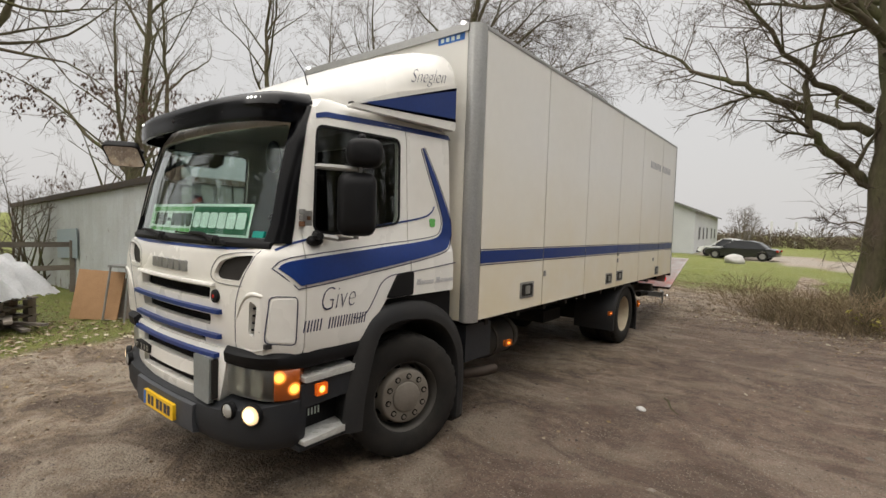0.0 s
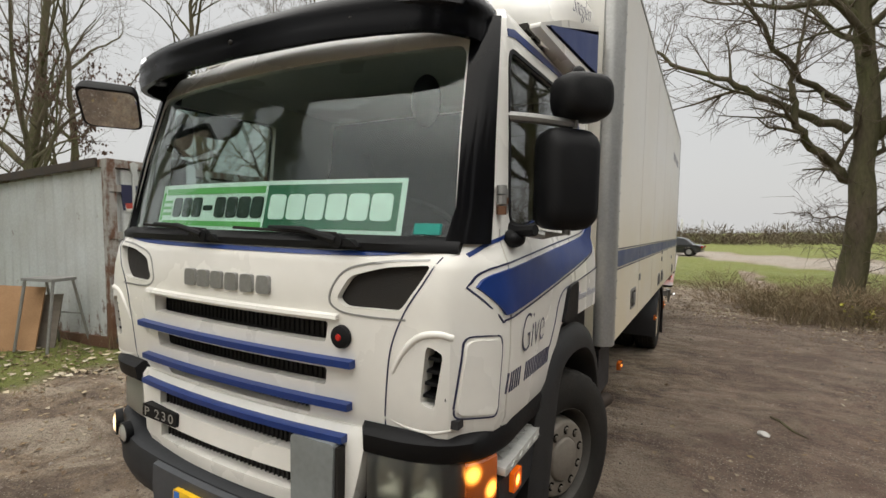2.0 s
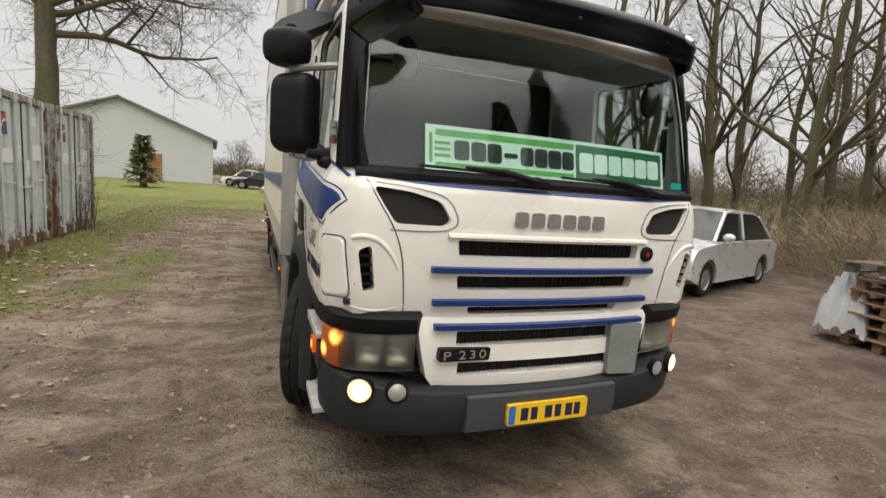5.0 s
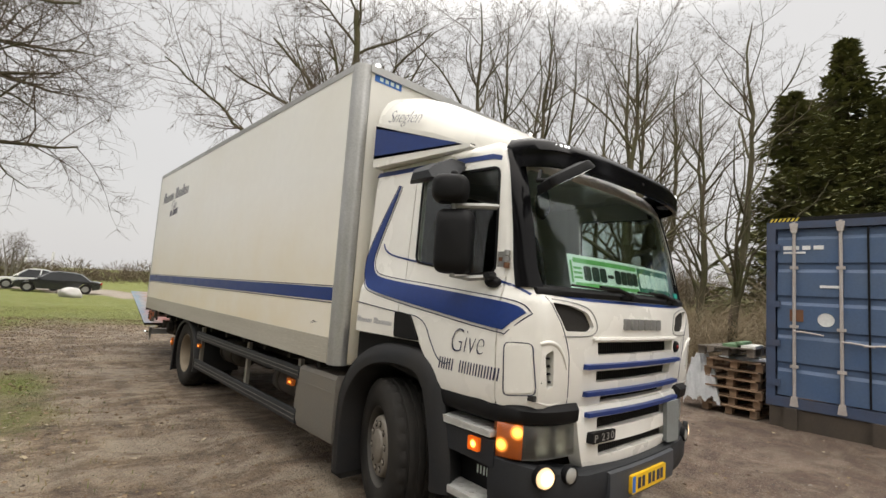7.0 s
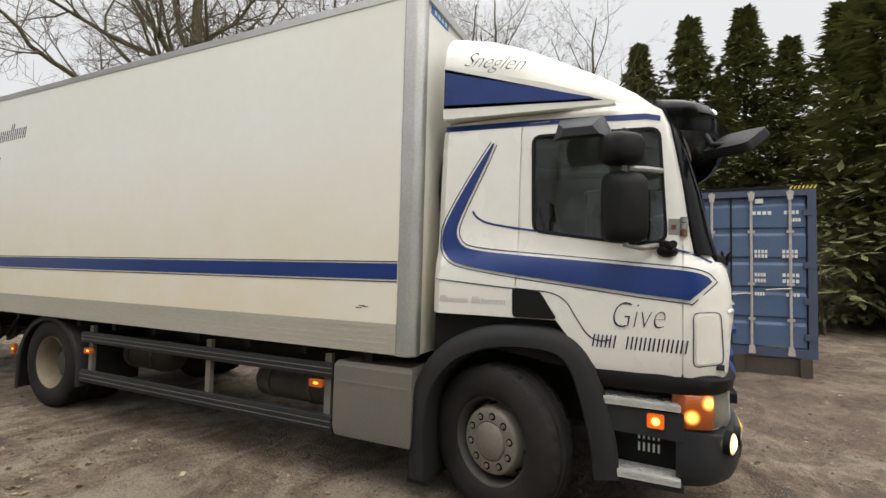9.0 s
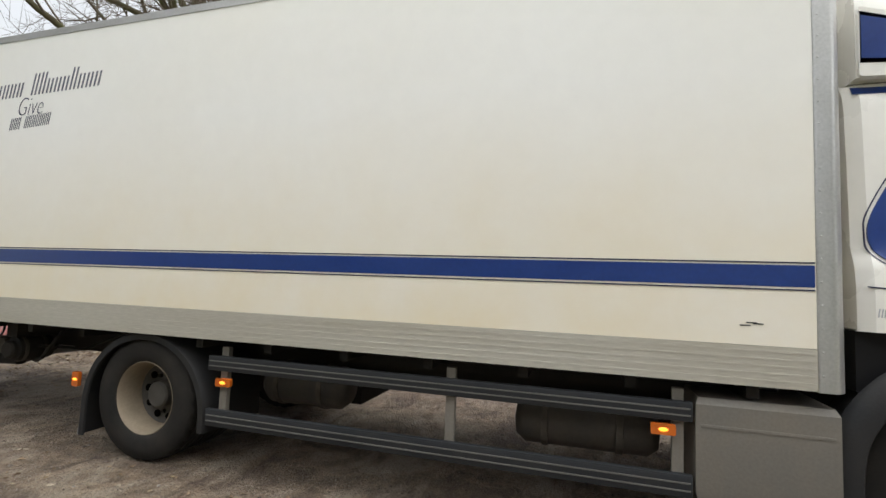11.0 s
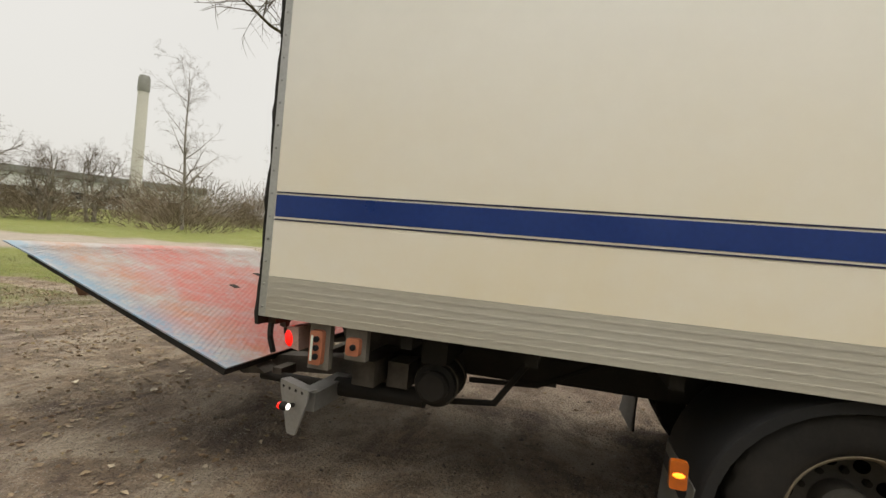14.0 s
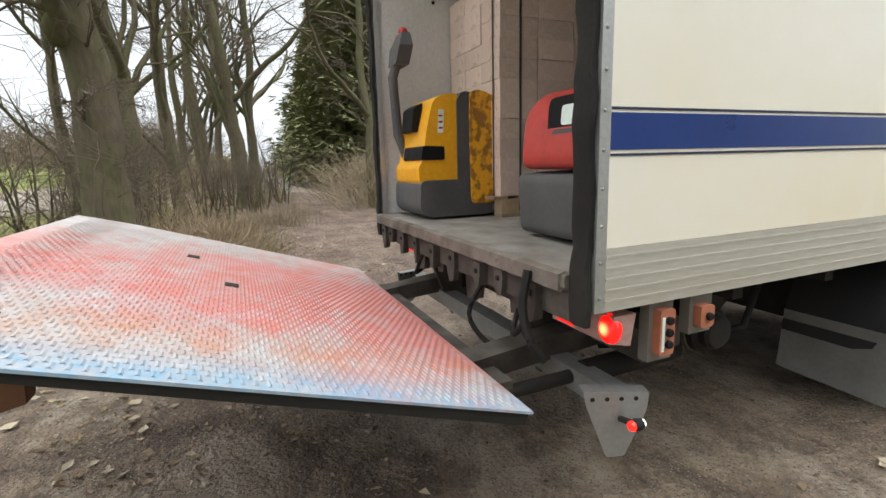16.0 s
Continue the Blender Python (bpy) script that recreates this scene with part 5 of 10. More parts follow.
# Flat black dots paint the dark of small holes in the wall.
for y, z in ((8.9, 1.72), (8.55, 2.28), (8.95, 2.74), (7.4, 2.3), (7.9, 1.9)):
    bm = bmesh.new()
    lathe(bm, [(0.0, 0.0), (0.014, 0.0), (0.014, 0.004)], (HW - 0.0745, y, z), "x", 12, 1)
    part("wall_fixing", bm, BLACK, cargo)
# marker lamps on top of the front, blue maker label as plain shapes
for s in (-1, 1):
    bm = bmesh.new()
    bmesh.ops.create_uvsphere(bm, u_segments=10, v_segments=8, radius=0.022, matrix=pose(s * 1.12, Y0 - 0.02, ZT + 0.008) @ Matrix.Diagonal((1.2, 1, 0.7, 1)))
    part("top_marker", bm, WHITEGLOW, cargo, "small white marker lamp")
    lb = slab("maker_label", *sorted((s * 0.82, s * 1.12)), Y0 + 0.006, Y0 + 0.0095, 3.535, 3.60, PLATEBLUE, "blue maker label")
    for k in range(4):
        bm = bmesh.new()
        x = s * (0.87 + k * 0.06)
        box(bm, x - 0.018, x + 0.018, Y0 + 0.004, Y0 + 0.0065, 3.55, 3.585)
        part("label_block", bm, SIGNWHITE, lb)
# right side: owner's name and telephone number as bars, the town in letters
def bars(y0, y1, z, h, n, skip=(), rise=0.0, tall=(0, 1, 9, 10, 14)):
    for k in range(n):
        if k in skip:
            continue
        p = abs(y1 - y0) / n
        hh = h * (1.0 if k in tall else 0.66)
        for q in (0.18, 0.66):
            y, w = y0 - (k + q) * p, p * 0.085
            zz = z - h / 2 + rise * (k + 0.5) / n
            bm = bmesh.new()
            prism(bm, [(y - w, zz), (y + w, zz), (y + w - 0.2 * hh, zz + hh), (y - w - 0.2 * hh, zz + hh)], "x", -HW - 0.003, -HW + 0.001)
            part("lettering_bar", bm, WORNINK, cargo)


bars(9.05, 7.32, 3.14, 0.20, 18, (8,), 0.04)
lettering("town_lettering", "Give", 0.25, on(RIGHT, -HW - 0.003, 8.17, 2.95), INK, cargo, "dark blue slanted town lettering", shear=0.3, wide=0.72, thin=0.024)
bars(8.42, 7.90, 2.80, 0.11, 11, (3,), 0.03, range(11))
for k in range(16):
    if k != 8:
        slab("faded_bar", HW - 0.001, HW + 0.002, 7.55 + k * 0.09, 7.60 + k * 0.09, 3.02, 3.14, PALEINK)
bm = bmesh.new()
for y, z in ((2.40, 1.335), (2.43, 1.34), (2.46, 1.325)):
    box(bm, -HW - 0.002, -HW + 0.001, y, y + 0.05 if z < 1.5 else y + 0.008, z, z + 0.006 if z < 1.5 else z + 0.12)
part("scratch", bm, GREYPL, cargo, "grey scuff marks")

# ---- wheels ----
TYRE = [(0.275, -0.12), (0.30, -0.142), (0.36, -0.155), (0.43, -0.15), (0.475, -0.135), (0.492, -0.118), (0.497, -0.075), (0.485, -0.07), (0.485, -0.058), (0.498, -0.053),
        (0.499, -0.018), (0.487, -0.013), (0.487, 0.013), (0.499, 0.018), (0.498, 0.053), (0.485, 0.058), (0.485, 0.07), (0.497, 0.075), (0.492, 0.118), (0.475, 0.135),
        (0.445, 0.146), (0.43, 0.152), (0.40, 0.156), (0.36, 0.155), (0.33, 0.152), (0.30, 0.142), (0.285, 0.128), (0.275, 0.10)]


def tyre_mesh():
    bm = bmesh.new()
    lathe(bm, TYRE, (0, 0, 0), "x", 112)
    for v in bm.verts:
        r = math.hypot(v.co.y, v.co.z)
        if r > 0.48 and 0.071 < abs(v.co.x) < 0.13 and round(math.atan2(v.co.z, v.co.y) / (2 * math.pi) * 112) % 4 == 0:
            v.co.y *= 0.972
            v.co.z *= 0.972
    return mesh_of(bm, "tyre")


TYRE_MESH = tyre_mesh()
TYRE_MESH.materials.append(RUBBER)


# Grimy disc tone; on front rims it also paints the deep gap's shade.
DISCGREY = material("grimy_disc_and_gap_shade", (0.075, 0.070, 0.063), 0.7, second=(0.045, 0.04, 0.034), scale=7, fine=60, bump=0.25, shine=0.3)
# Near-black discs and beads paint the shade inside sockets and hand holes.
HOLESHADE = material("hollow_shade", (0.004, 0.004, 0.004), 0.9, bump=0, shine=0.0)


def wheel(name, m, front, sign):
    """A wheel whose outer face looks along +x, turned about for the right side."""
    w = part(name, TYRE_MESH, RUBBER, truck, "worn truck tyre on a steel rim")
    w.name = name
    w.matrix_basis = m @ (Matrix.Identity(4) if sign > 0 else Matrix.Rotation(math.pi, 4, "Z"))
    bm = bmesh.new()
    if front:
        lathe(bm, [(0.283, 0.06), (0.290, 0.124), (0.284, 0.132), (0.276, 0.124), (0.266, 0.03), (0.262, -0.06), (0.18, -0.065)], (0, 0, 0), "x", 48)
    else:
        lathe(bm, [(0.283, 0.06), (0.292, 0.128), (0.285, 0.136), (0.274, 0.125), (0.262, 0.0), (0.25, -0.07), (0.215, -0.095), (0.12, -0.095), (0.105, -0.09), (0.10, 0.0), (0.09, 0.012), (0.0, 0.015)], (0, 0, 0), "x", 48)
    part("rim", bm, DISCGREY if front else RIMOLD if sign > 0 else RIMSHADED, w, "dark rim, shade of the deep gap put into its colour" if front else "pale dirty rim, deep set" if sign > 0 else "dirty tan rim, deep set, with shade put into its colour", smooth=0.7)
    if front:
        bm = bmesh.new()
        lathe(bm, [(0.262, -0.02), (0.250, 0.000), (0.238, 0.018), (0.226, 0.062), (0.216, 0.108), (0.208, 0.122), (0.198, 0.127), (0.128, 0.127), (0.122, 0.121), (0.118, 0.136), (0.110, 0.142), (0.0, 0.144)], (0, 0, 0), "x", 48)
        part("wheel_disc", bm, RIM, w, "dusty brown-grey wheel disc", smooth=0.7)
    else:
        bm = bmesh.new()
        lathe(bm, [(0.248, -0.066), (0.246, -0.06), (0.212, -0.088), (0.12, -0.09), (0.11, -0.085), (0.105, 0.004), (0.09, 0.018), (0.0, 0.02)], (0, 0, 0), "x", 40)
        part("wheel_disc", bm, DISCGREY, w, "grimy dark wheel disc", smooth=0.7)
    for j in range(10):
        a = 2 * math.pi * j / 10 + 0.2
        bm = bmesh.new()
        if front:
            tube(bm, [(0.118, 0.164 * math.cos(a), 0.164 * math.sin(a)), (0.129, 0.164 * math.cos(a), 0.164 * math.sin(a))], 0.0245, 14)
            part("nut_socket", bm, HOLESHADE, w)
            bm = bmesh.new()
            tube(bm, [(0.120, 0.164 * math.cos(a), 0.164 * math.sin(a)), (0.139, 0.164 * math.cos(a), 0.164 * math.sin(a))], [0.0175, 0.014], 6)
            part("wheel_nut", bm, RIM, w)
            b = a + math.pi / 10
            bm = bmesh.new()
            bmesh.ops.create_uvsphere(bm, u_segments=12, v_segments=8, radius=0.03, matrix=Matrix.Translation((0.028, 0.228 * math.cos(b), 0.228 * math.sin(b))) @ Matrix.Rotation(b, 4, "X") @ Matrix.Diagonal((1.1, 0.45, 1.0, 1)))
            part("hand_hole", bm, HOLESHADE, w)
        else:
            tube(bm, [(-0.097, 0.155 * math.cos(a), 0.155 * math.sin(a)), (-0.065, 0.155 * math.cos(a), 0.155 * math.sin(a))], [0.018, 0.015], 6)
            part("wheel_nut", bm, STEEL, w)
            b = a + math.pi / 10
            bm = bmesh.new()
            tube(bm, [(-0.09, 0.198 * math.cos(b), 0.198 * math.sin(b)), (-0.076, 0.198 * math.cos(b), 0.198 * math.sin(b))], 0.030, 12)
            part("hand_hole", bm, HOLESHADE, w)
    return w


STEER = -19
for s in (-1, 1):
    wheel("front_wheel", Matrix.Translation((s * 0.95, 1.42, 0.495)) @ Matrix.Rotation(radians(STEER), 4, "Z") @ Matrix.Translation((s * 0.09, 0, 0)), True, s)
    wheel("rear_wheel", pose(s * 1.055, 6.67, 0.49), False, s)
    inner = part("inner_tyre", TYRE_MESH, RUBBER, truck)
    inner.matrix_basis = pose(s * 0.73, 6.67, 0.49)
    # rear fender, flap, brackets
    bm = bmesh.new()
    arc = [(7.30, 0.14), (7.295, 0.42)] + [(6.66 + 0.63 * math.cos(a), 0.42 + 0.60 * math.sin(a)) for a in np.linspace(0.12, math.pi - 0.12, 18)] + [(6.03, 0.42), (6.03, 0.30)]
    rings = []
    for i, (y, z) in enumerate(arc):
        a, b = arc[max(i - 1, 0)], arc[min(i + 1, len(arc) - 1)]
        d = Vector((b[0] - a[0], b[1] - a[1])).normalized()
        n = Vector((d.y, -d.x))
        if n.dot(Vector((y - 6.66, z - 0.4))) < 0:
            n = -n
        o = lambda k, x: (s * x, y + n.x * k, z + n.y * k)
        rings.append([o(0.0, 1.21), o(-0.015, 1.235), o(-0.06, 1.235), o(-0.065, 1.22), o(-0.012, 1.19), o(-0.012, 0.60), o(0.0, 0.60)])
    loft(bm, rings)
    part("rear_fender", bm, FENDER, truck, "grey plastic rear wheel arch", smooth=0.8)
    bm = bmesh.new()
    loft(bm, [[(s * 0.60, 7.27, 0.52), (s * 1.20, 7.27, 0.52), (s * 1.20, 7.285, 0.52), (s * 0.60, 7.285, 0.52)], [(s * 0.60, 7.30, 0.14), (s * 1.20, 7.33, 0.13), (s * 1.20, 7.345, 0.13), (s * 0.60, 7.315, 0.14)]])
    part("mud_flap", bm, FLAP, truck, "dusty grey mud flap")
    bm = bmesh.new()
    tube(bm, [(s * 0.5, 6.67, 0.49), (s * 0.96, 6.67, 0.49)], 0.11, 16)
    part("axle_hub", bm, STEEL, truck)
    # orange side markers on brackets
    for y, z in ((2.88, 0.725), (5.875, 0.695), (7.36, 0.585)) if s < 0 else ((2.80, 0.69), (5.90, 0.60), (7.36, 0.59)):
        bm = bmesh.new()
        prism(bm, rounded([(y - 0.065, z - 0.03), (y + 0.065, z - 0.03), (y + 0.065, z + 0.03), (y - 0.065, z + 0.03)] if y < 7 else [(y - 0.035, z - 0.06), (y + 0.035, z - 0.06), (y + 0.035, z + 0.06), (y - 0.035, z + 0.06)], 0.012, 2), "x", s * 1.215, s * 1.245)
        mk = part("side_marker", bm, ORANGE, truck, "lit orange side marker lamp", bevel=0.003)
        bm = bmesh.new()
        bmesh.ops.create_uvsphere(bm, u_segments=10, v_segments=8, radius=0.022, matrix=pose(s * 1.238, y, z) @ Matrix.Diagonal((0.5, 1.6, 0.7, 1)))
        part("bulb", bm, ORANGEGLOW, mk)

# ---- chassis ----
def beam(name, x0, x1, y0, y1, z0, z1, mat=STEEL, label="", bevel=0.006):
    bm = bmesh.new()
    box(bm, x0, x1, y0, y1, z0, z1)
    return part(name, bm, mat, truck, label, bevel)


for s in (-1, 1):
    beam("chassis_rail", *sorted((s * 0.36, s * 0.44)), 0.5, 9.15, 0.68, 0.95)
for y in np.arange(2.4, 9.2, 0.62):
    beam("cross_bearer", -1.2, 1.2, y, y + 0.06, 0.93, 1.02)
beam("engine_block", -0.42, 0.42, 0.35, 2.0, 0.42, 1.05)
# Added unseen plate that keeps light from the ground under the box.
beam("underbody_light_block", -0.85, 0.85, 2.2, 5.0, 0.86, 0.93)
beam("hub_carrier", -0.8, -0.66, 1.2, 1.6, 0.3, 0.7, bevel=0.04)
beam("hub_carrier", 0.66, 0.8, 1.2, 1.6, 0.3, 0.7, bevel=0.04)
beam("front_axle", -0.9, 0.9, 1.34, 1.46, 0.42, 0.54)
beam("rear_axle", -0.7, 0.7, 6.5, 6.84, 0.32, 0.62, bevel=0.06)
beam("propshaft", -0.06, 0.06, 2.0, 6.5, 0.55, 0.67, bevel=0.03)
beam("gearbox", -0.3, 0.3, 1.9, 2.9, 0.45, 0.92, bevel=0.05)
beam("spring_pack", -0.98, -0.84, 0.75, 2.05, 0.55, 0.63)
beam("spring_pack", 0.84, 0.98, 0.75, 2.05, 0.55, 0.63)
# right side: battery locker, guard rails with posts, air tanks
bm = bmesh.new()
loft(bm, [[(-1.22, 2.06, 0.36), (-1.22, 2.70, 0.36), (-0.7, 2.70, 0.36), (-0.7, 2.06, 0.36)], [(-1.235, 2.045, 0.42), (-1.235, 2.715, 0.42), (-0.7, 2.715, 0.42), (-0.7, 2.045, 0.42)], [(-1.235, 2.045, 0.88), (-1.235, 2.715, 0.88), (-0.7, 2.715, 0.88), (-0.7, 2.045, 0.88)], [(-1.21, 2.06, 0.915), (-1.21, 2.70, 0.915), (-0.7, 2.70, 0.915), (-0.7, 2.06, 0.915)]])
LOCKER = material("locker_grey", (0.155, 0.147, 0.130), 0.65, 0.1, second=(0.21, 0.18, 0.14), scale=3, fine=60, bump=0.15)
locker = part("battery_locker", bm, LOCKER, truck, "dusty grey battery locker", bevel=0.012)
bm = bmesh.new()
box(bm, -1.239, -1.234, 2.07, 2.69, 0.76, 0.775)
part("locker_rib", bm, LOCKER, locker)
for z0, z1 in ((0.775, 0.885), (0.365, 0.49)):
    bm = bmesh.new()
    prism(bm, rounded([(-1.235, z0), (-1.19, z0), (-1.19, z1), (-1.235, z1)], 0.01, 2), "y", 2.73, 6.02)
    rail = part("guard_rail", bm, GREYPL, truck, "dark side guard rail")
    bm = bmesh.new()
    for k in (0.33, 0.66):
        box(bm, -1.239, -1.233, 2.74, 6.01, z0 + (z1 - z0) * k - 0.004, z0 + (z1 - z0) * k + 0.004)
    part("rail_rib", bm, RAILRIB, rail)
for y in (2.80, 4.13, 5.90):
    beam("guard_post", -1.20, -1.16, y - 0.03, y + 0.03, 0.40, 0.95, LOCKER)
def tank(y0, y1, x, z, r, mat, label):
    bm = bmesh.new()
    lathe(bm, [(0.0, 0.0), (r * 0.7, 0.02), (r, 0.08), (r, y1 - y0 - 0.08), (r * 0.7, y1 - y0 - 0.02), (0.0, y1 - y0)], (x, y0, z), "y", 24)
    t = part("air_tank", bm, mat, truck, label, smooth=0.8)
    for k in (0.25, 0.75):
        bm = bmesh.new()
        y = y0 + (y1 - y0) * k
        lathe(bm, [(r + 0.002, 0.0), (r + 0.01, 0.002), (r + 0.01, 0.04), (r + 0.002, 0.042)], (x, y, z), "y", 24)
        part("tank_strap", bm, LIFTSTEEL, t)


TANKMAT = material("dusty_black_tank", (0.030, 0.027, 0.024), 0.7, second=(0.10, 0.078, 0.055), scale=4, bump=0.2)
tank(2.85, 3.75, -0.92, 0.62, 0.15, TANKMAT, "dusty black air tank")
tank(5.0, 5.75, -0.85, 0.66, 0.16, TANKMAT, "dusty black air tank")
tank(2.85, 3.6, 0.75, 0.60, 0.2, TANKMAT, "dusty black fuel tank")
# left side: silencer box, exhaust pipe
beam("silencer", 0.70, 1.19, 2.10, 2.52, 0.62, 0.96, GREYPL, "dark silencer box", 0.02)
bm = bmesh.new()
tube(bm, [(0.95, 2.16, 0.46), (1.05, 2.28, 0.45), (1.13, 2.50, 0.44), (1.16, 2.66, 0.44)], 0.052, 12, caps=False)
lathe(bm, [(0.06, 0), (0.105, 0.02), (0.105, 0.10), (0.06, 0.12)], (1.0, 2.12, 0.46), "y", 16)
part("exhaust_pipe", bm, material("burnt_exhaust", (0.06, 0.045, 0.035), 0.7, 0.5, bump=0.3), truck, "dull burnt exhaust pipe")
beam("spare_carrier", -0.5, 0.5, 5.1, 5.7, 0.45, 0.62, STEEL, "", 0.05)
beam("rear_underbox", -0.3, 0.5, 7.9, 8.7, 0.62, 0.95, STEEL, "", 0.03)
bm = bmesh.new()
lathe(bm, [(0.0, 0.0), (0.07, 0.0), (0.085, 0.015), (0.085, 0.05), (0.112, 0.06), (0.116, 0.10), (0.116, 0.34), (0.108, 0.36), (0.06, 0.37), (0.06, 0.42), (0.0, 0.42)], (-1.06, 8.52, 0.715), "x", 28)
pump = part("lift_pump", bm, STEEL, truck, "grimy round pump motor of the tail lift", smooth=0.7)
for x in (-0.97, -0.80):
    bm = bmesh.new()
    lathe(bm, [(0.117, 0.0), (0.124, 0.002), (0.124, 0.03), (0.117, 0.032)], (x, 8.52, 0.715), "x", 28)
    part("pump_strap", bm, LIFTSTEEL, pump)
beam("pump_bracket", -1.02, -0.62, 8.46, 8.60, 0.83, 0.96, STEEL, "", 0.015)
beam("valve_block", -0.98, -0.80, 8.68, 8.80, 0.66, 0.80, LIFTSTEEL, "", 0.012)
bm = bmesh.new()
tube(bm, [(-0.9, 8.0, 0.95), (-0.95, 8.2, 0.66), (-0.8, 8.5, 0.58), (-0.7, 8.9, 0.6)], 0.018, 8)
tube(bm, [(-0.6, 7.6, 0.9), (-0.7, 8.0, 0.72), (-0.9, 8.35, 0.75)], 0.015, 8)
part("hose", bm, RUBBER, truck)
# cables between cab and box
bm = bmesh.new()
for x in (-0.8, -0.7, -0.6):
    tube(bm, curve((x, 1.93, 1.9), (x - 0.15, 1.96, 1.6), (x - 0.1, 1.98, 1.35), (x, 2.02, 1.3), k=5), 0.014, 6)
part("coiled_lead", bm, RUBBER, truck)
bm = bmesh.new()
tube(bm, curve((-0.85, 1.975, 2.65), (-0.95, 1.975, 2.2), (-0.8, 1.975, 1.7), (-0.85, 1.975, 1.3), k=5), 0.035, 8)
part("intake_duct", bm, LINING, truck)

# ---- tail lift ----
LZ0, LZ1, LY0, LY1, LX = 0.69, 1.262, 9.645, 11.43, 1.235
PAINT = bpy.data.materials.new("lift_plate_paint")
PAINT.use_nodes = True
n, l = PAINT.node_tree.nodes, PAINT.node_tree.links
b = n["Principled BSDF"]
tc, sp = n.new("ShaderNodeTexCoord"), n.new("ShaderNodeSeparateXYZ")
l.new(tc.outputs["Object"], sp.inputs[0])
def node_noise(scale, detail=5, rough=0.6):
    t = n.new("ShaderNodeTexNoise")
    t.inputs["Scale"].default_value, t.inputs["Detail"].default_value, t.inputs["Roughness"].default_value = scale, detail, rough
    l.new(tc.outputs["Object"], t.inputs["Vector"])
    return t
def node_range(src, a, b_, lo=0.0, hi=1.0):
    t = n.new("ShaderNodeMapRange")
    t.inputs["From Min"].default_value, t.inputs["From Max"].default_value, t.inputs["To Min"].default_value, t.inputs["To Max"].default_value = a, b_, lo, hi
    l.new(src, t.inputs["Value"])
    return t.outputs[0]
def node_math(op, p, q):
    t = n.new("ShaderNodeMath")
    t.operation = op
    for k, v in enumerate((p, q)):
        if isinstance(v, (int, float)):
            t.inputs[k].default_value = v
        else:
            l.new(v, t.inputs[k])
    return t.outputs[0]
def node_mix(fac, p, q):
    t = n.new("ShaderNodeMix")
    t.data_type = "RGBA"
    l.new(fac, t.inputs[0])
    for k, v in ((6, p), (7, q)):
        if isinstance(v, tuple):
            t.inputs[k].default_value = (*v, 1)
        else:
            l.new(v, t.inputs[k])
    return t.outputs[2]
big, fine_, mid_ = node_noise(1.6, 6), node_noise(26, 5, 0.75), node_noise(6, 6, 0.7)
metal_tone = node_mix(node_range(mid_.outputs["Fac"], 0.35, 0.65), (0.38, 0.365, 0.365), (0.33, 0.27, 0.245))
red_where = node_math("ADD", node_math("MULTIPLY", big.outputs["Fac"], 0.8), node_math("MULTIPLY", mid_.outputs["Fac"], 0.6))
near_hinge = node_range(sp.outputs["Y"], 9.6, 11.6, 0.16, -0.06)
centre_x = node_range(node_math("ABSOLUTE", node_math("ADD", sp.outputs["X"], 0.05), 0.0), 0.35, 0.95, 0.10, -0.16)
red_fac = node_range(node_math("ADD", node_math("ADD", red_where, near_hinge), centre_x), 0.60, 0.88, 0.0, 0.74)
red_fac = node_math("MULTIPLY", red_fac, node_range(fine_.outputs["Fac"], 0.3, 0.55, 0.45, 1.0))
with_red = node_mix(red_fac, metal_tone, (0.52, 0.105, 0.085))
blue_edge = node_math("MULTIPLY", node_range(sp.outputs["X"], -0.97, -1.17), node_range(node_math("ADD", fine_.outputs["Fac"], mid_.outputs["Fac"]), 0.8, 1.15, 0.1, 0.9))
with_blue = node_mix(blue_edge, with_red, (0.17, 0.30, 0.41))
rust_band = node_math("MULTIPLY", node_range(sp.outputs["X"], -0.62, -0.90), node_range(sp.outputs["X"], -1.16, -1.0))
rust_fac = node_math("MULTIPLY", rust_band, node_range(node_math("ADD", fine_.outputs["Fac"], mid_.outputs["Fac"]), 0.85, 1.2, 0.0, 0.55))
with_blue = node_mix(rust_fac, with_blue, (0.42, 0.22, 0.12))
l.new(with_blue, b.inputs["Base Color"])
b.inputs["Roughness"].default_value, b.inputs["Metallic"].default_value = 0.7, 0.0
bp = n.new("ShaderNodeBump")
bp.inputs["Strength"].default_value, bp.inputs["Distance"].default_value = 0.25, 0.004
l.new(fine_.outputs["Fac"], bp.inputs["Height"])
l.new(bp.outputs[0], b.inputs["Normal"])

bm = bmesh.new()
slope = Vector((0, LY1 - LY0, LZ1 - LZ0)).normalized()
up = Vector((0, -slope.z, slope.y))
def lift_at(x, k, h):
    p = Vector((x, LY0, LZ0)) + slope * k + up * h
    return (p.x, p.y, p.z)
LEN = math.hypot(LY1 - LY0, LZ1 - LZ0)
loft(bm, [[lift_at(-LX, 0, 0), lift_at(LX, 0, 0), lift_at(LX, 0, -0.009), lift_at(-LX, 0, -0.009)], [lift_at(-LX, LEN * 0.85, 0), lift_at(LX, LEN * 0.85, 0), lift_at(LX, LEN * 0.85, -0.009), lift_at(-LX, LEN * 0.85, -0.009)], [lift_at(-LX, LEN, -0.012), lift_at(LX, LEN, -0.012), lift_at(LX, LEN, -0.02), lift_at(-LX, LEN, -0.02)]])
platform = part("lift_platform", bm, PAINT, truck, "tail lift platform with worn red and blue paint, tilted up")
bm = bmesh.new()
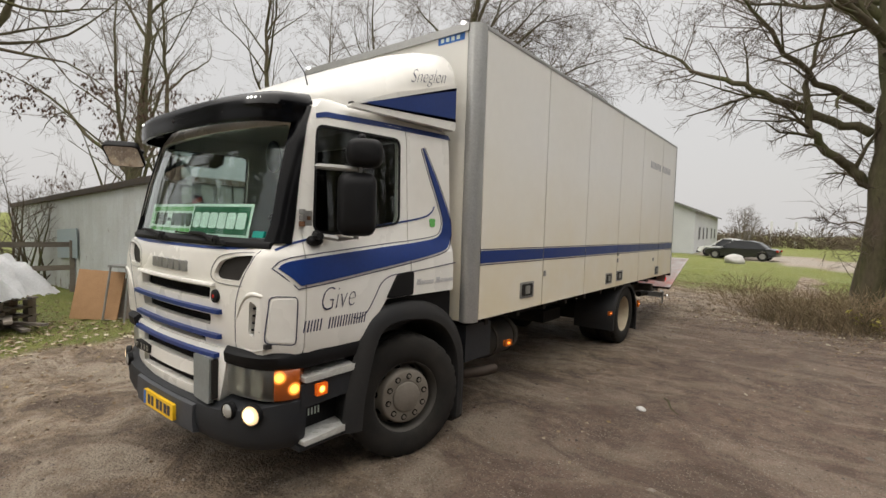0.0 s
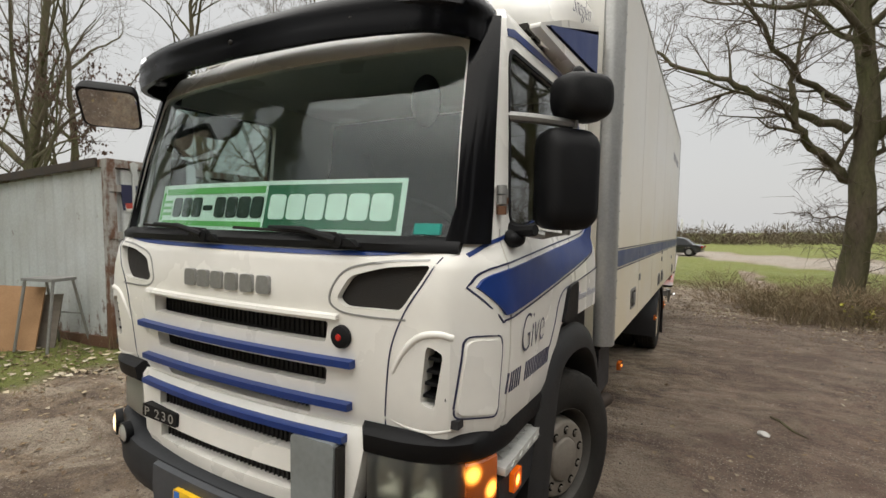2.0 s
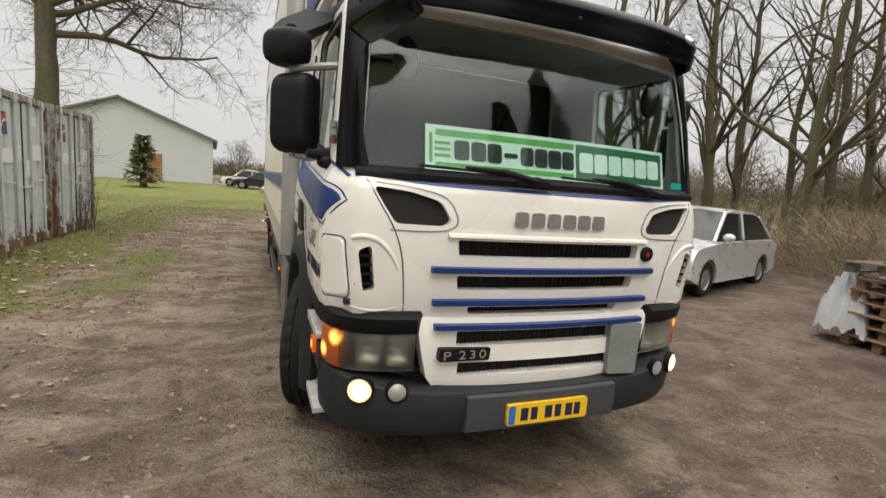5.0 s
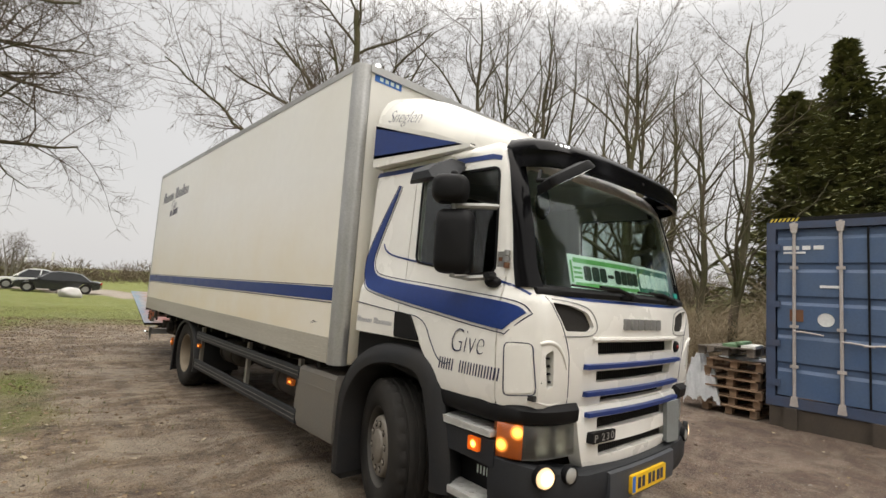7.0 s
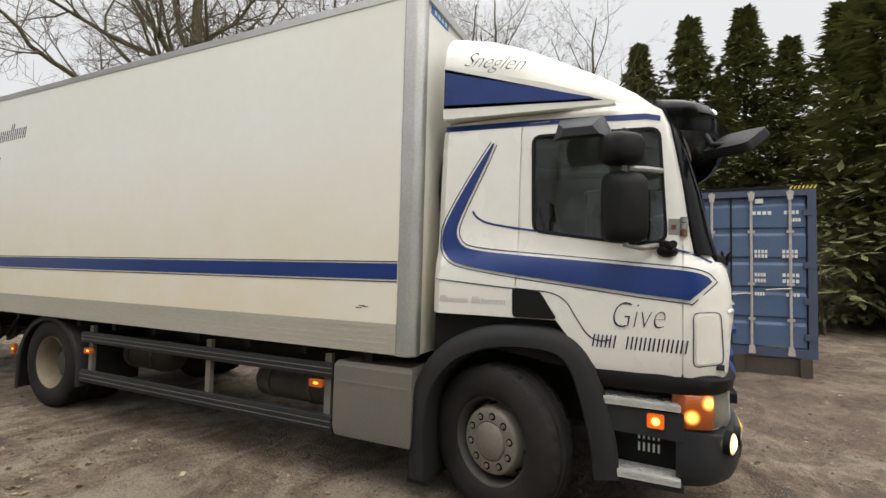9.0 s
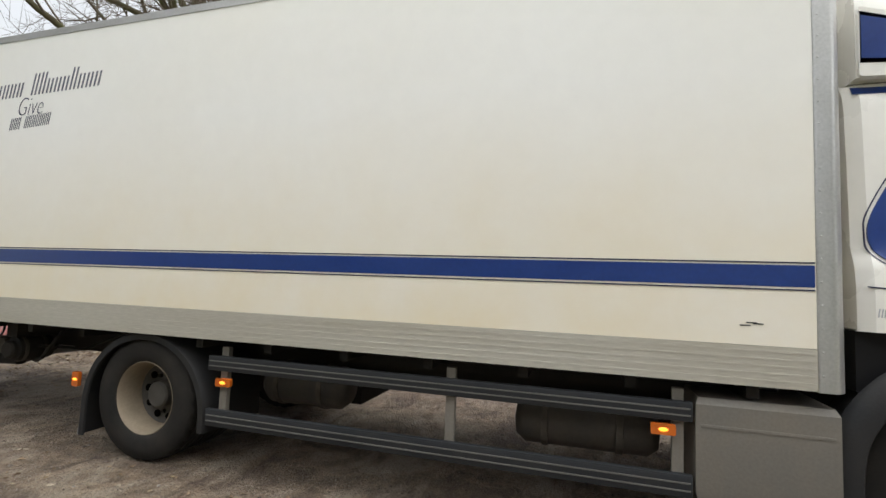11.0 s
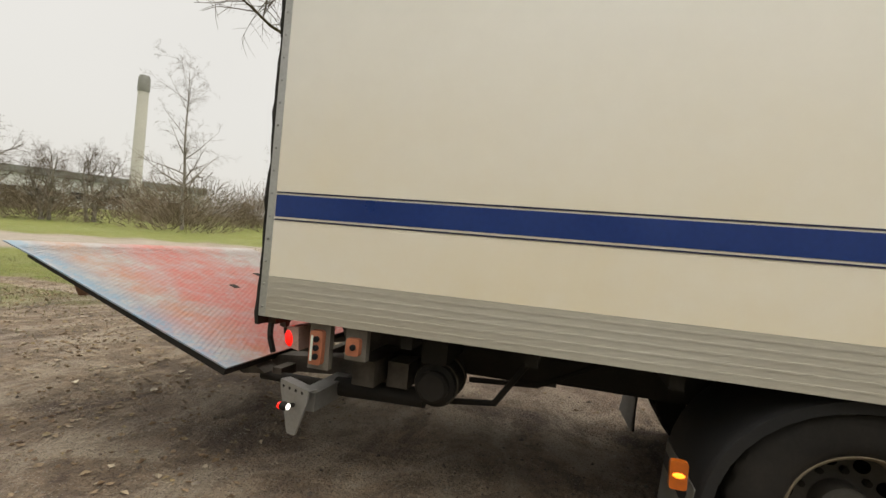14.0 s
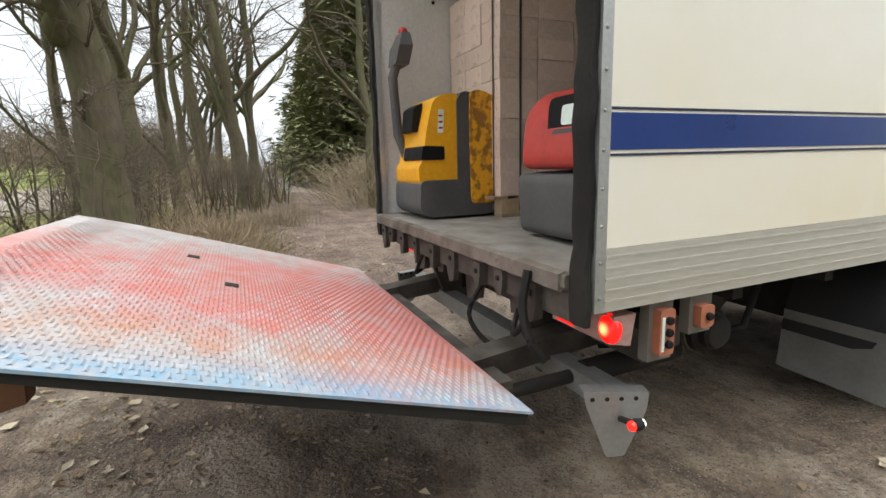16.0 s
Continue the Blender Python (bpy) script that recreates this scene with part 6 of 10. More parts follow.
loft(bm, [[lift_at(-LX + 0.012, 0.01, -0.009), lift_at(LX - 0.012, 0.01, -0.009), lift_at(LX - 0.012, 0.01, -0.055), lift_at(-LX + 0.012, 0.01, -0.055)], [lift_at(-LX + 0.012, LEN * 0.88, -0.009), lift_at(LX - 0.012, LEN * 0.88, -0.009), lift_at(LX - 0.012, LEN * 0.88, -0.035), lift_at(-LX + 0.012, LEN * 0.88, -0.035)]])
part("platform_frame", bm, STEEL, platform, "dark steel frame under the platform")
verts, faces = [], []
for i in range(104):
    k0 = 0.03 + i * (LEN - 0.12) / 104
    for j in range(36):
        x0 = -LX + 0.02 + (j + 0.5 * (i % 2)) * (2 * LX - 0.04) / 36.5
        a = len(verts)
        verts += [lift_at(x0, k0, 0.0005), lift_at(x0 + 0.036, k0 + 0.003, 0.0005), lift_at(x0 + 0.034, k0 + 0.009, 0.0035), lift_at(x0 + 0.002, k0 + 0.007, 0.0035), lift_at(x0, k0 + 0.014, 0.0005), lift_at(x0 + 0.036, k0 + 0.014, 0.0005)]
        faces += [(a, a + 1, a + 2, a + 3), (a + 3, a + 2, a + 5, a + 4)]
me = bpy.data.meshes.new("anti_slip_pattern")
me.from_pydata(verts, [], faces)
ridges = part("anti_slip_pattern", me, PAINT, platform)
tagged(ridges, kind="stuff")
for k, x in ((0.95, -0.1), (1.15, 0.45)):
    bm = bmesh.new()
    box(bm, -0.03, 0.03, -0.03, 0.03, 0, 0.006, Matrix.Translation(lift_at(x, k, 0)) @ Matrix.Rotation(math.atan2(slope.z, slope.y), 4, "X"))
    part("lift_stud", bm, STEEL, platform)
bm = bmesh.new()
prism(bm, [(11.04, 1.08), (11.20, 1.12), (11.19, 0.99), (11.12, 0.90), (11.05, 0.915)], "x", -0.95, -0.88)
part("roller_bracket", bm, RUST, platform, "rusty roller bracket under the platform", bevel=0.01)
for x0, x1 in ((-0.95, -0.80), (0.80, 0.95), (-0.32, -0.18), (0.18, 0.32)):
    bm = bmesh.new()
    prism(bm, [(9.60, 0.60), (9.75, 0.58), (11.0, 1.0), (11.0, 1.03), (9.70, 0.66)], "x", x0, x1)
    part("platform_stiffener", bm, LIFTSTEEL, platform)
for s in (-1, 1):
    bm = bmesh.new()
    loft(bm, [[(s * x, 8.55 + dy, 0.66 + dz) for x, dy, dz in ((0.60, 0, 0), (0.74, 0, 0), (0.74, 0, 0.12), (0.60, 0, 0.12))], [(s * x, 9.70, 0.56 + dz) for x, dz in ((0.60, 0), (0.74, 0), (0.74, 0.10), (0.60, 0.10))]])
    part("lift_arm", bm, LIFTSTEEL, truck, "grimy lift arm", bevel=0.008)
    bm = bmesh.new()
    tube(bm, [(s * 0.88, 8.6, 0.60), (s * 0.88, 9.15, 0.58)], 0.055, 14)
    tube(bm, [(s * 0.88, 9.12, 0.58), (s * 0.88, 9.66, 0.57)], 0.03, 12)
    cylinder = part("lift_cylinder", bm, STEEL, truck, "hydraulic lift cylinder")
    bm = bmesh.new()
    tube(bm, [(s * 0.88, 9.15, 0.58), (s * 0.88, 9.30, 0.577)], 0.024, 12)
    part("piston_rod", bm, BRIGHTSTEEL, cylinder)
    bm = bmesh.new()
    prism(bm, [(8.95, 0.52), (9.15, 0.45), (9.35, 0.98), (8.85, 0.98)], "x", s * 0.52, s * 0.56)
    part("lift_hanger", bm, LIFTSTEEL, truck)
beam("lift_tube", -1.05, 1.05, 8.85, 8.98, 0.66, 0.80, LIFTSTEEL, "", 0.03)
beam("underrun_bar", -1.18, 1.18, 9.12, 9.22, 0.52, 0.62, GALV, "dirty galvanised underrun bar", 0.01)
for s in (-1, 1):
    bm = bmesh.new()
    bracket_at = Matrix.Translation((s * 1.185, 9.245, 0)) @ Matrix.Rotation(radians(-68 * s), 4, "Z") @ Matrix.Diagonal((s, 1, 1, 1))
    prism(bm, rounded([(-0.125, 0.655), (0.125, 0.645), (0.118, 0.575), (0.04, 0.385), (-0.03, 0.38), (-0.115, 0.60)], 0.012, 2), "y", -0.005, 0.005)
    bm.transform(bracket_at)
    br = part("lamp_bracket", bm, GALV, truck, "bent galvanised lamp bracket", bevel=0.002)
    bm = bmesh.new()
    prism(bm, [(-0.125, 0.648), (0.125, 0.638), (0.125, 0.644), (-0.125, 0.654)], "y", -0.06, 0.0)
    bm.transform(bracket_at)
    part("bracket_flange", bm, GALV, br)
    for k in range(4):
        bm = bmesh.new()
        tube(bm, [(-0.09 + k * 0.055, -0.0065, 0.622), (-0.09 + k * 0.055, 0.0065, 0.622)], 0.009, 8)
        bm.transform(bracket_at)
        part("bolt_hole", bm, STEEL, br)
    bm = bmesh.new()
    lathe(bm, [(0.0, -0.022), (0.018, -0.02), (0.024, 0.0), (0.02, 0.02), (0.0, 0.024)], (s * 1.285, 9.235, 0.565), "y", 14)
    tube(bm, [(s * 1.20, 9.235, 0.545), (s * 1.275, 9.235, 0.562)], 0.012, 8)
    ml = part("outline_lamp", bm, RUBBER, truck, "small red outline marker lamp on a rubber arm")
    bm = bmesh.new()
    lathe(bm, [(0.019, 0.0), (0.016, 0.012), (0.0, 0.016)], (s * 1.285, 9.256, 0.565), "y", 14)
    part("bulb", bm, REDHOT, ml)
    bm = bmesh.new()
    lathe(bm, [(0.017, 0.0), (0.014, 0.010), (0.0, 0.013)], (s * 1.285, 9.217, 0.565), "y", 14, -1)
    part("bulb", bm, WHITEGLOW, ml)
    # rear lamp cluster
    LAMPCLEAR = material("clear_rear_lens", (0.50, 0.34, 0.30), 0.3, second=(0.36, 0.22, 0.19), scale=12, bump=0.03) if s < 0 else LAMPCLEAR
    bm = bmesh.new()
    loft(bm, [[(s * x, 9.22, z) for x, z in ((0.86, 0.85), (1.22, 0.84), (1.24, 0.97), (0.86, 0.95))], [(s * x, 9.30, z) for x, z in ((0.86, 0.85), (1.20, 0.85), (1.22, 0.96), (0.86, 0.95))]])
    rl = part("rear_lamp", bm, LAMPCLEAR, truck, "lit red rear lamp cluster", bevel=0.008)
    bm = bmesh.new()
    bmesh.ops.create_uvsphere(bm, u_segments=14, v_segments=10, radius=0.052, matrix=pose(s * 1.185, 9.285, 0.905) @ Matrix.Diagonal((0.95, 0.7, 1.12, 1)))
    part("lit_lens", bm, REDLENS, rl, "glowing red lens")
    bm = bmesh.new()
    box(bm, *sorted((s * 0.90, s * 1.0)), 9.298, 9.306, 0.86, 0.95)
    part("bulb", bm, REDGLOW, rl)
CTRL = material("control_box_orange", (0.42, 0.14, 0.07), 0.6, second=(0.25, 0.11, 0.07), bump=0.1)
for y, z, w, h, n_btn in ((9.095, 0.885, 0.036, 0.088, 3), (8.89, 0.915, 0.036, 0.044, 1)):
    beam("control_bracket", -1.235, -1.19, y - w - 0.025, y + w + 0.02, z - h - 0.03, 1.0, LOCKER)
    bm = bmesh.new()
    prism(bm, rounded([(y - w, z - h), (y + w, z - h), (y + w, z + h), (y - w, z + h)], 0.015, 2), "x", -1.27, -1.235)
    cb = part("lift_control", bm, CTRL, truck, "faded orange lift control box with black buttons", bevel=0.004)
    for k in range(n_btn):
        bm = bmesh.new()
        zz = z + (0.0 if n_btn == 1 else 0.045 - k * 0.045)
        lathe(bm, [(0.016, 0.0), (0.016, 0.01), (0.013, 0.014), (0.0, 0.014)], (-1.27, y - 0.005, zz), "x", 14, -1)
        part("button", bm, BLACK, cb)
    if n_btn == 3:
        bm = bmesh.new()
        box(bm, -1.273, -1.268, y + 0.016, y + 0.028, z - 0.07, z + 0.06)
        part("button_label", bm, SIGNWHITE, cb)
# brackets, hoses and a worn lip under the rear sill
for x, w, h in ((-0.72, 0.05, 0.16), (-0.30, 0.09, 0.20), (0.12, 0.06, 0.14), (0.46, 0.10, 0.19), (0.86, 0.05, 0.15)):
    bm = bmesh.new()
    prism(bm, [(x - w, 1.0), (x + w, 1.0), (x + w * 0.7, 1.0 - h), (x - w * 0.55, 1.0 - h * 0.9)], "y", 9.36, 9.40)
    part("sill_bracket", bm, LIFTSTEEL, truck, "bent muddy steel bracket", bevel=0.004)
bm = bmesh.new()
rings = []
for k, x in enumerate(np.linspace(-1.16, 1.16, 60)):
    d = 0.006 * noise.noise((k * 0.31, 2.0, 0.0)) + 0.004 * noise.noise((k * 1.3, 5.0, 0.0))
    rings.append([(x, 9.482, 1.06 + d), (x, 9.50 + 0.4 * d, 1.07 + d), (x, 9.50 + 0.5 * d, 1.128 + 0.3 * d), (x, 9.47, 1.136 + 0.2 * d)])
loft(bm, rings)
part("sill_lip", bm, SILL, truck, "torn and rusty edge of the rear sill")
for pts in (((-0.95, 9.44, 1.0), (-0.92, 9.50, 0.86), (-0.80, 9.46, 0.80), (-0.70, 9.35, 0.92)), ((-0.55, 9.44, 1.0), (-0.50, 9.52, 0.80), (-0.60, 9.45, 0.66), (-0.66, 9.30, 0.62)), ((0.3, 9.42, 1.0), (0.36, 9.47, 0.84), (0.5, 9.40, 0.80), (0.56, 9.2, 0.9))):
    bm = bmesh.new()
    tube(bm, curve(*pts, k=5), 0.012, 6)
    part("hose", bm, RUBBER, truck)
beam("lift_cross_tube", -0.9, 0.9, 9.52, 9.58, 0.57, 0.63, LIFTSTEEL, "", 0.015)
# worn edge strap hanging by the rear post
bm = bmesh.new()
tube(bm, curve((-0.99, 9.51, 1.11), (-1.0, 9.54, 0.98), (-1.03, 9.53, 0.86), (-1.06, 9.48, 0.77), k=5), 0.018, 6)
part("strap", bm, RUBBER, truck)

# ---- load ----
YELLOW = material("jack_yellow_paint", (0.80, 0.40, 0.012), 0.4, second=(0.68, 0.31, 0.02), scale=5, fine=30, bump=0.03, amount=0.4)
RUSTYELLOW = material("jack_rusty_yellow_paint", (0.76, 0.37, 0.015), 0.45, second=(0.13, 0.055, 0.025), scale=17, fine=45, bump=0.1, amount=0.75, spread=0.03)
REDPAINT = material("jack_red_paint", (0.45, 0.045, 0.035), 0.4, second=(0.3, 0.04, 0.03), scale=6, bump=0.05)
JACKGREY = material("jack_grey", (0.06, 0.06, 0.062), 0.6, second=(0.12, 0.115, 0.105), scale=6, bump=0.15)
jack = thing("pallet_truck", "yellow electric pallet truck with a black base and rust stains", "pallet truck", pose(0.72, 9.12, 1.13), "pallet trucks in the cargo box")
def jack_part(name, poly, axis, a, b, mat, label="", bevel=0.03, parent=None):
    bm = bmesh.new()
    prism(bm, poly, axis, a, b)
    return part(name, bm, mat, parent or jack, label, bevel)
jack_part("base", rounded([(-0.34, 0.02), (0.19, 0.02), (0.245, 0.08), (0.235, 0.27), (-0.34, 0.27)], 0.05), "x", -0.19, 0.35, JACKGREY, "scuffed grey base")
jack_part("motor_cover", rounded([(-0.06, 0.24), (0.235, 0.24), (0.24, 0.36), (0.205, 0.40), (0.175, 0.60), (0.125, 0.79), (0.06, 0.835), (-0.06, 0.845)], 0.035), "x", -0.165, 0.33, YELLOW, "yellow motor cover", 0.02)
jack_part("battery_case", rounded([(-0.37, 0.10), (-0.135, 0.10), (-0.135, 0.85), (-0.20, 0.87), (-0.35, 0.82)], 0.04), "x", -0.20, 0.34, RUSTYELLOW, "yellow battery case with rust stains", 0.015)
jack_part("cover_gap", rounded([(-0.15, 0.12), (-0.045, 0.12), (-0.045, 0.80), (-0.085, 0.855), (-0.15, 0.855)], 0.02), "x", -0.180, 0.32, JACKGREY, "", 0.01)
jack_part("grip_recess", rounded([(0.05, 0.405), (0.222, 0.405), (0.205, 0.50), (0.05, 0.495)], 0.015), "x", -0.172, 0.20, BLACK, "", 0.006)
jack_part("warning_label", [(0.055, 0.585), (0.095, 0.585), (0.085, 0.735), (0.045, 0.735)], "x", -0.1685, -0.164, SIGNWHITE, "", 0)
jack_part("control_pod", rounded([(0.16, 0.60), (0.22, 0.60), (0.20, 0.76), (0.13, 0.80)], 0.02), "x", 0.0, 0.22, BLACK, "", 0.01)
for z in (0.61, 0.65, 0.69):
    jack_part("label_mark", [(0.058, z), (0.088, z), (0.086, z + 0.012), (0.056, z + 0.012)], "x", -0.1695, -0.168, RED, "", 0)
bm = bmesh.new()
tube(bm, [(0.26, 0.12, 0.28), (0.30, 0.22, 0.6), (0.28, 0.25, 1.0), (0.24, 0.22, 1.12)], 0.035, 10)
part("tiller", bm, JACKGREY, jack)
bm = bmesh.new()
loft(bm, [[(0.16, 0.16, 1.08), (0.34, 0.16, 1.08), (0.34, 0.26, 1.08), (0.16, 0.26, 1.08)], [(0.12, 0.14, 1.20), (0.36, 0.14, 1.20), (0.36, 0.24, 1.20), (0.12, 0.24, 1.20)], [(0.18, 0.14, 1.30), (0.30, 0.14, 1.30), (0.30, 0.2, 1.30), (0.18, 0.2, 1.30)]])
head = part("tiller_head", bm, JACKGREY, jack, bevel=0.02)
bm = bmesh.new()
bmesh.ops.create_uvsphere(bm, u_segments=10, v_segments=8, radius=0.035, matrix=pose(0.24, 0.17, 1.31))
part("stop_button", bm, RED, head)
for x in (-0.2, 0.2):
    bm = bmesh.new()
    box(bm, x - 0.08, x + 0.08, -1.3, -0.3, 0.04, 0.09)
    part("fork", bm, JACKGREY, jack, bevel=0.01)
jack2 = thing("pallet_truck", "red electric pallet truck with a grey base", "pallet truck", pose(-0.70, 8.98, 1.13), "pallet trucks in the cargo box")
def red_part(name, poly, axis, a, b, mat, bevel=0.03):
    bm = bmesh.new()
    prism(bm, poly, axis, a, b)
    return part(name, bm, mat, jack2, "", bevel)
red_part("base", rounded([(-0.40, 0.02), (0.16, 0.02), (0.18, 0.32), (-0.40, 0.34)], 0.05), "x", -0.34, 0.34, JACKGREY)
red_part("motor_cover", rounded([(-0.40, 0.34), (0.17, 0.34), (0.14, 0.62), (0.02, 0.72), (-0.40, 0.74)], 0.07), "x", -0.32, 0.32, REDPAINT)
red_part("display_panel", rounded([(-0.27, 0.40), (0.14, 0.40), (0.12, 0.66), (-0.22, 0.66)], 0.05), "y", 0.10, 0.150, BLACK, 0.01)
red_part("display_screen", rounded([(-0.23, 0.43), (0.10, 0.43), (0.09, 0.52), (-0.22, 0.52)], 0.02), "y", 0.146, 0.153, JACKGREY, 0.002)
red_part("display_label", rounded([(-0.20, 0.535), (0.03, 0.535), (0.02, 0.62), (-0.17, 0.62)], 0.02), "y", 0.146, 0.153, SIGNWHITE, 0.002)
red_part("knob", rounded([(-0.16, 0.61), (-0.11, 0.61), (-0.11, 0.66), (-0.16, 0.66)], 0.02), "y", 0.15, 0.175, RED, 0.004)
bm = bmesh.new()
tube(bm, [(-0.2, 0.1, 0.3), (-0.22, 0.2, 0.8), (-0.2, 0.18, 1.0)], 0.03, 10)
part("tiller", bm, JACKGREY, jack2)
WOOD = material("pallet_wood", (0.36, 0.26, 0.16), 0.8, second=(0.22, 0.16, 0.10), scale=4, fine=40, bump=0.25, stretch=(1, 6, 6), random_tone=0.25)
CARTON = material("carton_board", (0.66, 0.53, 0.44), 0.28, second=(0.56, 0.44, 0.36), scale=4, fine=50, bump=0.1, random_tone=0.10, coat=0.5)


def pallet(name, m, label, mat=WOOD, boards=7, group=""):
    p = thing(name, label, "pallet", m, group)
    for k in range(boards):
        bm = bmesh.new()
        y = -0.6 + k * 1.2 / (boards - 1)
        box(bm, -0.4, 0.4, y - 0.055, y + 0.055, 0.122, 0.144)
        part("deck_board", bm, mat, p)
    for x in (-0.36, 0.0, 0.36):
        bm = bmesh.new()
        box(bm, x - 0.05, x + 0.05, -0.6, 0.6, 0.0, 0.022)
        part("runner", bm, mat, p)
        for y in (-0.53, 0.0, 0.53):
            bm = bmesh.new()
            box(bm, x - 0.05, x + 0.05, y - 0.07, y + 0.07, 0.022, 0.122)
            part("block", bm, mat, p)
    return p


pallet("pallet", pose(0.80, 8.22, 1.131), "pale wooden pallet under a stack of cartons")
CARTON_MESH = None
for iz in range(11):
    for ix in range(3):
        for iy in range(4):
            bm = bmesh.new()
            box(bm, -0.129, 0.129, -0.146, 0.146, 0, 0.130)
            if CARTON_MESH is None:
                CARTON_MESH = mesh_of(bm, "carton", 0.010)
                CARTON_MESH.materials.append(CARTON)
            else:
                bm.free()
            ob = tagged(part("carton", CARTON_MESH, CARTON, None), "plain brown cardboard carton stacked on a pallet", "carton", "cartons on the pallet")
            ob.matrix_basis = pose(0.80 - 0.262 + ix * 0.262 + random.uniform(-0.004, 0.004), 8.22 - 0.45 + iy * 0.3 + random.uniform(-0.004, 0.004), 1.131 + 0.1445 + iz * 0.1308)
# plastic straps round the carton stack
STRAPMAT = material("dark_plastic_strap", (0.05, 0.055, 0.05), 0.4, bump=0.05)
for lengthwise in (False, True):
    bm = bmesh.new()
    x0, x1, y0, y1, z0, z1 = 0.400, 1.20, 7.615, 8.826, 1.262, 2.722
    if lengthwise:
        for a, b in ((y0, y0 + 0.004), (y1 - 0.004, y1)):
            box(bm, 0.485, 0.499, a, b, z0, z1)
        box(bm, 0.485, 0.499, y0, y1, z1, z1 + 0.004)
    else:
        for a, b in ((x0, x0 + 0.004), (x1 - 0.004, x1)):
            box(bm, a, b, 8.655, 8.670, z0, z1)
        box(bm, x0, x1, 8.655, 8.670, z1 + 0.004, z1 + 0.008)
    whole("packing_strap", bm, STRAPMAT, "dark plastic strap drawn tight round the carton stack", "strap", "straps round the cartons")

# ---- ground ----
def step_(a, b, v):
    t = np.clip((v - a) / (b - a), 0, 1)
    return t * t * (3 - 2 * t)


def value_noise(x, y, scale, seed):
    """Smooth noise of 0 to 1 on arrays."""
    x, y = np.asarray(x, float) * scale + seed * 17.3, np.asarray(y, float) * scale + seed * 9.1
    xi, yi = np.floor(x), np.floor(y)
    h = lambda a, b: np.modf(np.abs(np.sin(a * 127.1 + b * 311.7 + seed) * 43758.5453))[0]
    u, v = x - xi, y - yi
    u, v = u * u * (3 - 2 * u), v * v * (3 - 2 * v)
    return (h(xi, yi) * (1 - u) + h(xi + 1, yi) * u) * (1 - v) + (h(xi, yi + 1) * (1 - u) + h(xi + 1, yi + 1) * u) * v


def ground_z(x, y):
    x, y = np.asarray(x, float), np.asarray(y, float)
    east = np.maximum(0, x - 3.5)
    rise = 0.045 * np.minimum(east, 120) * (0.35 + 0.65 * step_(4, 16, y)) * (1 - np.exp(-east / 3))
    near = 0.06 * (value_noise(x, y, 0.35, 3) - 0.5) + 0.035 * (value_noise(x, y, 1.5, 5) - 0.5) + 0.018 * (value_noise(x, y, 4.1, 7) - 0.5)
    under = np.exp(-((np.abs(x) / 2.0) ** 4 + ((y - 4.5) / 6.0) ** 4))
    return rise + near * (1 - 0.8 * under)


ROAD = [(-40, 70), (-18, 61), (-3, 52), (7, 36.5), (14.5, 22.5), (20, 14.4), (26, 9), (40, 7.2), (90, 5)]


def road_distance(x, y):
    best = np.full(np.shape(x), 1e9)
    for (ax, ay), (bx, by) in zip(ROAD, ROAD[1:]):
        dx, dy = bx - ax, by - ay
        t = np.clip(((x - ax) * dx + (y - ay) * dy) / (dx * dx + dy * dy), 0, 1)
        best = np.minimum(best, np.hypot(x - ax - t * dx, y - ay - t * dy))
    return best


def grass_mask(x, y):
    wob = 1.6 * (value_noise(x, y, 0.5, 11) - 0.5) + 0.8 * (value_noise(x, y, 2.1, 12) - 0.5)
    back = step_(12.6, 20.5, y + wob * 1.6) * step_(26.0, 18.0, x * 0.5 + 6)
    field = step_(24, 30, y + x * 0.35 + wob)
    left = np.maximum(step_(-3.3 - 0.7 * step_(5.0, 3.0, y), -4.3 - 0.7 * step_(5.0, 3.0, y), x + wob * 0.6) * step_(16, 11, y) * 0.85, 0.95 * np.exp(-(((x + 3.15 - 0.5 * (value_noise(x, y, 0.8, 14) - 0.5)) / 0.65) ** 2 + ((y - 6.0) / 2.8) ** 2)) * (0.45 + 0.8 * value_noise(x, y, 0.9, 13)))
    west = step_(-4.4, -5.6, x + wob * 0.6 - 0.15 * np.maximum(0, y - 2)) * 0.8
    far = step_(40, 60, np.hypot(x, y))
    m = np.maximum.reduce([back * (x < 3.2), field, left, west, far, step_(3.0, 4.2, x + wob) * step_(11.3, 13.2, y + wob)])
    m = m * step_(3.2, 4.5, road_distance(x, y) + wob * 0.5)
    return np.clip(m, 0, 1)


def spaced(lo, hi, fine0, fine1, d):
    mid_ = list(np.arange(fine0, fine1 + d / 2, d))
    left, right, k = [], [], d
    v = fine0
    while v > lo:
        k *= 1.22
        v -= k
        left.append(v)
    v, k = fine1, d
    while v < hi:
        k *= 1.22
        v += k
        right.append(v)
    return np.array(left[::-1] + mid_ + right)


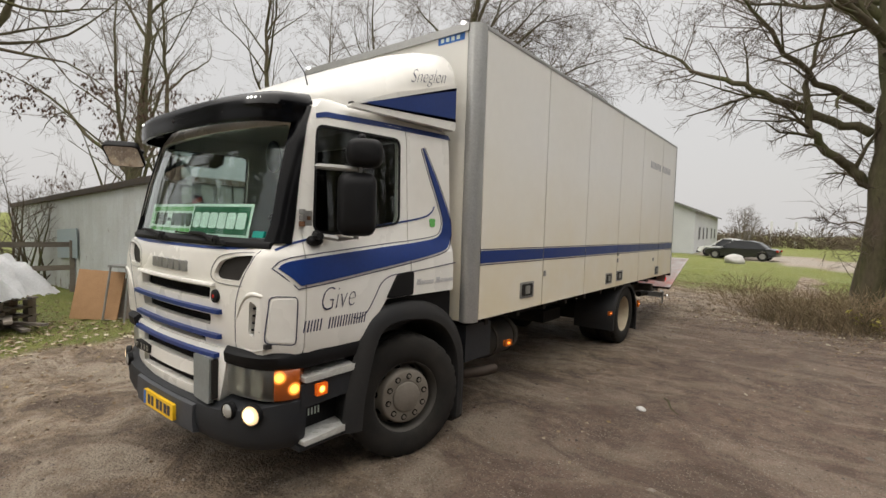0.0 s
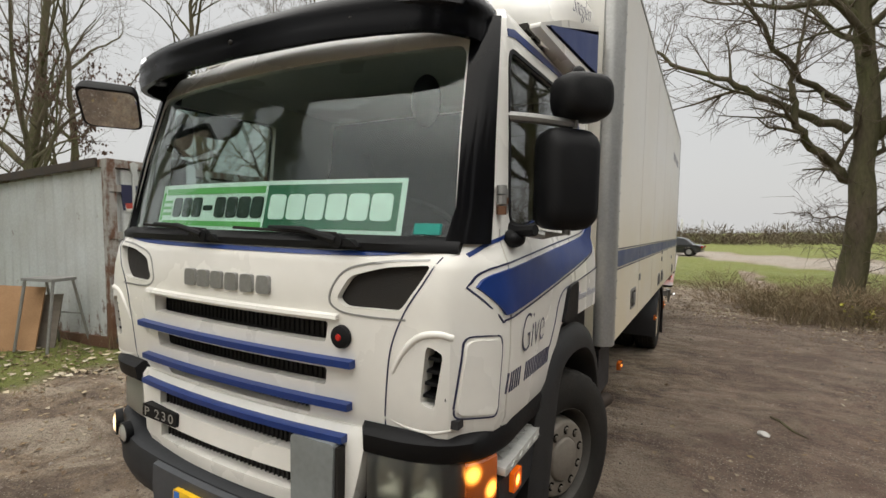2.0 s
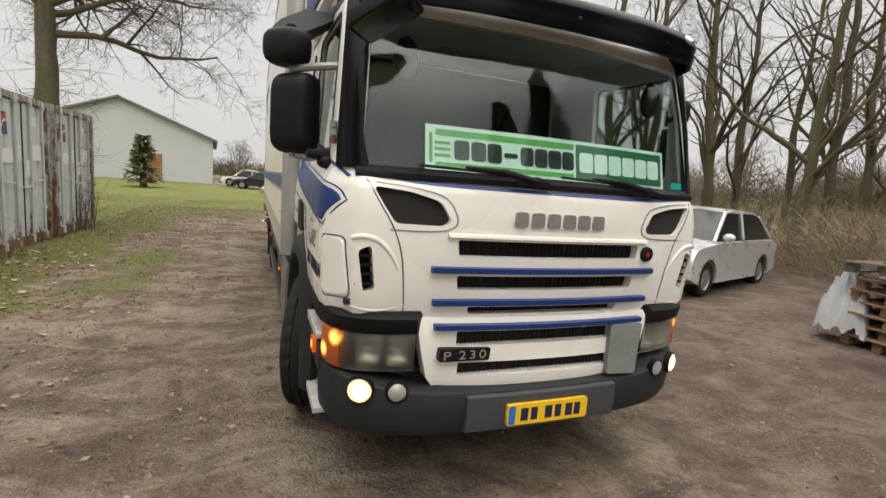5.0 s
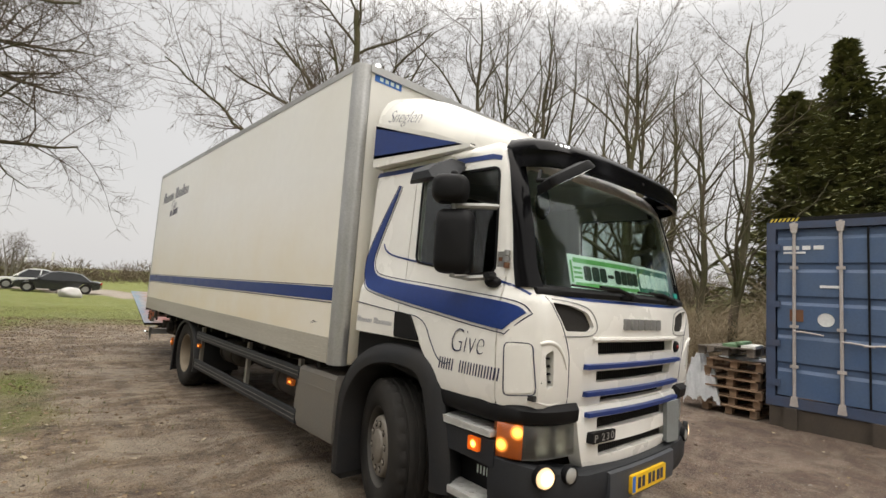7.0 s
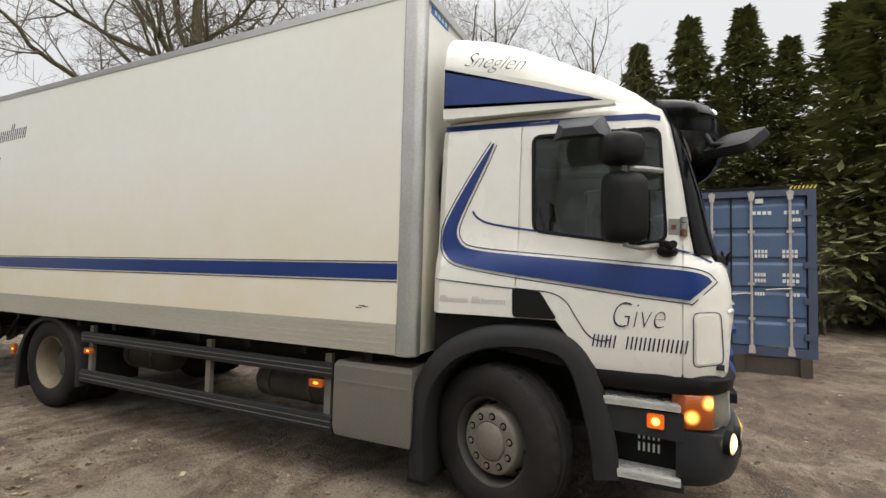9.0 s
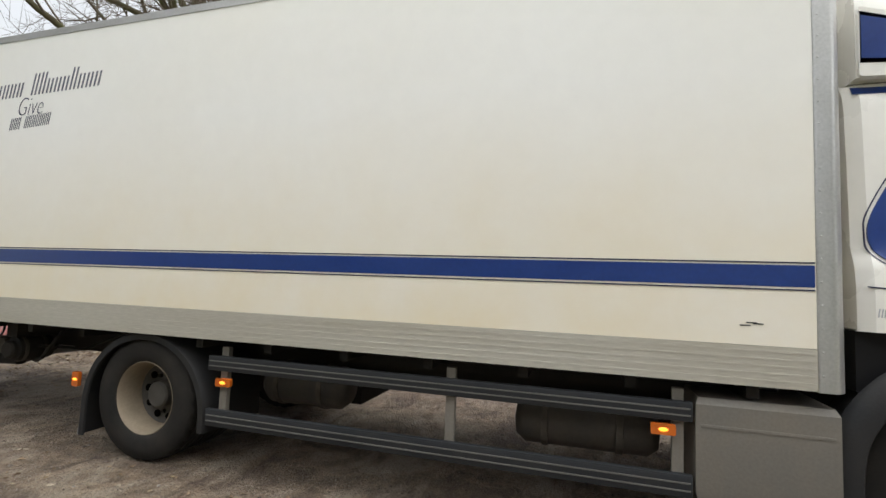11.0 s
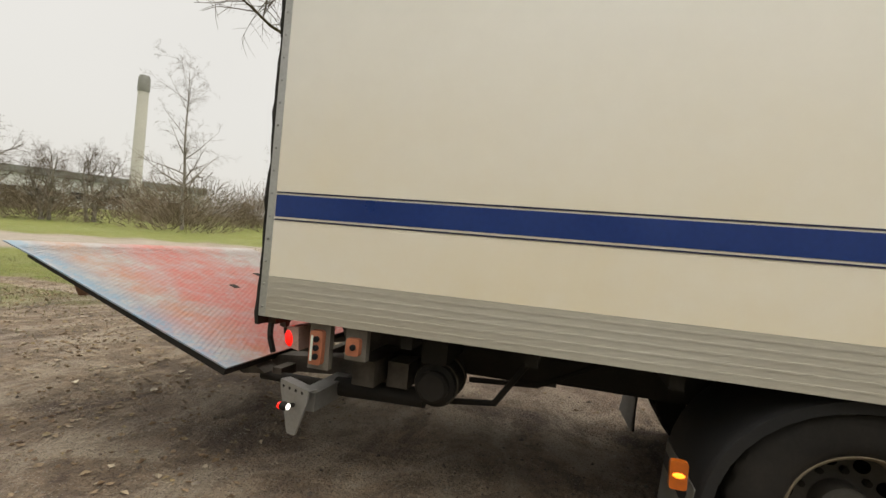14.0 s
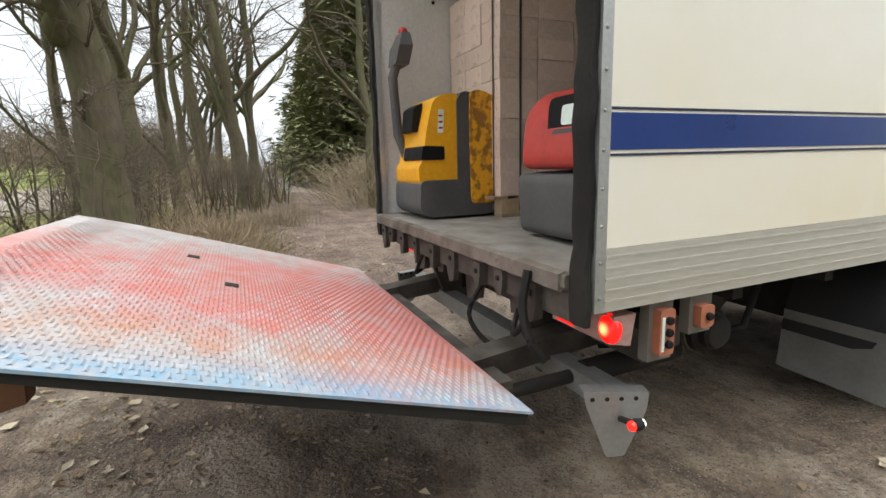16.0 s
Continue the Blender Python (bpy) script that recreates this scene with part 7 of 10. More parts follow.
gx, gy = spaced(-900, 900, -9, 8, 0.13), spaced(-300, 1200, -5, 17, 0.13)
GX, GY = np.meshgrid(gx, gy)
GZ = ground_z(GX, GY)
nx, ny = len(gx), len(gy)
me = bpy.data.meshes.new("ground")
idx = np.arange(nx * ny).reshape(ny, nx)
quads = np.stack([idx[:-1, :-1], idx[:-1, 1:], idx[1:, 1:], idx[1:, :-1]], -1).reshape(-1, 4)
me.from_pydata(np.stack([GX, GY, GZ], -1).reshape(-1, 3).tolist(), [], quads.tolist())
for p in me.polygons:
    p.use_smooth = True
for nm, val in (("mud", step_(0.9, 2.2, GX + 0.8 * (value_noise(GX, GY, 0.6, 61) - 0.5)) * step_(12.5, 10.0, GY) * step_(-4.0, -1.0, GY)), ("grass", grass_mask(GX, GY)), ("road", step_(4.3, 3.2, road_distance(GX, GY) + 1.0 * (value_noise(GX, GY, 0.5, 71) - 0.5)))):
    at = me.attributes.new(nm, "FLOAT", "POINT")
    at.data.foreach_set("value", val.ravel().astype(np.float32))

GROUND = bpy.data.materials.new("dirt_yard")
GROUND.use_nodes = True
n, l = GROUND.node_tree.nodes, GROUND.node_tree.links
b = n["Principled BSDF"]
tc = n.new("ShaderNodeTexCoord")
sp = n.new("ShaderNodeSeparateXYZ")
l.new(tc.outputs["Object"], sp.inputs[0])
wide_, mid_, fine_, grit = node_noise(0.35, 5), node_noise(1.6, 6, 0.65), node_noise(14, 6, 0.7), node_noise(70, 4, 0.7)
vor = n.new("ShaderNodeTexVoronoi")
vor.inputs["Scale"].default_value = 38
l.new(tc.outputs["Object"], vor.inputs["Vector"])
def attribute(nm):
    t = n.new("ShaderNodeAttribute")
    t.attribute_name = nm
    return t.outputs["Fac"]
soil = node_mix(node_range(mid_.outputs["Fac"], 0.35, 0.65), (0.29, 0.212, 0.142), (0.50, 0.395, 0.28))
soil = node_mix(attribute("mud"), soil, node_mix(node_range(mid_.outputs["Fac"], 0.35, 0.65), (0.165, 0.108, 0.082), (0.262, 0.186, 0.145)))
damp = node_mix(node_range(wide_.outputs["Fac"], 0.42, 0.62, 0.0, 0.6), soil, (0.125, 0.080, 0.056))
stony = node_mix(node_math("MULTIPLY", node_range(vor.outputs["Distance"], 0.32, 0.18), node_range(fine_.outputs["Fac"], 0.48, 0.6)), damp, (0.30, 0.275, 0.235))
clump = node_noise(5.5, 6, 0.75)
drag = n.new("ShaderNodeMapping")
drag.inputs["Scale"].default_value, drag.inputs["Rotation"].default_value = (2.2, 0.22, 1.0), (0, 0, radians(-8))
l.new(tc.outputs["Object"], drag.inputs[0])
calm_ = node_range(attribute("mud"), 0.0, 1.0, 1.0, 0.45)
track = n.new("ShaderNodeTexNoise")
track.inputs["Scale"].default_value, track.inputs["Detail"].default_value, track.inputs["Distortion"].default_value = 1.0, 5, 0.6
l.new(drag.outputs[0], track.inputs["Vector"])
stony = node_mix(node_math("MULTIPLY", calm_, node_range(track.outputs["Fac"], 0.50, 0.62, 0.0, 0.6)), stony, (0.135, 0.098, 0.074))
# Low parts of the clump relief darkened: crevice shade in the soil colour.
creviced = node_mix(node_range(clump.outputs["Fac"], 0.42, 0.58, 0.62, 0.0), stony, (0.105, 0.075, 0.056))
streak = n.new("ShaderNodeMapping")
streak.inputs["Scale"].default_value, streak.inputs["Rotation"].default_value, streak.inputs["Location"].default_value = (0.9, 1.5, 1.0), (0, 0, radians(24)), (3.1, 7.7, 0)
l.new(tc.outputs["Object"], streak.inputs[0])
swept = n.new("ShaderNodeTexNoise")
swept.inputs["Scale"].default_value, swept.inputs["Detail"].default_value, swept.inputs["Roughness"].default_value, swept.inputs["Distortion"].default_value = 1.1, 7, 0.68, 0.8
l.new(streak.outputs[0], swept.inputs["Vector"])
calm = node_range(attribute("mud"), 0.0, 1.0, 1.0, 0.45)
creviced = node_mix(node_math("MULTIPLY", calm, node_math("MULTIPLY", node_range(swept.outputs["Fac"], 0.48, 0.60), node_range(grit.outputs["Fac"], 0.40, 0.58, 0.25, 0.95))), creviced, (0.50, 0.425, 0.33))
creviced = node_mix(node_range(swept.outputs["Fac"], 0.43, 0.36, 0.0, 0.7), creviced, (0.082, 0.056, 0.042))
gritty = node_mix(node_range(grit.outputs["Fac"], 0.35, 0.7, 0.0, 0.42), creviced, (0.10, 0.075, 0.058))
chips, chip_mix = n.new("ShaderNodeTexVoronoi"), n.new("ShaderNodeSeparateColor")
chips.inputs["Scale"].default_value, chips.inputs["Randomness"].default_value = 85, 1.0
l.new(tc.outputs["Object"], chips.inputs["Vector"])
l.new(chips.outputs["Color"], chip_mix.inputs[0])
core = node_range(chips.outputs["Distance"], 0.50, 0.30)
patchy = node_range(mid_.outputs["Fac"], 0.40, 0.58, 0.25, 1.0)
pale_chip = node_math("MULTIPLY", node_math("MULTIPLY", node_range(chip_mix.outputs[0], 0.80, 0.88), core), patchy)
dark_chip = node_math("MULTIPLY", node_range(chip_mix.outputs[1], 0.72, 0.82), core)
gritty = node_mix(node_math("MULTIPLY", dark_chip, 0.7), gritty, (0.050, 0.036, 0.028))
gritty = node_mix(node_math("MULTIPLY", pale_chip, 0.85), gritty, (0.46, 0.41, 0.34))
green = node_mix(node_range(mid_.outputs["Fac"], 0.3, 0.7), (0.125, 0.165, 0.028), (0.20, 0.205, 0.055))
green = node_mix(node_range(fine_.outputs["Fac"], 0.48, 0.72, 0.0, 0.65), green, (0.17, 0.125, 0.075))
g_fac = node_range(node_math("ADD", attribute("grass"), node_math("MULTIPLY", node_math("SUBTRACT", fine_.outputs["Fac"], 0.5), 0.9)), 0.35, 0.75)
with_green = node_mix(g_fac, gritty, green)
sand = node_mix(node_range(mid_.outputs["Fac"], 0.3, 0.7), (0.36, 0.32, 0.27), (0.27, 0.23, 0.19))
final = node_mix(attribute("road"), with_green, sand)
l.new(final, b.inputs["Base Color"])
l.new(node_range(wide_.outputs["Fac"], 0.35, 0.65, 0.95, 0.72), b.inputs["Roughness"])
b.inputs["Specular IOR Level"].default_value = 0.3
bp = n.new("ShaderNodeBump")
bp.inputs["Strength"].default_value, bp.inputs["Distance"].default_value = 1.0, 0.06
l.new(node_math("ADD", node_math("ADD", node_math("MULTIPLY", clump.outputs["Fac"], 1.6), node_math("MULTIPLY", grit.outputs["Fac"], 0.4)), node_math("ADD", fine_.outputs["Fac"], node_math("MULTIPLY", vor.outputs["Distance"], -0.4))), bp.inputs["Height"])
l.new(bp.outputs[0], b.inputs["Normal"])
me.materials.append(GROUND)
ground = tagged(new("ground", me), "brown dirt and gravel yard with grass and fallen leaves", "ground", kind="structure")


def gz(x, y):
    return float(ground_z(x, y))


# ---- bare trees ----
BARK = material("grey_bark", (0.105, 0.083, 0.062), 0.95, second=(0.080, 0.088, 0.034), scale=2.2, fine=22, bump=1.0, stretch=(1, 1, 0.3), amount=0.9, grain=0.45, shine=0.15)
TWIG = material("bare_twigs", (0.115, 0.090, 0.070), 0.9, second=(0.140, 0.118, 0.080), bump=0, shine=0.2)
LIGHTBARK = material("pale_bark", (0.22, 0.20, 0.17), 0.9, second=(0.10, 0.095, 0.07), scale=3, fine=20, bump=0.5, stretch=(1, 1, 0.3))


class Wood:
    """Gathers thin round bars into two meshes: thick limbs and fine twigs."""

    def __init__(self, seed):
        self.r = random.Random(seed)
        self.thick, self.thin = ([], []), ([], [])

    def bar(self, pts, radii):
        thick = radii[0] > 0.028
        verts, faces = self.thick if thick else self.thin
        k = 9 if radii[0] > 0.09 else 5 if thick else 3
        base = len(verts)
        u = None
        for i, p in enumerate(pts):
            d = (pts[min(i + 1, len(pts) - 1)] - pts[max(i - 1, 0)]).normalized()
            u = d.orthogonal().normalized() if u is None else (u - d * u.dot(d)).normalized()
            v = d.cross(u)
            for j in range(k):
                a = 2 * math.pi * j / k
                verts.append(tuple(p + radii[i] * (math.cos(a) * u + math.sin(a) * v)))
        for i in range(len(pts) - 1):
            for j in range(k):
                faces.append((base + i * k + j, base + i * k + (j + 1) % k, base + (i + 1) * k + (j + 1) % k, base + (i + 1) * k + j))

    def limb(self, start, way, length, radius, depth, style):
        r = self.r
        steps = max(8, int(length / style["step"])) if depth == 0 else 2 if depth == style["depth"] else max(3, int(length / style["step"]))
        pts, radii, d = [start], [radius], way.normalized()
        taper = style["taper"]
        for i in range(steps):
            wob = style["wander"] * (0.5 if depth == 0 else 1)
            if depth == 0:
                d = d.lerp(way.normalized(), 0.45)
            d = (d + Vector((r.gauss(0, wob), r.gauss(0, wob), r.gauss(0, wob) + style["lift"][min(depth, 3)]))).normalized()
            pts.append(pts[-1] + d * length / steps)
            radii.append(radius * (1 - taper * (i + 1) / steps) * (1 + 0.12 * r.uniform(-1, 1) * (radius > 0.1)))
        if radius > 0.1 and depth == 0:
            radii[0] *= 1.25
        if depth == 0:
            self.stem = pts
        self.bar(pts, radii)
        if depth >= style["depth"]:
            return
        count = style["count"][min(depth, len(style["count"]) - 1)]
        for c in range(count):
            t = r.uniform(style["from"] if depth == 0 else 0.2, 1.0)
            i = min(int(t * steps), steps - 1)
            f = t * steps - i
            p = pts[i].lerp(pts[i + 1], f)
            here = (pts[i + 1] - pts[i]).normalized()
            side = here.orthogonal()
            side.rotate(Matrix.Rotation(r.uniform(0, 2 * math.pi), 3, here))
            ang = radians(r.uniform(*style["angle"]))
            w = here * math.cos(ang) + side.normalized() * math.sin(ang)
            rad = max(0.0052, (radius * (1 - taper * t)) * r.uniform(0.42, 0.68))
            ln = length * r.uniform(*style["ratio"]) * (1.15 - 0.6 * t if depth == 0 else 1.0)
            self.limb(p, w, ln, rad, depth + 1, style)

    def sweep(self, pts, radius, style):
        """A crooked main limb led through a few places, with boughs along it."""
        r = self.r
        line = [Vector(p) for p in curve(*pts, k=5)]
        line = [p + Vector((r.gauss(0, 0.03), r.gauss(0, 0.03), r.gauss(0, 0.03))) * (i > 0) for i, p in enumerate(line)]
        n = len(line) - 1
        radii = [radius * (1 - 0.82 * i / n) for i in range(n + 1)]
        self.bar(line, radii)
        total = sum((b - a).length for a, b in zip(line, line[1:]))
        for c in range(int(3.4 * total)):
            t = r.uniform(0.12, 1.0) * n
            i = min(int(t), n - 1)
            p, here = line[i].lerp(line[i + 1], t - i), (line[i + 1] - line[i]).normalized()
            side = here.orthogonal()
            side.rotate(Matrix.Rotation(r.uniform(0, 2 * math.pi), 3, here))
            ang = radians(r.uniform(25, 70))
            self.limb(p, here * math.cos(ang) + side.normalized() * math.sin(ang), total * r.uniform(0.16, 0.36), max(0.007, radii[i] * r.uniform(0.35, 0.6)), 2, style)

    def meshes(self, bark, twig):
        made = []
        for nm, (v, f), mat in (("trunk", self.thick, bark), ("crown", self.thin, twig)):
            m = bpy.data.meshes.new(nm)
            m.from_pydata(v, [], f)
            m.materials.append(mat)
            for p in m.polygons:
                p.use_smooth = True
            made.append(m)
        return made


OAK = dict(step=0.42, taper=0.78, wander=0.17, lift=(0.03, 0.05, 0.03, 0.0), depth=4, count=(13, 10, 9, 6), angle=(35, 75), ratio=(0.36, 0.58), **{"from": 0.30})
ALDER = dict(step=0.45, taper=0.88, wander=0.13, lift=(0.05, 0.08, 0.05, 0.02), depth=4, count=(18, 6, 5, 3), angle=(28, 58), ratio=(0.28, 0.50), **{"from": 0.10})
BIRCH = dict(step=0.6, taper=0.9, wander=0.07, lift=(0.04, 0.0, -0.10, -0.16), depth=4, count=(28, 8, 5, 3), angle=(30, 60), ratio=(0.24, 0.40), **{"from": 0.25})
BUSH = dict(step=0.25, taper=0.8, wander=0.12, lift=(0.05, 0.05, 0.03, 0.0), depth=2, count=(7, 6), angle=(25, 70), ratio=(0.35, 0.65), **{"from": 0.1})


def tree(name, seed, height, radius, style, label, category="tree", bark=BARK, stems=1, lean=(0.05, 0.02), group="", limbs=(), paths=()):
    wd = Wood(seed)
    if limbs or paths:
        wd.limb(Vector((0, 0, -0.15)), Vector((lean[0], lean[1], 1)), height, radius, 0, style)
        stem, stems = wd.stem, 0
    for k in range(90 if limbs or paths else 0):
        i = wd.r.randrange(2, len(stem) // 2)
        a = wd.r.uniform(0, 2 * math.pi)
        wd.limb(stem[i], Vector((math.cos(a), math.sin(a), wd.r.uniform(-0.2, 0.8))), wd.r.uniform(0.5, 1.5), 0.010, 3, style)
    for pts, thick_ in paths:
        wd.sweep(pts, thick_, style)
    for z, turn, rise, reach in limbs:
        t, e = radians(turn), radians(rise)
        i = max(k for k, p in enumerate(stem[:-1]) if p.z <= z)
        wd.limb(stem[i].lerp(stem[i + 1], (z - stem[i].z) / (stem[i + 1].z - stem[i].z)), Vector((math.sin(t) * math.cos(e), math.cos(t) * math.cos(e), math.sin(e))), reach, 0.045 + 0.013 * reach, 1, style)
    for k in range(stems):
        a = 2 * math.pi * k / stems
        way = Vector((lean[0], lean[1], 1)) if stems == 1 else Vector((0.45 * math.cos(a) * wd.r.random(), 0.45 * math.sin(a) * wd.r.random(), 1))
        start = Vector((0, 0, -0.15)) if stems == 1 else Vector((wd.r.uniform(-0.4, 0.4), wd.r.uniform(-0.4, 0.4), -0.1))
        wd.limb(start, way, height * (1 if stems == 1 else wd.r.uniform(0.6, 1)), radius, 0, style)
    t = thing(name, label, category, None, group)
    for nm, m in zip(("trunk", "crown"), wd.meshes(bark, TWIG)):
        part(nm, m, bark, t)
    return t


def place(t, x, y, turn=0.0, size=1.0, sink=0.0):
    t.scale = (size, size, size)
    t.matrix_basis = pose(x, y, gz(x, y) - sink, 0, 0, turn) @ Matrix.Diagonal((size, size, size, 1))
    return t


def plant(proto, rows):
    """The first row sets the prototype, the others copy it."""
    for i, (x, y, turn, size) in enumerate(rows):
        if i == 0:
            place(proto, x, y, turn, size)
        else:
            c = copy_thing(proto, pose(0, 0, 0))
            place(c, x, y, turn, size)


big_tree = tree("oak_tree", 15, 11.5, 0.29, dict(OAK, taper=0.7, wander=0.13, count=(10, 9, 8, 5), angle=(30, 65), **{"from": 0.55}), "large bare tree with low spreading limbs", lean=(-0.035, 0.12),
                limbs=((5.0, 60, 30, 4.0), (5.6, 190, 30, 3.8), (6.0, 20, 35, 4.0), (6.4, -100, 40, 4.0), (6.9, 130, 40, 3.4), (7.4, -30, 45, 3.4)),
                paths=((((-0.08, 0.33, 3.0), (-0.45, 0.25, 3.35), (-1.1, -0.2, 4.0), (-1.3, -0.2, 5.0), (-1.25, -0.1, 5.6), (-0.95, 0.0, 7.2)), 0.12),
                       (((-0.12, 0.47, 4.1), (-1.3, 0.6, 4.7), (-2.3, 0.4, 5.35), (-3.4, 0.5, 5.9), (-4.2, 0.6, 6.5), (-5.6, 0.7, 7.4)), 0.10),
                       (((-0.15, 0.52, 4.6), (-1.3, -0.2, 5.4), (-2.1, -1.1, 6.4), (-2.9, -1.5, 7.6)), 0.09),
                       (((0.05, 0.42, 3.7), (0.75, -0.1, 4.6), (1.2, -0.7, 5.6), (1.45, -0.9, 6.9), (1.5, -1.0, 8.6)), 0.15),
                       (((0.12, 0.40, 3.4), (1.0, 0.6, 4.0), (1.8, 0.8, 4.6), (2.8, 1.1, 5.4)), 0.07),
                       (((0.2, 0.15, 2.1), (0.5, -0.1, 2.55), (0.75, -0.5, 3.1)), 0.035), (((-0.1, 0.22, 2.1), (-0.7, 0.1, 2.2), (-1.5, -0.2, 2.25)), 0.028)))
place(big_tree, 4.6, 11.85, 0)
oak2 = tree("oak_tree", 27, 10.5, 0.30, dict(OAK, count=(8, 11, 9, 6), **{"from": 0.6}), "bare broad tree with crooked branches", group="bare trees round the yard", lean=(-0.02, 0.0),
            limbs=((4.4, 62, 16, 3.7), (5.0, 100, 20, 4.0), (5.4, 40, 20, 3.8), (5.9, 135, 25, 3.8), (6.4, 80, 28, 3.8), (4.9, -120, 28, 3.8), (6.0, -50, 30, 3.8), (6.9, 110, 35, 3.4), (4.8, 84, 8, 3.3)))
place(oak2, -5.8, 11.8, 0)
side_tree = tree("oak_tree", 33, 10.0, 0.30, dict(OAK, count=(5, 7, 6, 4), **{"from": 0.6}), "bare tree with rising limbs beside the containers", lean=(0.0, 0.02),
                 limbs=((2.6, 6, 50, 5.2), (3.0, 22, 62, 5.0), (3.9, 200, 45, 3.6)))
place(side_tree, -9.2, -1.1, 0)
al1 = tree("alder_tree", 5, 15.0, 0.20, ALDER, "tall slender bare tree beside the yard", group="bare trees round the yard", lean=(0.02, 0.03))
plant(al1, [(10.8, 12.6, 0, 1.0), (13.5, 10.4, 60, 0.95), (19.2, 9.8, 140, 1.05), (12.2, 3.0, 220, 0.70), (23.0, 10.5, 20, 1.1), (17.5, 13.8, 80, 1.0), (27, 11.2, 200, 1.1), (32, 10.6, 110, 1.1), (-17, 5.5, 30, 1.0), (-19, 13, 170, 1.1), (12.5, 6.5, 310, 0.84), (-10.5, -9.5, 40, 0.95), (11.5, -13.5, 200, 0.9)])
al2 = tree("alder_tree", 8, 14.0, 0.18, ALDER, "tall slender bare tree with upright branches", group="bare trees round the yard", lean=(-0.03, 0.02))
plant(al2, [(12.2, 11.9, 0, 1.0), (16.5, 11.4, 70, 1.0), (21.2, 12.6, 150, 1.0), (15.0, 5.0, 250, 0.75), (29.5, 12.4, 30, 1.05), (-14.5, 15.5, 20, 1.0), (-20.5, 8.2, 100, 1.0), (14.6, 14.8, 10, 0.9), (-15.5, -3.5, 70, 0.9), (8.0, -16.0, 150, 0.95)])
birch = tree("birch_tree", 3, 11.5, 0.14, BIRCH, "bare birch with fine hanging twigs", bark=LIGHTBARK, group="birches beyond the road")
plant(birch, [(-12.8, 11.0, 0, 0.95), (27.5, 38, 60, 1.1), (38, 27, 130, 0.75), (46, 33, 200, 0.8), (33, 33, 20, 0.6), (34, 24, 250, 0.65), (40, 32, 90, 0.7)])
bush = tree("bush", 6, 3.0, 0.035, BUSH, "leafless brown bush with many thin stems", "bush", stems=8, group="bare bushes along the edges")
# a small tree that still holds its withered leaves
wd = Wood(41)
wd.limb(Vector((0, 0, -0.1)), Vector((0.02, 0.0, 1)), 8.5, 0.10, 0, ALDER)
beech = thing("beech_tree", "small tree with withered dark leaves low in the crown", "tree")
for nm, m in zip(("trunk", "crown"), wd.meshes(BARK, TWIG)):
    part(nm, m, BARK, beech)
DEADLEAF = material("withered_leaves", (0.07, 0.040, 0.028), 0.8, second=(0.12, 0.075, 0.045), bump=0, shine=0.2)
verts, faces = [], []
for x, y, z in wd.r.sample([p for p in wd.thin[0] if 1.6 < p[2] < 5.6 and math.hypot(p[0], p[1]) > 0.7], 2600):
    a, s = wd.r.uniform(0, 6.28), wd.r.uniform(0.03, 0.055)
    ca, sa, b0 = math.cos(a) * s, math.sin(a) * s, len(verts)
    verts += [(x, y, z), (x + ca * 0.6 - sa * 0.4, y + sa * 0.6 + ca * 0.4, z - s * 0.6), (x + ca, y + sa, z - s * 1.8), (x + ca * 0.3 + sa * 0.5, y + sa * 0.3 - ca * 0.5, z - s)]
    faces.append((b0, b0 + 1, b0 + 2, b0 + 3))
m = bpy.data.meshes.new("withered_foliage")
m.from_pydata(verts, [], faces)
m.materials.append(DEADLEAF)
tagged(part("withered_foliage", m, DEADLEAF, beech), kind="stuff")
place(beech, -11.8, 3.8, 0)
rows = []
rb = random.Random(4)
clumps = []
for k in range(60):
    a = radians(rb.uniform(-12, 75))
    d = rb.uniform(48, 80) if k % 3 else rb.uniform(80, 120)
    clumps.append((math.sin(a) * d, 6 + math.cos(a) * d, rb.uniform(1.8, 4.2)))
for k in range(110):
    a = radians(rb.uniform(40, 84))
    d = rb.uniform(36, 70)
    clumps.append((-3 + math.sin(a) * d, 8 + math.cos(a) * d, rb.uniform(2.2, 6.0)))
for k in range(16):
    a = radians(rb.uniform(24, 39.5))
    d = rb.uniform(44, 54)
    clumps.append((-3.5 + math.sin(a) * d, 7.3 + math.cos(a) * d, rb.uniform(2.6, 4.2)))
clumps = [c for c in clumps if not (-22 < c[0] < 4 and 36 < c[1] < 72) and road_distance(c[0], c[1]) > 3.5]


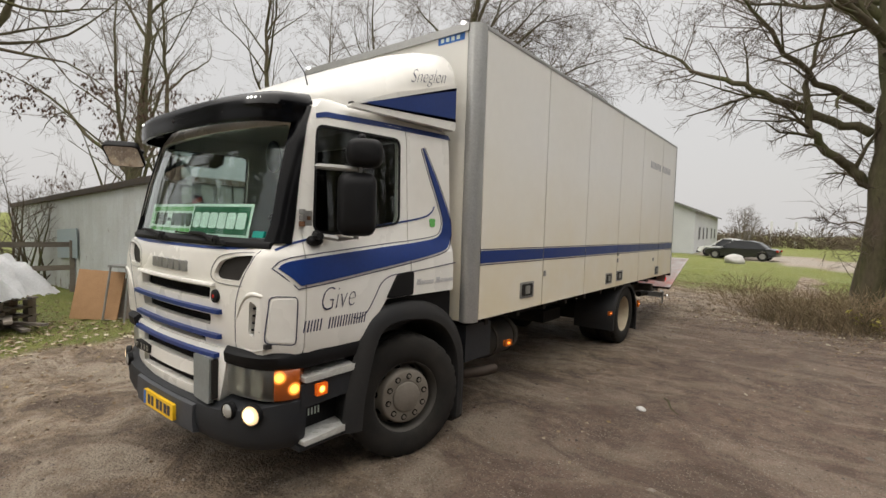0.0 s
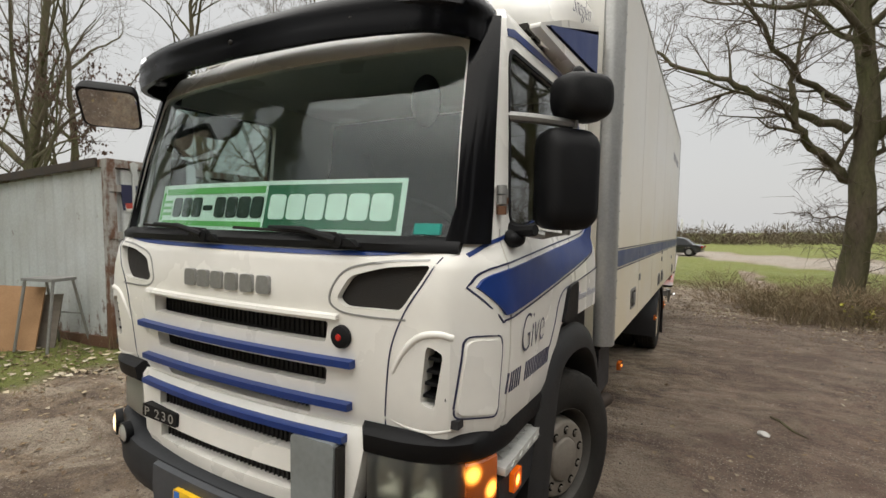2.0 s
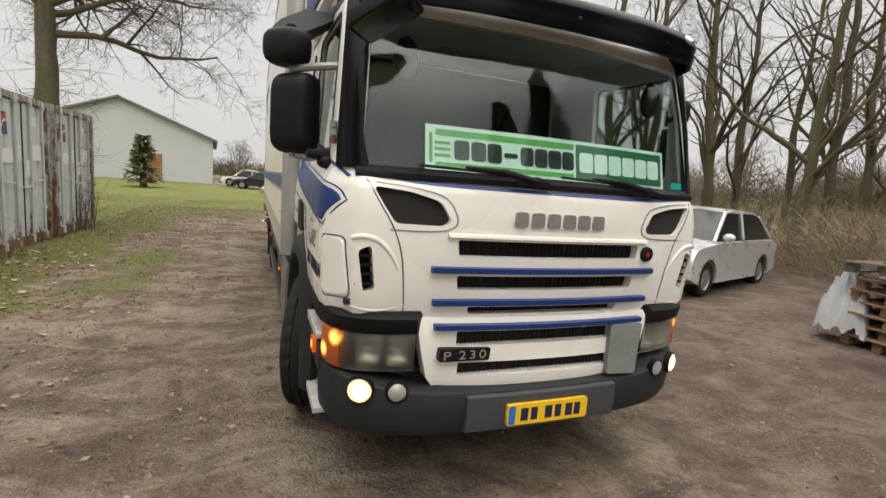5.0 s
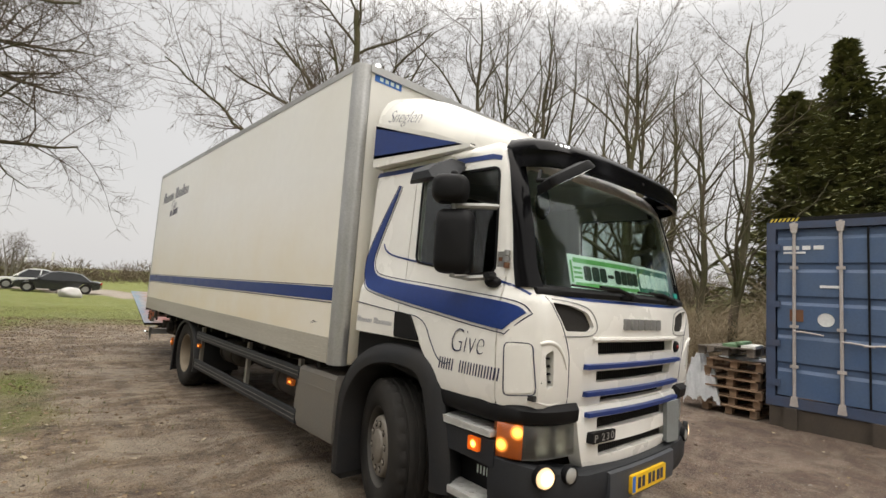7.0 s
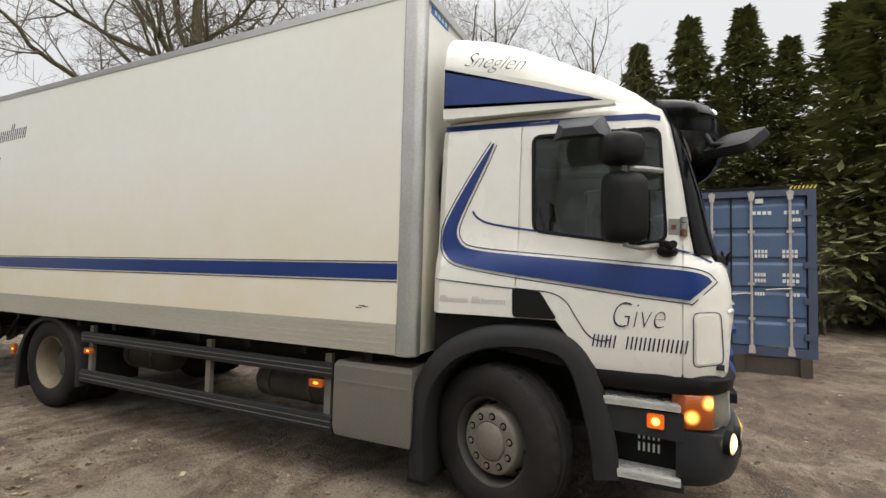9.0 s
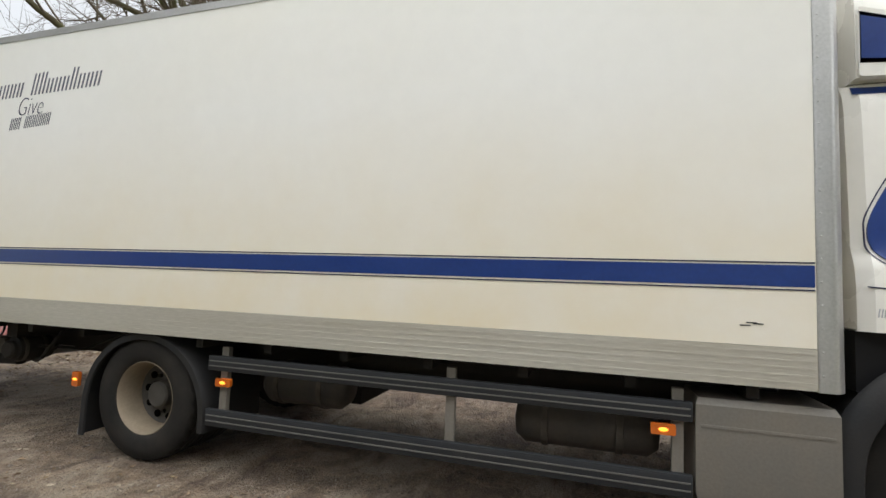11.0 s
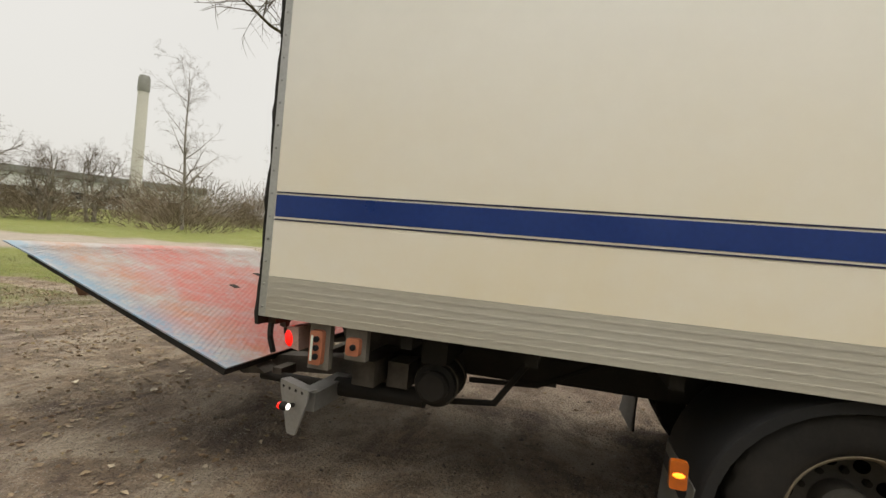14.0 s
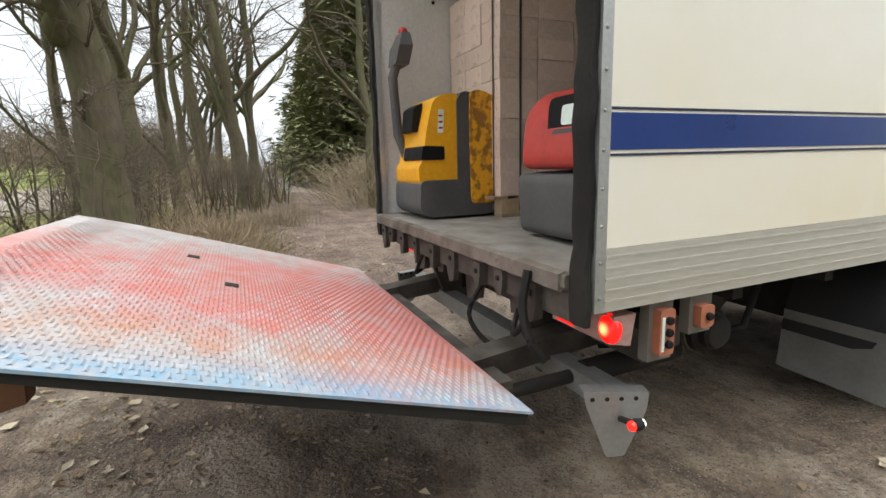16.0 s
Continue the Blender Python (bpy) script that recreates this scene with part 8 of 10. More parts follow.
def twig_mass(name, heaps, per, wide, mat, label):
    """Fine brush: slender upright and arching twigs gathered in heaps."""
    verts, faces = [], []
    for x, y, h in heaps:
        z0 = gz(x, y)
        for k in range(int(per * h)):
            a, q = rb.uniform(0, 2 * math.pi), math.sqrt(rb.random())
            s = Vector((x + 0.62 * h * q * math.cos(a), y + 0.62 * h * q * math.sin(a), z0 + h * rb.uniform(0.0, 0.75) * (1 - 0.45 * q * q)))
            d = Vector((math.cos(a) * (0.3 + q), math.sin(a) * (0.3 + q), rb.uniform(0.2, 1.6))) + Vector((rb.uniform(-0.6, 0.6), rb.uniform(-0.6, 0.6), 0))
            d = d.normalized() * h * rb.uniform(0.10, 0.30)
            w = d.cross(Vector((rb.uniform(-1, 1), rb.uniform(-1, 1), 0.3))).normalized() * wide * rb.uniform(0.5, 1.2)
            m = s + d * 0.5 + Vector((rb.uniform(-0.1, 0.1), rb.uniform(-0.1, 0.1), 0.04)) * d.length
            b0 = len(verts)
            verts += [tuple(s - w), tuple(s + w), tuple(m + w * 0.7), tuple(m - w * 0.7), tuple(s + d)]
            faces += [(b0, b0 + 1, b0 + 2, b0 + 3), (b0 + 3, b0 + 2, b0 + 4)]
    m = bpy.data.meshes.new(name)
    m.from_pydata(verts, [], faces)
    m.materials.append(mat)
    return tagged(new(name, m), label, "brush", kind="stuff")


BRUSH = material("far_brush_twigs", (0.15, 0.115, 0.088), 0.95, second=(0.115, 0.11, 0.065), scale=0.15, bump=0, shine=0.1)
twig_mass("far_woods", clumps, 75, 0.022, BRUSH, "leafless brown brush and young trees in the distance")
heaps = []
for k in range(95):
    x = rb.uniform(6.0, 34)
    heaps.append((x, 10.48 - (x + 2.47) * 0.098 + 1.7 + rb.uniform(0.0, 3.6), rb.uniform(0.7, 1.9)))
for k in range(60):
    a, q = rb.uniform(0, 6.28), rb.uniform(0.3, 2.0)
    heaps.append((4.7 + 1.45 * q * math.cos(a), 11.9 + 0.8 * q * math.sin(a), rb.uniform(0.6, 1.2)))
twig_mass("undergrowth", heaps, 170, 0.006, material("bramble_twigs", (0.25, 0.185, 0.12), 0.9, second=(0.15, 0.145, 0.07), scale=0.8, bump=0, shine=0.2), "tangled brown undergrowth beneath the bare trees")

for x, y in ((15, 9.2), (18, 10.2), (22, 8.9), (26, 9.9), (12.3, 10.2), (10.2, 11.2), (8.6, 12.0), (7.2, 12.6), (6.2, 12.3), (30, 9.4), (13.5, 13.4), (16.2, 14.6), (20.5, 14.8), (25, 14.0), (11.6, 1.6), (9.2, 12.6), (10.9, 13.2), (6.9, 13.4), (8.2, 13.3), (9.8, 10.9), (13.2, 10.0), (14.4, 10.8), (12.6, -3.4), (12.9, -5.6), (12.4, -7.8), (13.2, -9.6)):
    rows.append((x, y, rb.uniform(0, 360), rb.uniform(0.55, 0.95)))
for x, y in ((-12, 1.5), (-13, 6.0), (-12.6, 12.8), (-14, 17), (-16, 3)):
    rows.append((x, y, rb.uniform(0, 360), rb.uniform(0.9, 1.4)))
for x, y, k in ((-5.1, 11.0, 0.42), (-5.6, 12.3, 0.5), (-6.4, 11.2, 0.45)):
    rows.append((x, y, rb.uniform(0, 360), k))
plant(bush, rows)
# Paler copy of the bramble twigs: brightness here is put into the colour.
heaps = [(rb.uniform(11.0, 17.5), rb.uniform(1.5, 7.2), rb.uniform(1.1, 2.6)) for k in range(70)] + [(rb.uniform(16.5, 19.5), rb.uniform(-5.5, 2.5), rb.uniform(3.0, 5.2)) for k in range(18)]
twig_mass("thicket", heaps, 170, 0.007, material("brightened_thicket_twigs", (0.30, 0.235, 0.165), 0.9, second=(0.20, 0.19, 0.10), scale=0.8, bump=0, shine=0.2), "thicket of bare stems behind the pallets, brightened by a paler colour")
# a far hedge behind the road, and a round bare crown beside it
heaps = [(-22 + k * 0.62 + rb.uniform(-0.4, 0.4), 93 - 0.16 * k + rb.uniform(-2.5, 2.5), rb.uniform(2.0, 4.4)) for k in range(110)]
twig_mass("far_hedge", heaps, 60, 0.05, BRUSH, "long leafless brown hedge beyond the road")
round_tree = tree("hedge_tree", 19, 4.4, 0.10, dict(OAK, depth=3, step=0.4, count=(15, 7, 6), angle=(30, 75), **{"from": 0.2}), "small bare tree with a dense round crown", bark=LIGHTBARK, stems=3)
plant(round_tree, [(-3.2, 66, 0, 1.25), (20.6, 50.5, 40, 1.95), (24.1, 48.0, 120, 1.4), (26.3, 46.4, 210, 1.5)])


# ---- spruces ----
NEEDLE = material("spruce_needles", (0.165, 0.180, 0.085), 0.9, second=(0.25, 0.225, 0.105), scale=0.9, bump=0, shine=0.2)


def spruce(seed, height, label, whorl=12, big=1.0):
    r = random.Random(seed)
    t = thing("spruce_tree", label, "spruce", None, "dark spruces behind the container")
    bm = bmesh.new()
    tube(bm, [(0, 0, -0.2), (0, 0, height * 0.5), (0.05, 0, height)], [0.2, 0.12, 0.01], 8)
    part("trunk", bm, BARK, t)
    verts, faces = [], []
    z = 0.5
    while z < height:
        reach = (height - z) ** 0.95 * 0.40 * (1 + 0.07 * math.sin(z * 2.3 + seed)) + 0.06
        for k in range(whorl):
            a = r.uniform(0, 2 * math.pi)
            ln = reach * r.uniform(0.65, 1.15)
            cz, sx = z + r.uniform(-0.12, 0.12), Vector((math.cos(a), math.sin(a), 0))
            n_seg = max(3, int(ln / (0.32 * big)))
            for i in range(n_seg):
                u = (i + 0.6) / n_seg
                p = sx * ln * u + Vector((0, 0, cz - 0.42 * ln * u + 0.42 * ln * u * u))
                for q in range(6):
                    side = Vector((-sx.y, sx.x, 0)) * (1 if q % 2 else -1)
                    w = (sx * r.uniform(0.2, 0.9) + side * r.uniform(0.3, 1.0) + Vector((0, 0, r.uniform(-0.45, 0.25)))).normalized()
                    L, W = r.uniform(0.28, 0.52) * big, r.uniform(0.040, 0.080) * big
                    o = w.cross(Vector((0, 0, 1))).normalized() * W + Vector((0, 0, r.uniform(-0.03, 0.03)))
                    b0 = len(verts)
                    verts += [tuple(p), tuple(p + w * L * 0.55 + o), tuple(p + w * L), tuple(p + w * L * 0.55 - o)]
                    faces.append((b0, b0 + 1, b0 + 2, b0 + 3))
        z += (0.30 - 0.006 * z) * (1 if big == 1 else 1.6)
    m = bpy.data.meshes.new("crown")
    m.from_pydata(verts, [], faces)
    m.materials.append(NEEDLE)
    part("crown", m, NEEDLE, t)
    return t


plant(spruce(2, 13.0, "tall dark green spruce at the wood's edge", 13), [(22.8, 1.8, 0, 1.06), (23.0, -0.6, 90, 1.14), (23.2, -3.1, 30, 1.15), (21.0, 0.6, 200, 0.78), (21.2, -1.9, 300, 0.84), (21.5, -4.6, 70, 0.95), (25.4, 3.4, 120, 0.9)])
rows = [(14.6, -5.7, 15, 0.90), (15.8, -7.5, 140, 1.0), (14.4, -9.4, 220, 0.92), (16.4, -11.2, 60, 1.0), (23.5, -7.2, 0, 1.1), (21.6, -9.5, 120, 1.05), (-13.5, -11.0, 90, 1.1), (-16.5, -8.5, 30, 0.95), (9.5, -13.0, 0, 1.1), (6.8, -15.5, 40, 1.0)]
rows += [(25.5 + 3.6 * k, 4.35 - 0.335 * k + 0.5 * (k % 2), 67 * k, 0.98 + 0.12 * ((k * 7) % 5) / 4) for k in range(22)]
plant(spruce(9, 13.0, "tall dark green spruce in the row along the track", 10, 1.7), rows)
xmas = spruce(14, 2.6, "small young spruce in front of the barn")
place(xmas, -8.0, 33.2, 0, 1.2)

# ---- shipping containers ----
def rusted(name, paint, worn, least):
    """Weathered paint with streaks and blisters of rust, thickest towards the bottom rail."""
    m = material(name, paint, 0.65, second=worn, scale=1.6, fine=30, bump=0.2, amount=0.7)
    n, l = m.node_tree.nodes, m.node_tree.links
    into = n["Principled BSDF"].inputs["Base Color"]
    clean = into.links[0].from_socket
    tc, mp, sp = n.new("ShaderNodeTexCoord"), n.new("ShaderNodeMapping"), n.new("ShaderNodeSeparateXYZ")
    mp.inputs["Scale"].default_value = (1.0, 1.0, 0.22)
    l.new(tc.outputs["Object"], mp.inputs[0])
    l.new(tc.outputs["Object"], sp.inputs[0])
    streak, spot = n.new("ShaderNodeTexNoise"), n.new("ShaderNodeTexNoise")
    streak.inputs["Scale"].default_value, streak.inputs["Detail"].default_value = 9.0, 6.0
    spot.inputs["Scale"].default_value, spot.inputs["Detail"].default_value, spot.inputs["Roughness"].default_value = 5.0, 8.0, 0.75
    l.new(mp.outputs[0], streak.inputs["Vector"])
    l.new(tc.outputs["Object"], spot.inputs["Vector"])
    low, add, cut, mix = n.new("ShaderNodeMapRange"), n.new("ShaderNodeMath"), n.new("ShaderNodeMapRange"), n.new("ShaderNodeMix")
    low.inputs["From Min"].default_value, low.inputs["From Max"].default_value, low.inputs["To Min"].default_value, low.inputs["To Max"].default_value = 0.1, 0.7, 0.14, 0.0
    l.new(sp.outputs["Z"], low.inputs["Value"])
    both = n.new("ShaderNodeMath")
    both.operation = "MULTIPLY"
    l.new(streak.outputs["Fac"], both.inputs[0])
    l.new(spot.outputs["Fac"], both.inputs[1])
    root = n.new("ShaderNodeMath")
    root.operation = "SQRT"
    l.new(both.outputs[0], root.inputs[0])
    l.new(root.outputs[0], add.inputs[0])
    l.new(low.outputs["Result"], add.inputs[1])
    cut.inputs["From Min"].default_value, cut.inputs["From Max"].default_value = least, least + 0.09
    l.new(add.outputs[0], cut.inputs["Value"])
    mix.data_type = "RGBA"
    mix.inputs[7].default_value = (0.115, 0.055, 0.030, 1)
    l.new(cut.outputs["Result"], mix.inputs[0])
    l.new(clean, mix.inputs[6])
    l.new(mix.outputs[2], into)
    return m


CWHITE = rusted("container_white_paint", (0.50, 0.53, 0.525), (0.40, 0.405, 0.385), 0.60)
CRUST = rusted("container_rust_edge", (0.36, 0.36, 0.345), (0.22, 0.19, 0.16), 0.46)
CBLUE = material("container_blue_paint", (0.055, 0.100, 0.195), 0.5, second=(0.080, 0.118, 0.185), scale=1.8, fine=30, bump=0.12, amount=0.8)
CBLUE2 = material("container_blue_frame", (0.042, 0.066, 0.125), 0.6, second=(0.06, 0.055, 0.065), scale=4, fine=40, bump=0.2)
LOCKROD = material("lock_rod_zinc", (0.46, 0.43, 0.41), 0.55, 0.2, second=(0.33, 0.27, 0.23), scale=9, fine=60, bump=0.15)
WHITEMARK = material("stencil_white", (0.72, 0.73, 0.72), 0.6, bump=0)


def container(name, m, height, paint, frame_paint, bar_paint, label, length=6.06, marks=None, upright=False, group=""):
    """Its door end looks along -y of its own frame, x across, from the door's middle."""
    c = thing(name, label, "container", m, group)
    W = 1.22
    for x in (-W, W - 0.12):
        for y in (0.0, length - 0.12):
            bm = bmesh.new()
            box(bm, x, x + 0.12, y, y + 0.12, 0, height)
            part("corner_post", bm, frame_paint, c, bevel=0.01)
    for z0, z1 in ((0.0, 0.15), (height - 0.11, height)):
        bm = bmesh.new()
        box(bm, -W + 0.12, W - 0.12, 0.0, 0.10, z0, z1)
        part("end_beam", bm, frame_paint, c, bevel=0.008)
        bm = bmesh.new()
        box(bm, -W + 0.12, W - 0.12, length - 0.10, length, z0, z1)
        part("end_beam", bm, frame_paint, c, bevel=0.008)
        for x in (-W, W - 0.08):
            bm = bmesh.new()
            box(bm, x, x + 0.08, 0.12, length - 0.12, z0, z1)
            part("side_beam", bm, frame_paint, c, bevel=0.008)
    # corrugated sides and rear end
    def wave(k, pitch=0.278, deep=0.036):
        u = (k % pitch) / pitch
        return 0 if u < 0.25 else deep * (u - 0.25) / 0.25 if u < 0.5 else deep if u < 0.75 else deep * (1 - u) / 0.25
    ks = np.arange(0.12, length - 0.12, 0.0695)
    for s in (-1, 1):
        bm = bmesh.new()
        loft(bm, [[(s * (W - 0.03 - wave(k)), k, 0.15), (s * (W - 0.03 - wave(k)), k, height - 0.11), (s * (W - 0.06 - wave(k)), k, height - 0.11), (s * (W - 0.06 - wave(k)), k, 0.15)] for k in ks])
        part("side_panel", bm, paint, c, smooth=0.3)
    bm = bmesh.new()
    box(bm, -W + 0.12, W - 0.12, length - 0.07, length - 0.03, 0.15, height - 0.11)
    part("rear_panel", bm, paint, c)
    bm = bmesh.new()
    loft(bm, [[(-W + 0.08, k, height - 0.05 - wave(k) * 0.6), (W - 0.08, k, height - 0.05 - wave(k) * 0.6), (W - 0.08, k, height - 0.09), (-W + 0.08, k, height - 0.09)] for k in ks])
    part("roof_panel", bm, paint, c, smooth=0.3)
    for s in (-1, 1):
        a, e = sorted((s * 0.012, s * (W - 0.14)))
        bm = bmesh.new()
        zs = np.linspace(0.17, height - 0.13, 26)
        def dwave(z):
            u = ((z - 0.17) / (height - 0.30) * 5) % 1
            return 0.0 if u < 0.72 else 0.028 * min(1, (u - 0.72) / 0.06) if u < 0.94 else 0.028 * (1 - u) / 0.06
        zs = np.linspace(0.17, height - 0.13, 101)
        if upright:
            xs = np.linspace(a, e, 61)
            def xwave(x):
                u = (abs(x) / 0.385) % 1
                return 0.0 if u < 0.6 else 0.045 * min(1, (u - 0.6) / 0.08) if u < 0.92 else 0.045 * (1 - u) / 0.08
            loft(bm, [[(x, 0.035 + xwave(x), 0.17), (x, 0.035 + xwave(x), height - 0.13), (x, 0.09, height - 0.13), (x, 0.09, 0.17)] for x in xs])
        else:
            loft(bm, [[(a, 0.035 + dwave(z), z), (e, 0.035 + dwave(z), z), (e, 0.075, z), (a, 0.075, z)] for z in zs])
        door = part("door", bm, paint, c, smooth=0.3)
        for x in (s * 0.30, s * 0.86):
            bm = bmesh.new()
            tube(bm, [(x, 0.010, 0.03), (x, 0.010, height - 0.01)], 0.022, 10)
            rod = part("lock_rod", bm, bar_paint, door)
            for z, sign_ in ((0.08, 1), (height - 0.08, -1)):
                bm = bmesh.new()
                prism(bm, rounded([(x - 0.055, z - 0.05 * sign_), (x + 0.055, z - 0.05 * sign_), (x + 0.035, z + 0.10 * sign_), (x - 0.035, z + 0.10 * sign_)], 0.015, 2), "y", -0.022, 0.035)
                part("rod_cam", bm, bar_paint, rod, bevel=0.005)
            for z in (0.62, 1.22, height - 0.72):
                bm = bmesh.new()
                box(bm, x - 0.05, x + 0.05, -0.016, 0.036, z - 0.022, z + 0.022)
                part("rod_guide", bm, bar_paint, rod, bevel=0.006)
            bm = bmesh.new()
            zz = 1.05 if x * s < 0.5 else 1.15
            tube(bm, [(x, -0.012, zz), (x - s * 0.10, -0.02, zz), (x - s * 0.36, -0.02, zz - 0.03)], 0.014, 6)
            part("lock_handle", bm, bar_paint, rod)
        for z in (0.35, 0.95, 1.55, height - 0.4):
            bm = bmesh.new()
            box(bm, s * (W - 0.18), s * (W - 0.02), -0.012, 0.04, z - 0.05, z + 0.05)
            part("hinge", bm, frame_paint, door, bevel=0.006)
        bm = bmesh.new()
        box(bm, s * 0.0, s * 0.012, 0.02, 0.06, 0.17, height - 0.13)
        part("door_gasket", bm, BLACK, c)
    for x0, x1, z0, z1, mat in marks or ():
        bm = bmesh.new()
        box(bm, x0, x1, 0.024, 0.034, z0, z1)
        part("stencil_mark", bm, mat, c)
    return c


LOGORED = material("leasing_mark_red", (0.42, 0.06, 0.045), 0.6, bump=0)
PATCH = material("paint_patch_white", (0.66, 0.66, 0.62), 0.6, second=(0.55, 0.54, 0.5), bump=0.05)
white_marks = [(0.36, 0.80, 1.5, 1.78, PATCH), (-0.80, -0.40, 1.45, 1.68, PATCH), (0.42, 0.62, 2.1, 2.28, PATCH), (-0.25, -0.08, 1.5, 1.75, PATCH), (0.1, 0.28, 1.2, 1.5, PATCH)]
def leasing_mark(c):
    """A dark slanting field with a red and a pale swoosh, as plain shapes."""
    bm = bmesh.new()
    prism(bm, [(-1.00, 1.90), (-0.56, 1.90), (-0.60, 2.26), (-1.04, 2.26)], "y", 0.022, 0.034)
    field = part("leasing_mark", bm, INK, c, "dark field with a red swoosh")
    for mat, dz, w in ((PATCH, -0.035, 0.085), (LOGORED, 0.0, 0.075)):
        bm = bmesh.new()
        prism(bm, line_band(curve((-0.97, 1.96 + dz), (-0.86, 1.98 + dz), (-0.80, 2.07 + dz), (-0.73, 2.16 + dz), (-0.62, 2.19 + dz), k=5), w), "y", 0.019 if mat is PATCH else 0.017, 0.023)
        part("swoosh", bm, mat, field)


for k in range(4):
    y = 3.36 + k * 2.52
    stands = Matrix.Translation((-5.25 + 0.03 * k, y, 0.03)) @ Matrix.Rotation(radians(90 + (2, -1, 1, 0)[k]), 4, "Z") @ Matrix.Rotation(radians(-3.0 if k == 0 else 0.0), 4, "X")
    box_ = container("shipping_container", stands, 2.6, CWHITE, CRUST, CWHITE, "weathered grey-white shipping container with rusty edges", 10.2 if k == 0 else 6.06, white_marks, True, group="row of white containers")
    leasing_mark(box_)
    if k == 0:
        bm = bmesh.new()
        box(bm, -1.255, -1.225, 0.2, 10.15, 2.50, 2.62)
        part("roof_edge", bm, material("tarred_roof_edge", (0.035, 0.03, 0.026), 0.85, second=(0.09, 0.06, 0.04), scale=5, bump=0.3), box_, "dark tarred strip along the roof edge", bevel=0.006)
        bm = bmesh.new()
        box(bm, -1.222, -1.206, 4.6, 6.0, 1.05, 1.75)
        part("repaired_patch", bm, material("pale_blue_patch", (0.30, 0.37, 0.40), 0.7, second=(0.36, 0.40, 0.40), bump=0.1), box_, "pale blue repainted patch")
DARKTIMBER = material("dark_timber", (0.045, 0.036, 0.028), 0.85, second=(0.09, 0.07, 0.05), bump=0.3)
HAZARD = material("hazard_yellow", (0.65, 0.5, 0.05), 0.6, bump=0)
blue_marks = []
for z, x0, x1 in ((2.45, 0.32, 0.62), (2.45, 0.78, 1.0), (2.32, 0.86, 1.02), (1.78, 0.35, 0.55), (1.70, 0.35, 0.55), (1.38, 0.35, 0.52), (1.28, 0.35, 0.52), (1.05, 0.35, 0.5), (1.78, 0.75, 0.98), (1.70, 0.75, 0.98), (1.38, 0.75, 1.0), (1.28, 0.75, 1.0), (1.05, 0.8, 1.0)):
    for k in range(4):
        w = (x1 - x0) / 4
        blue_marks.append((x0 + k * w, x0 + k * w + w * 0.7, z - 0.03, z + 0.03, WHITEMARK))
blue_marks += [(-1.0, -0.72, 2.34, 2.37, WHITEMARK), (-1.0, -0.80, 2.40, 2.46, WHITEMARK), (-0.62, -0.50, 2.40, 2.46, WHITEMARK), (-0.76, -0.66, 2.40, 2.46, WHITEMARK), (-0.55, -0.32, 1.82, 1.86, WHITEMARK), (-0.92, -0.75, 1.3, 1.48, RUST), (0.36, 0.48, 2.62, 2.70, WHITEMARK)]
BX, BY = 5.55, -0.60
bluec = container("shipping_container", Matrix.Translation((BX, BY, 0.33)) @ Matrix.Rotation(radians(-90), 4, "Z"), 2.84, CBLUE, CBLUE2, LOCKROD, "dark blue shipping container with galvanised lock rods", 6.06, blue_marks)
bm = bmesh.new()
lathe(bm, [(0.0, 0.0), (0.10, 0.001), (0.10, 0.008)], (-0.48, 0.034, 1.35), "y", 24, -1)
part("round_sticker", bm, WHITEMARK, bluec)
for k in range(14):
    bm = bmesh.new()
    x = -1.18 + k * 0.055 if k < 7 else 0.85 + (k - 7) * 0.055
    prism(bm, [(x, 2.845), (x + 0.028, 2.845), (x + 0.06, 2.90), (x + 0.032, 2.90)], "y", 0.0, 0.006)
    part("hazard_stripe", bm, HAZARD, bluec)
bm = bmesh.new()
box(bm, -1.2, 1.2, 0.006, 0.05, 2.842, 2.905)
part("hazard_board", bm, BLACK, bluec)
for k, y in enumerate((-1.65, -0.7, 0.3)):
    bm = bmesh.new()
    box(bm, BX - 0.05, BX + 1.2, y - 0.08, y + 0.08, gz(BX, y) - 0.05, 0.33)
    whole("timber_block", bm, DARKTIMBER, "dark timber block under the container", "timber", "timber under the blue container", bevel=0.008)

bm = bmesh.new()
box(bm, BX + 0.02, BX + 0.17, BY - 1.15, BY + 1.18, gz(BX, BY) - 0.05, 0.325)
whole("timber_sleeper", bm, DARKTIMBER, "long dark timber sleeper under the container's door end", "timber", "timber under the blue container", bevel=0.01)

# ---- far barn, cars, chimney ----
BARNWHITE = material("barn_white_wall", (0.50, 0.515, 0.52), 0.8, second=(0.42, 0.43, 0.43), scale=0.6, fine=12, bump=0.1)
ROOFGREY = material("barn_grey_roof", (0.19, 0.19, 0.185), 0.8, second=(0.13, 0.135, 0.12), scale=0.8, bump=0.2)
barn = thing("barn", "long low white barn with a grey gabled roof", "barn", pose(-5.0, 46.0, gz(-5, 46), 0, 0, 4))
bm = bmesh.new()
prism(bm, [(-14, 0), (0, 0), (0, 3.9), (-7, 6.6), (-14, 3.9)], "y", 0, 24)
part("wall", bm, BARNWHITE, barn)
for s, x0, z0, x1, z1 in ((1, 0.4, 3.72, -7.05, 6.64), (-1, -14.4, 3.72, -6.95, 6.64)):
    bm = bmesh.new()
    prism(bm, [(x0, z0), (x1, z1), (x1, z1 + 0.16), (x0, z0 + 0.16)], "y", -0.4, 24.4)
    part("roof", bm, ROOFGREY, barn)
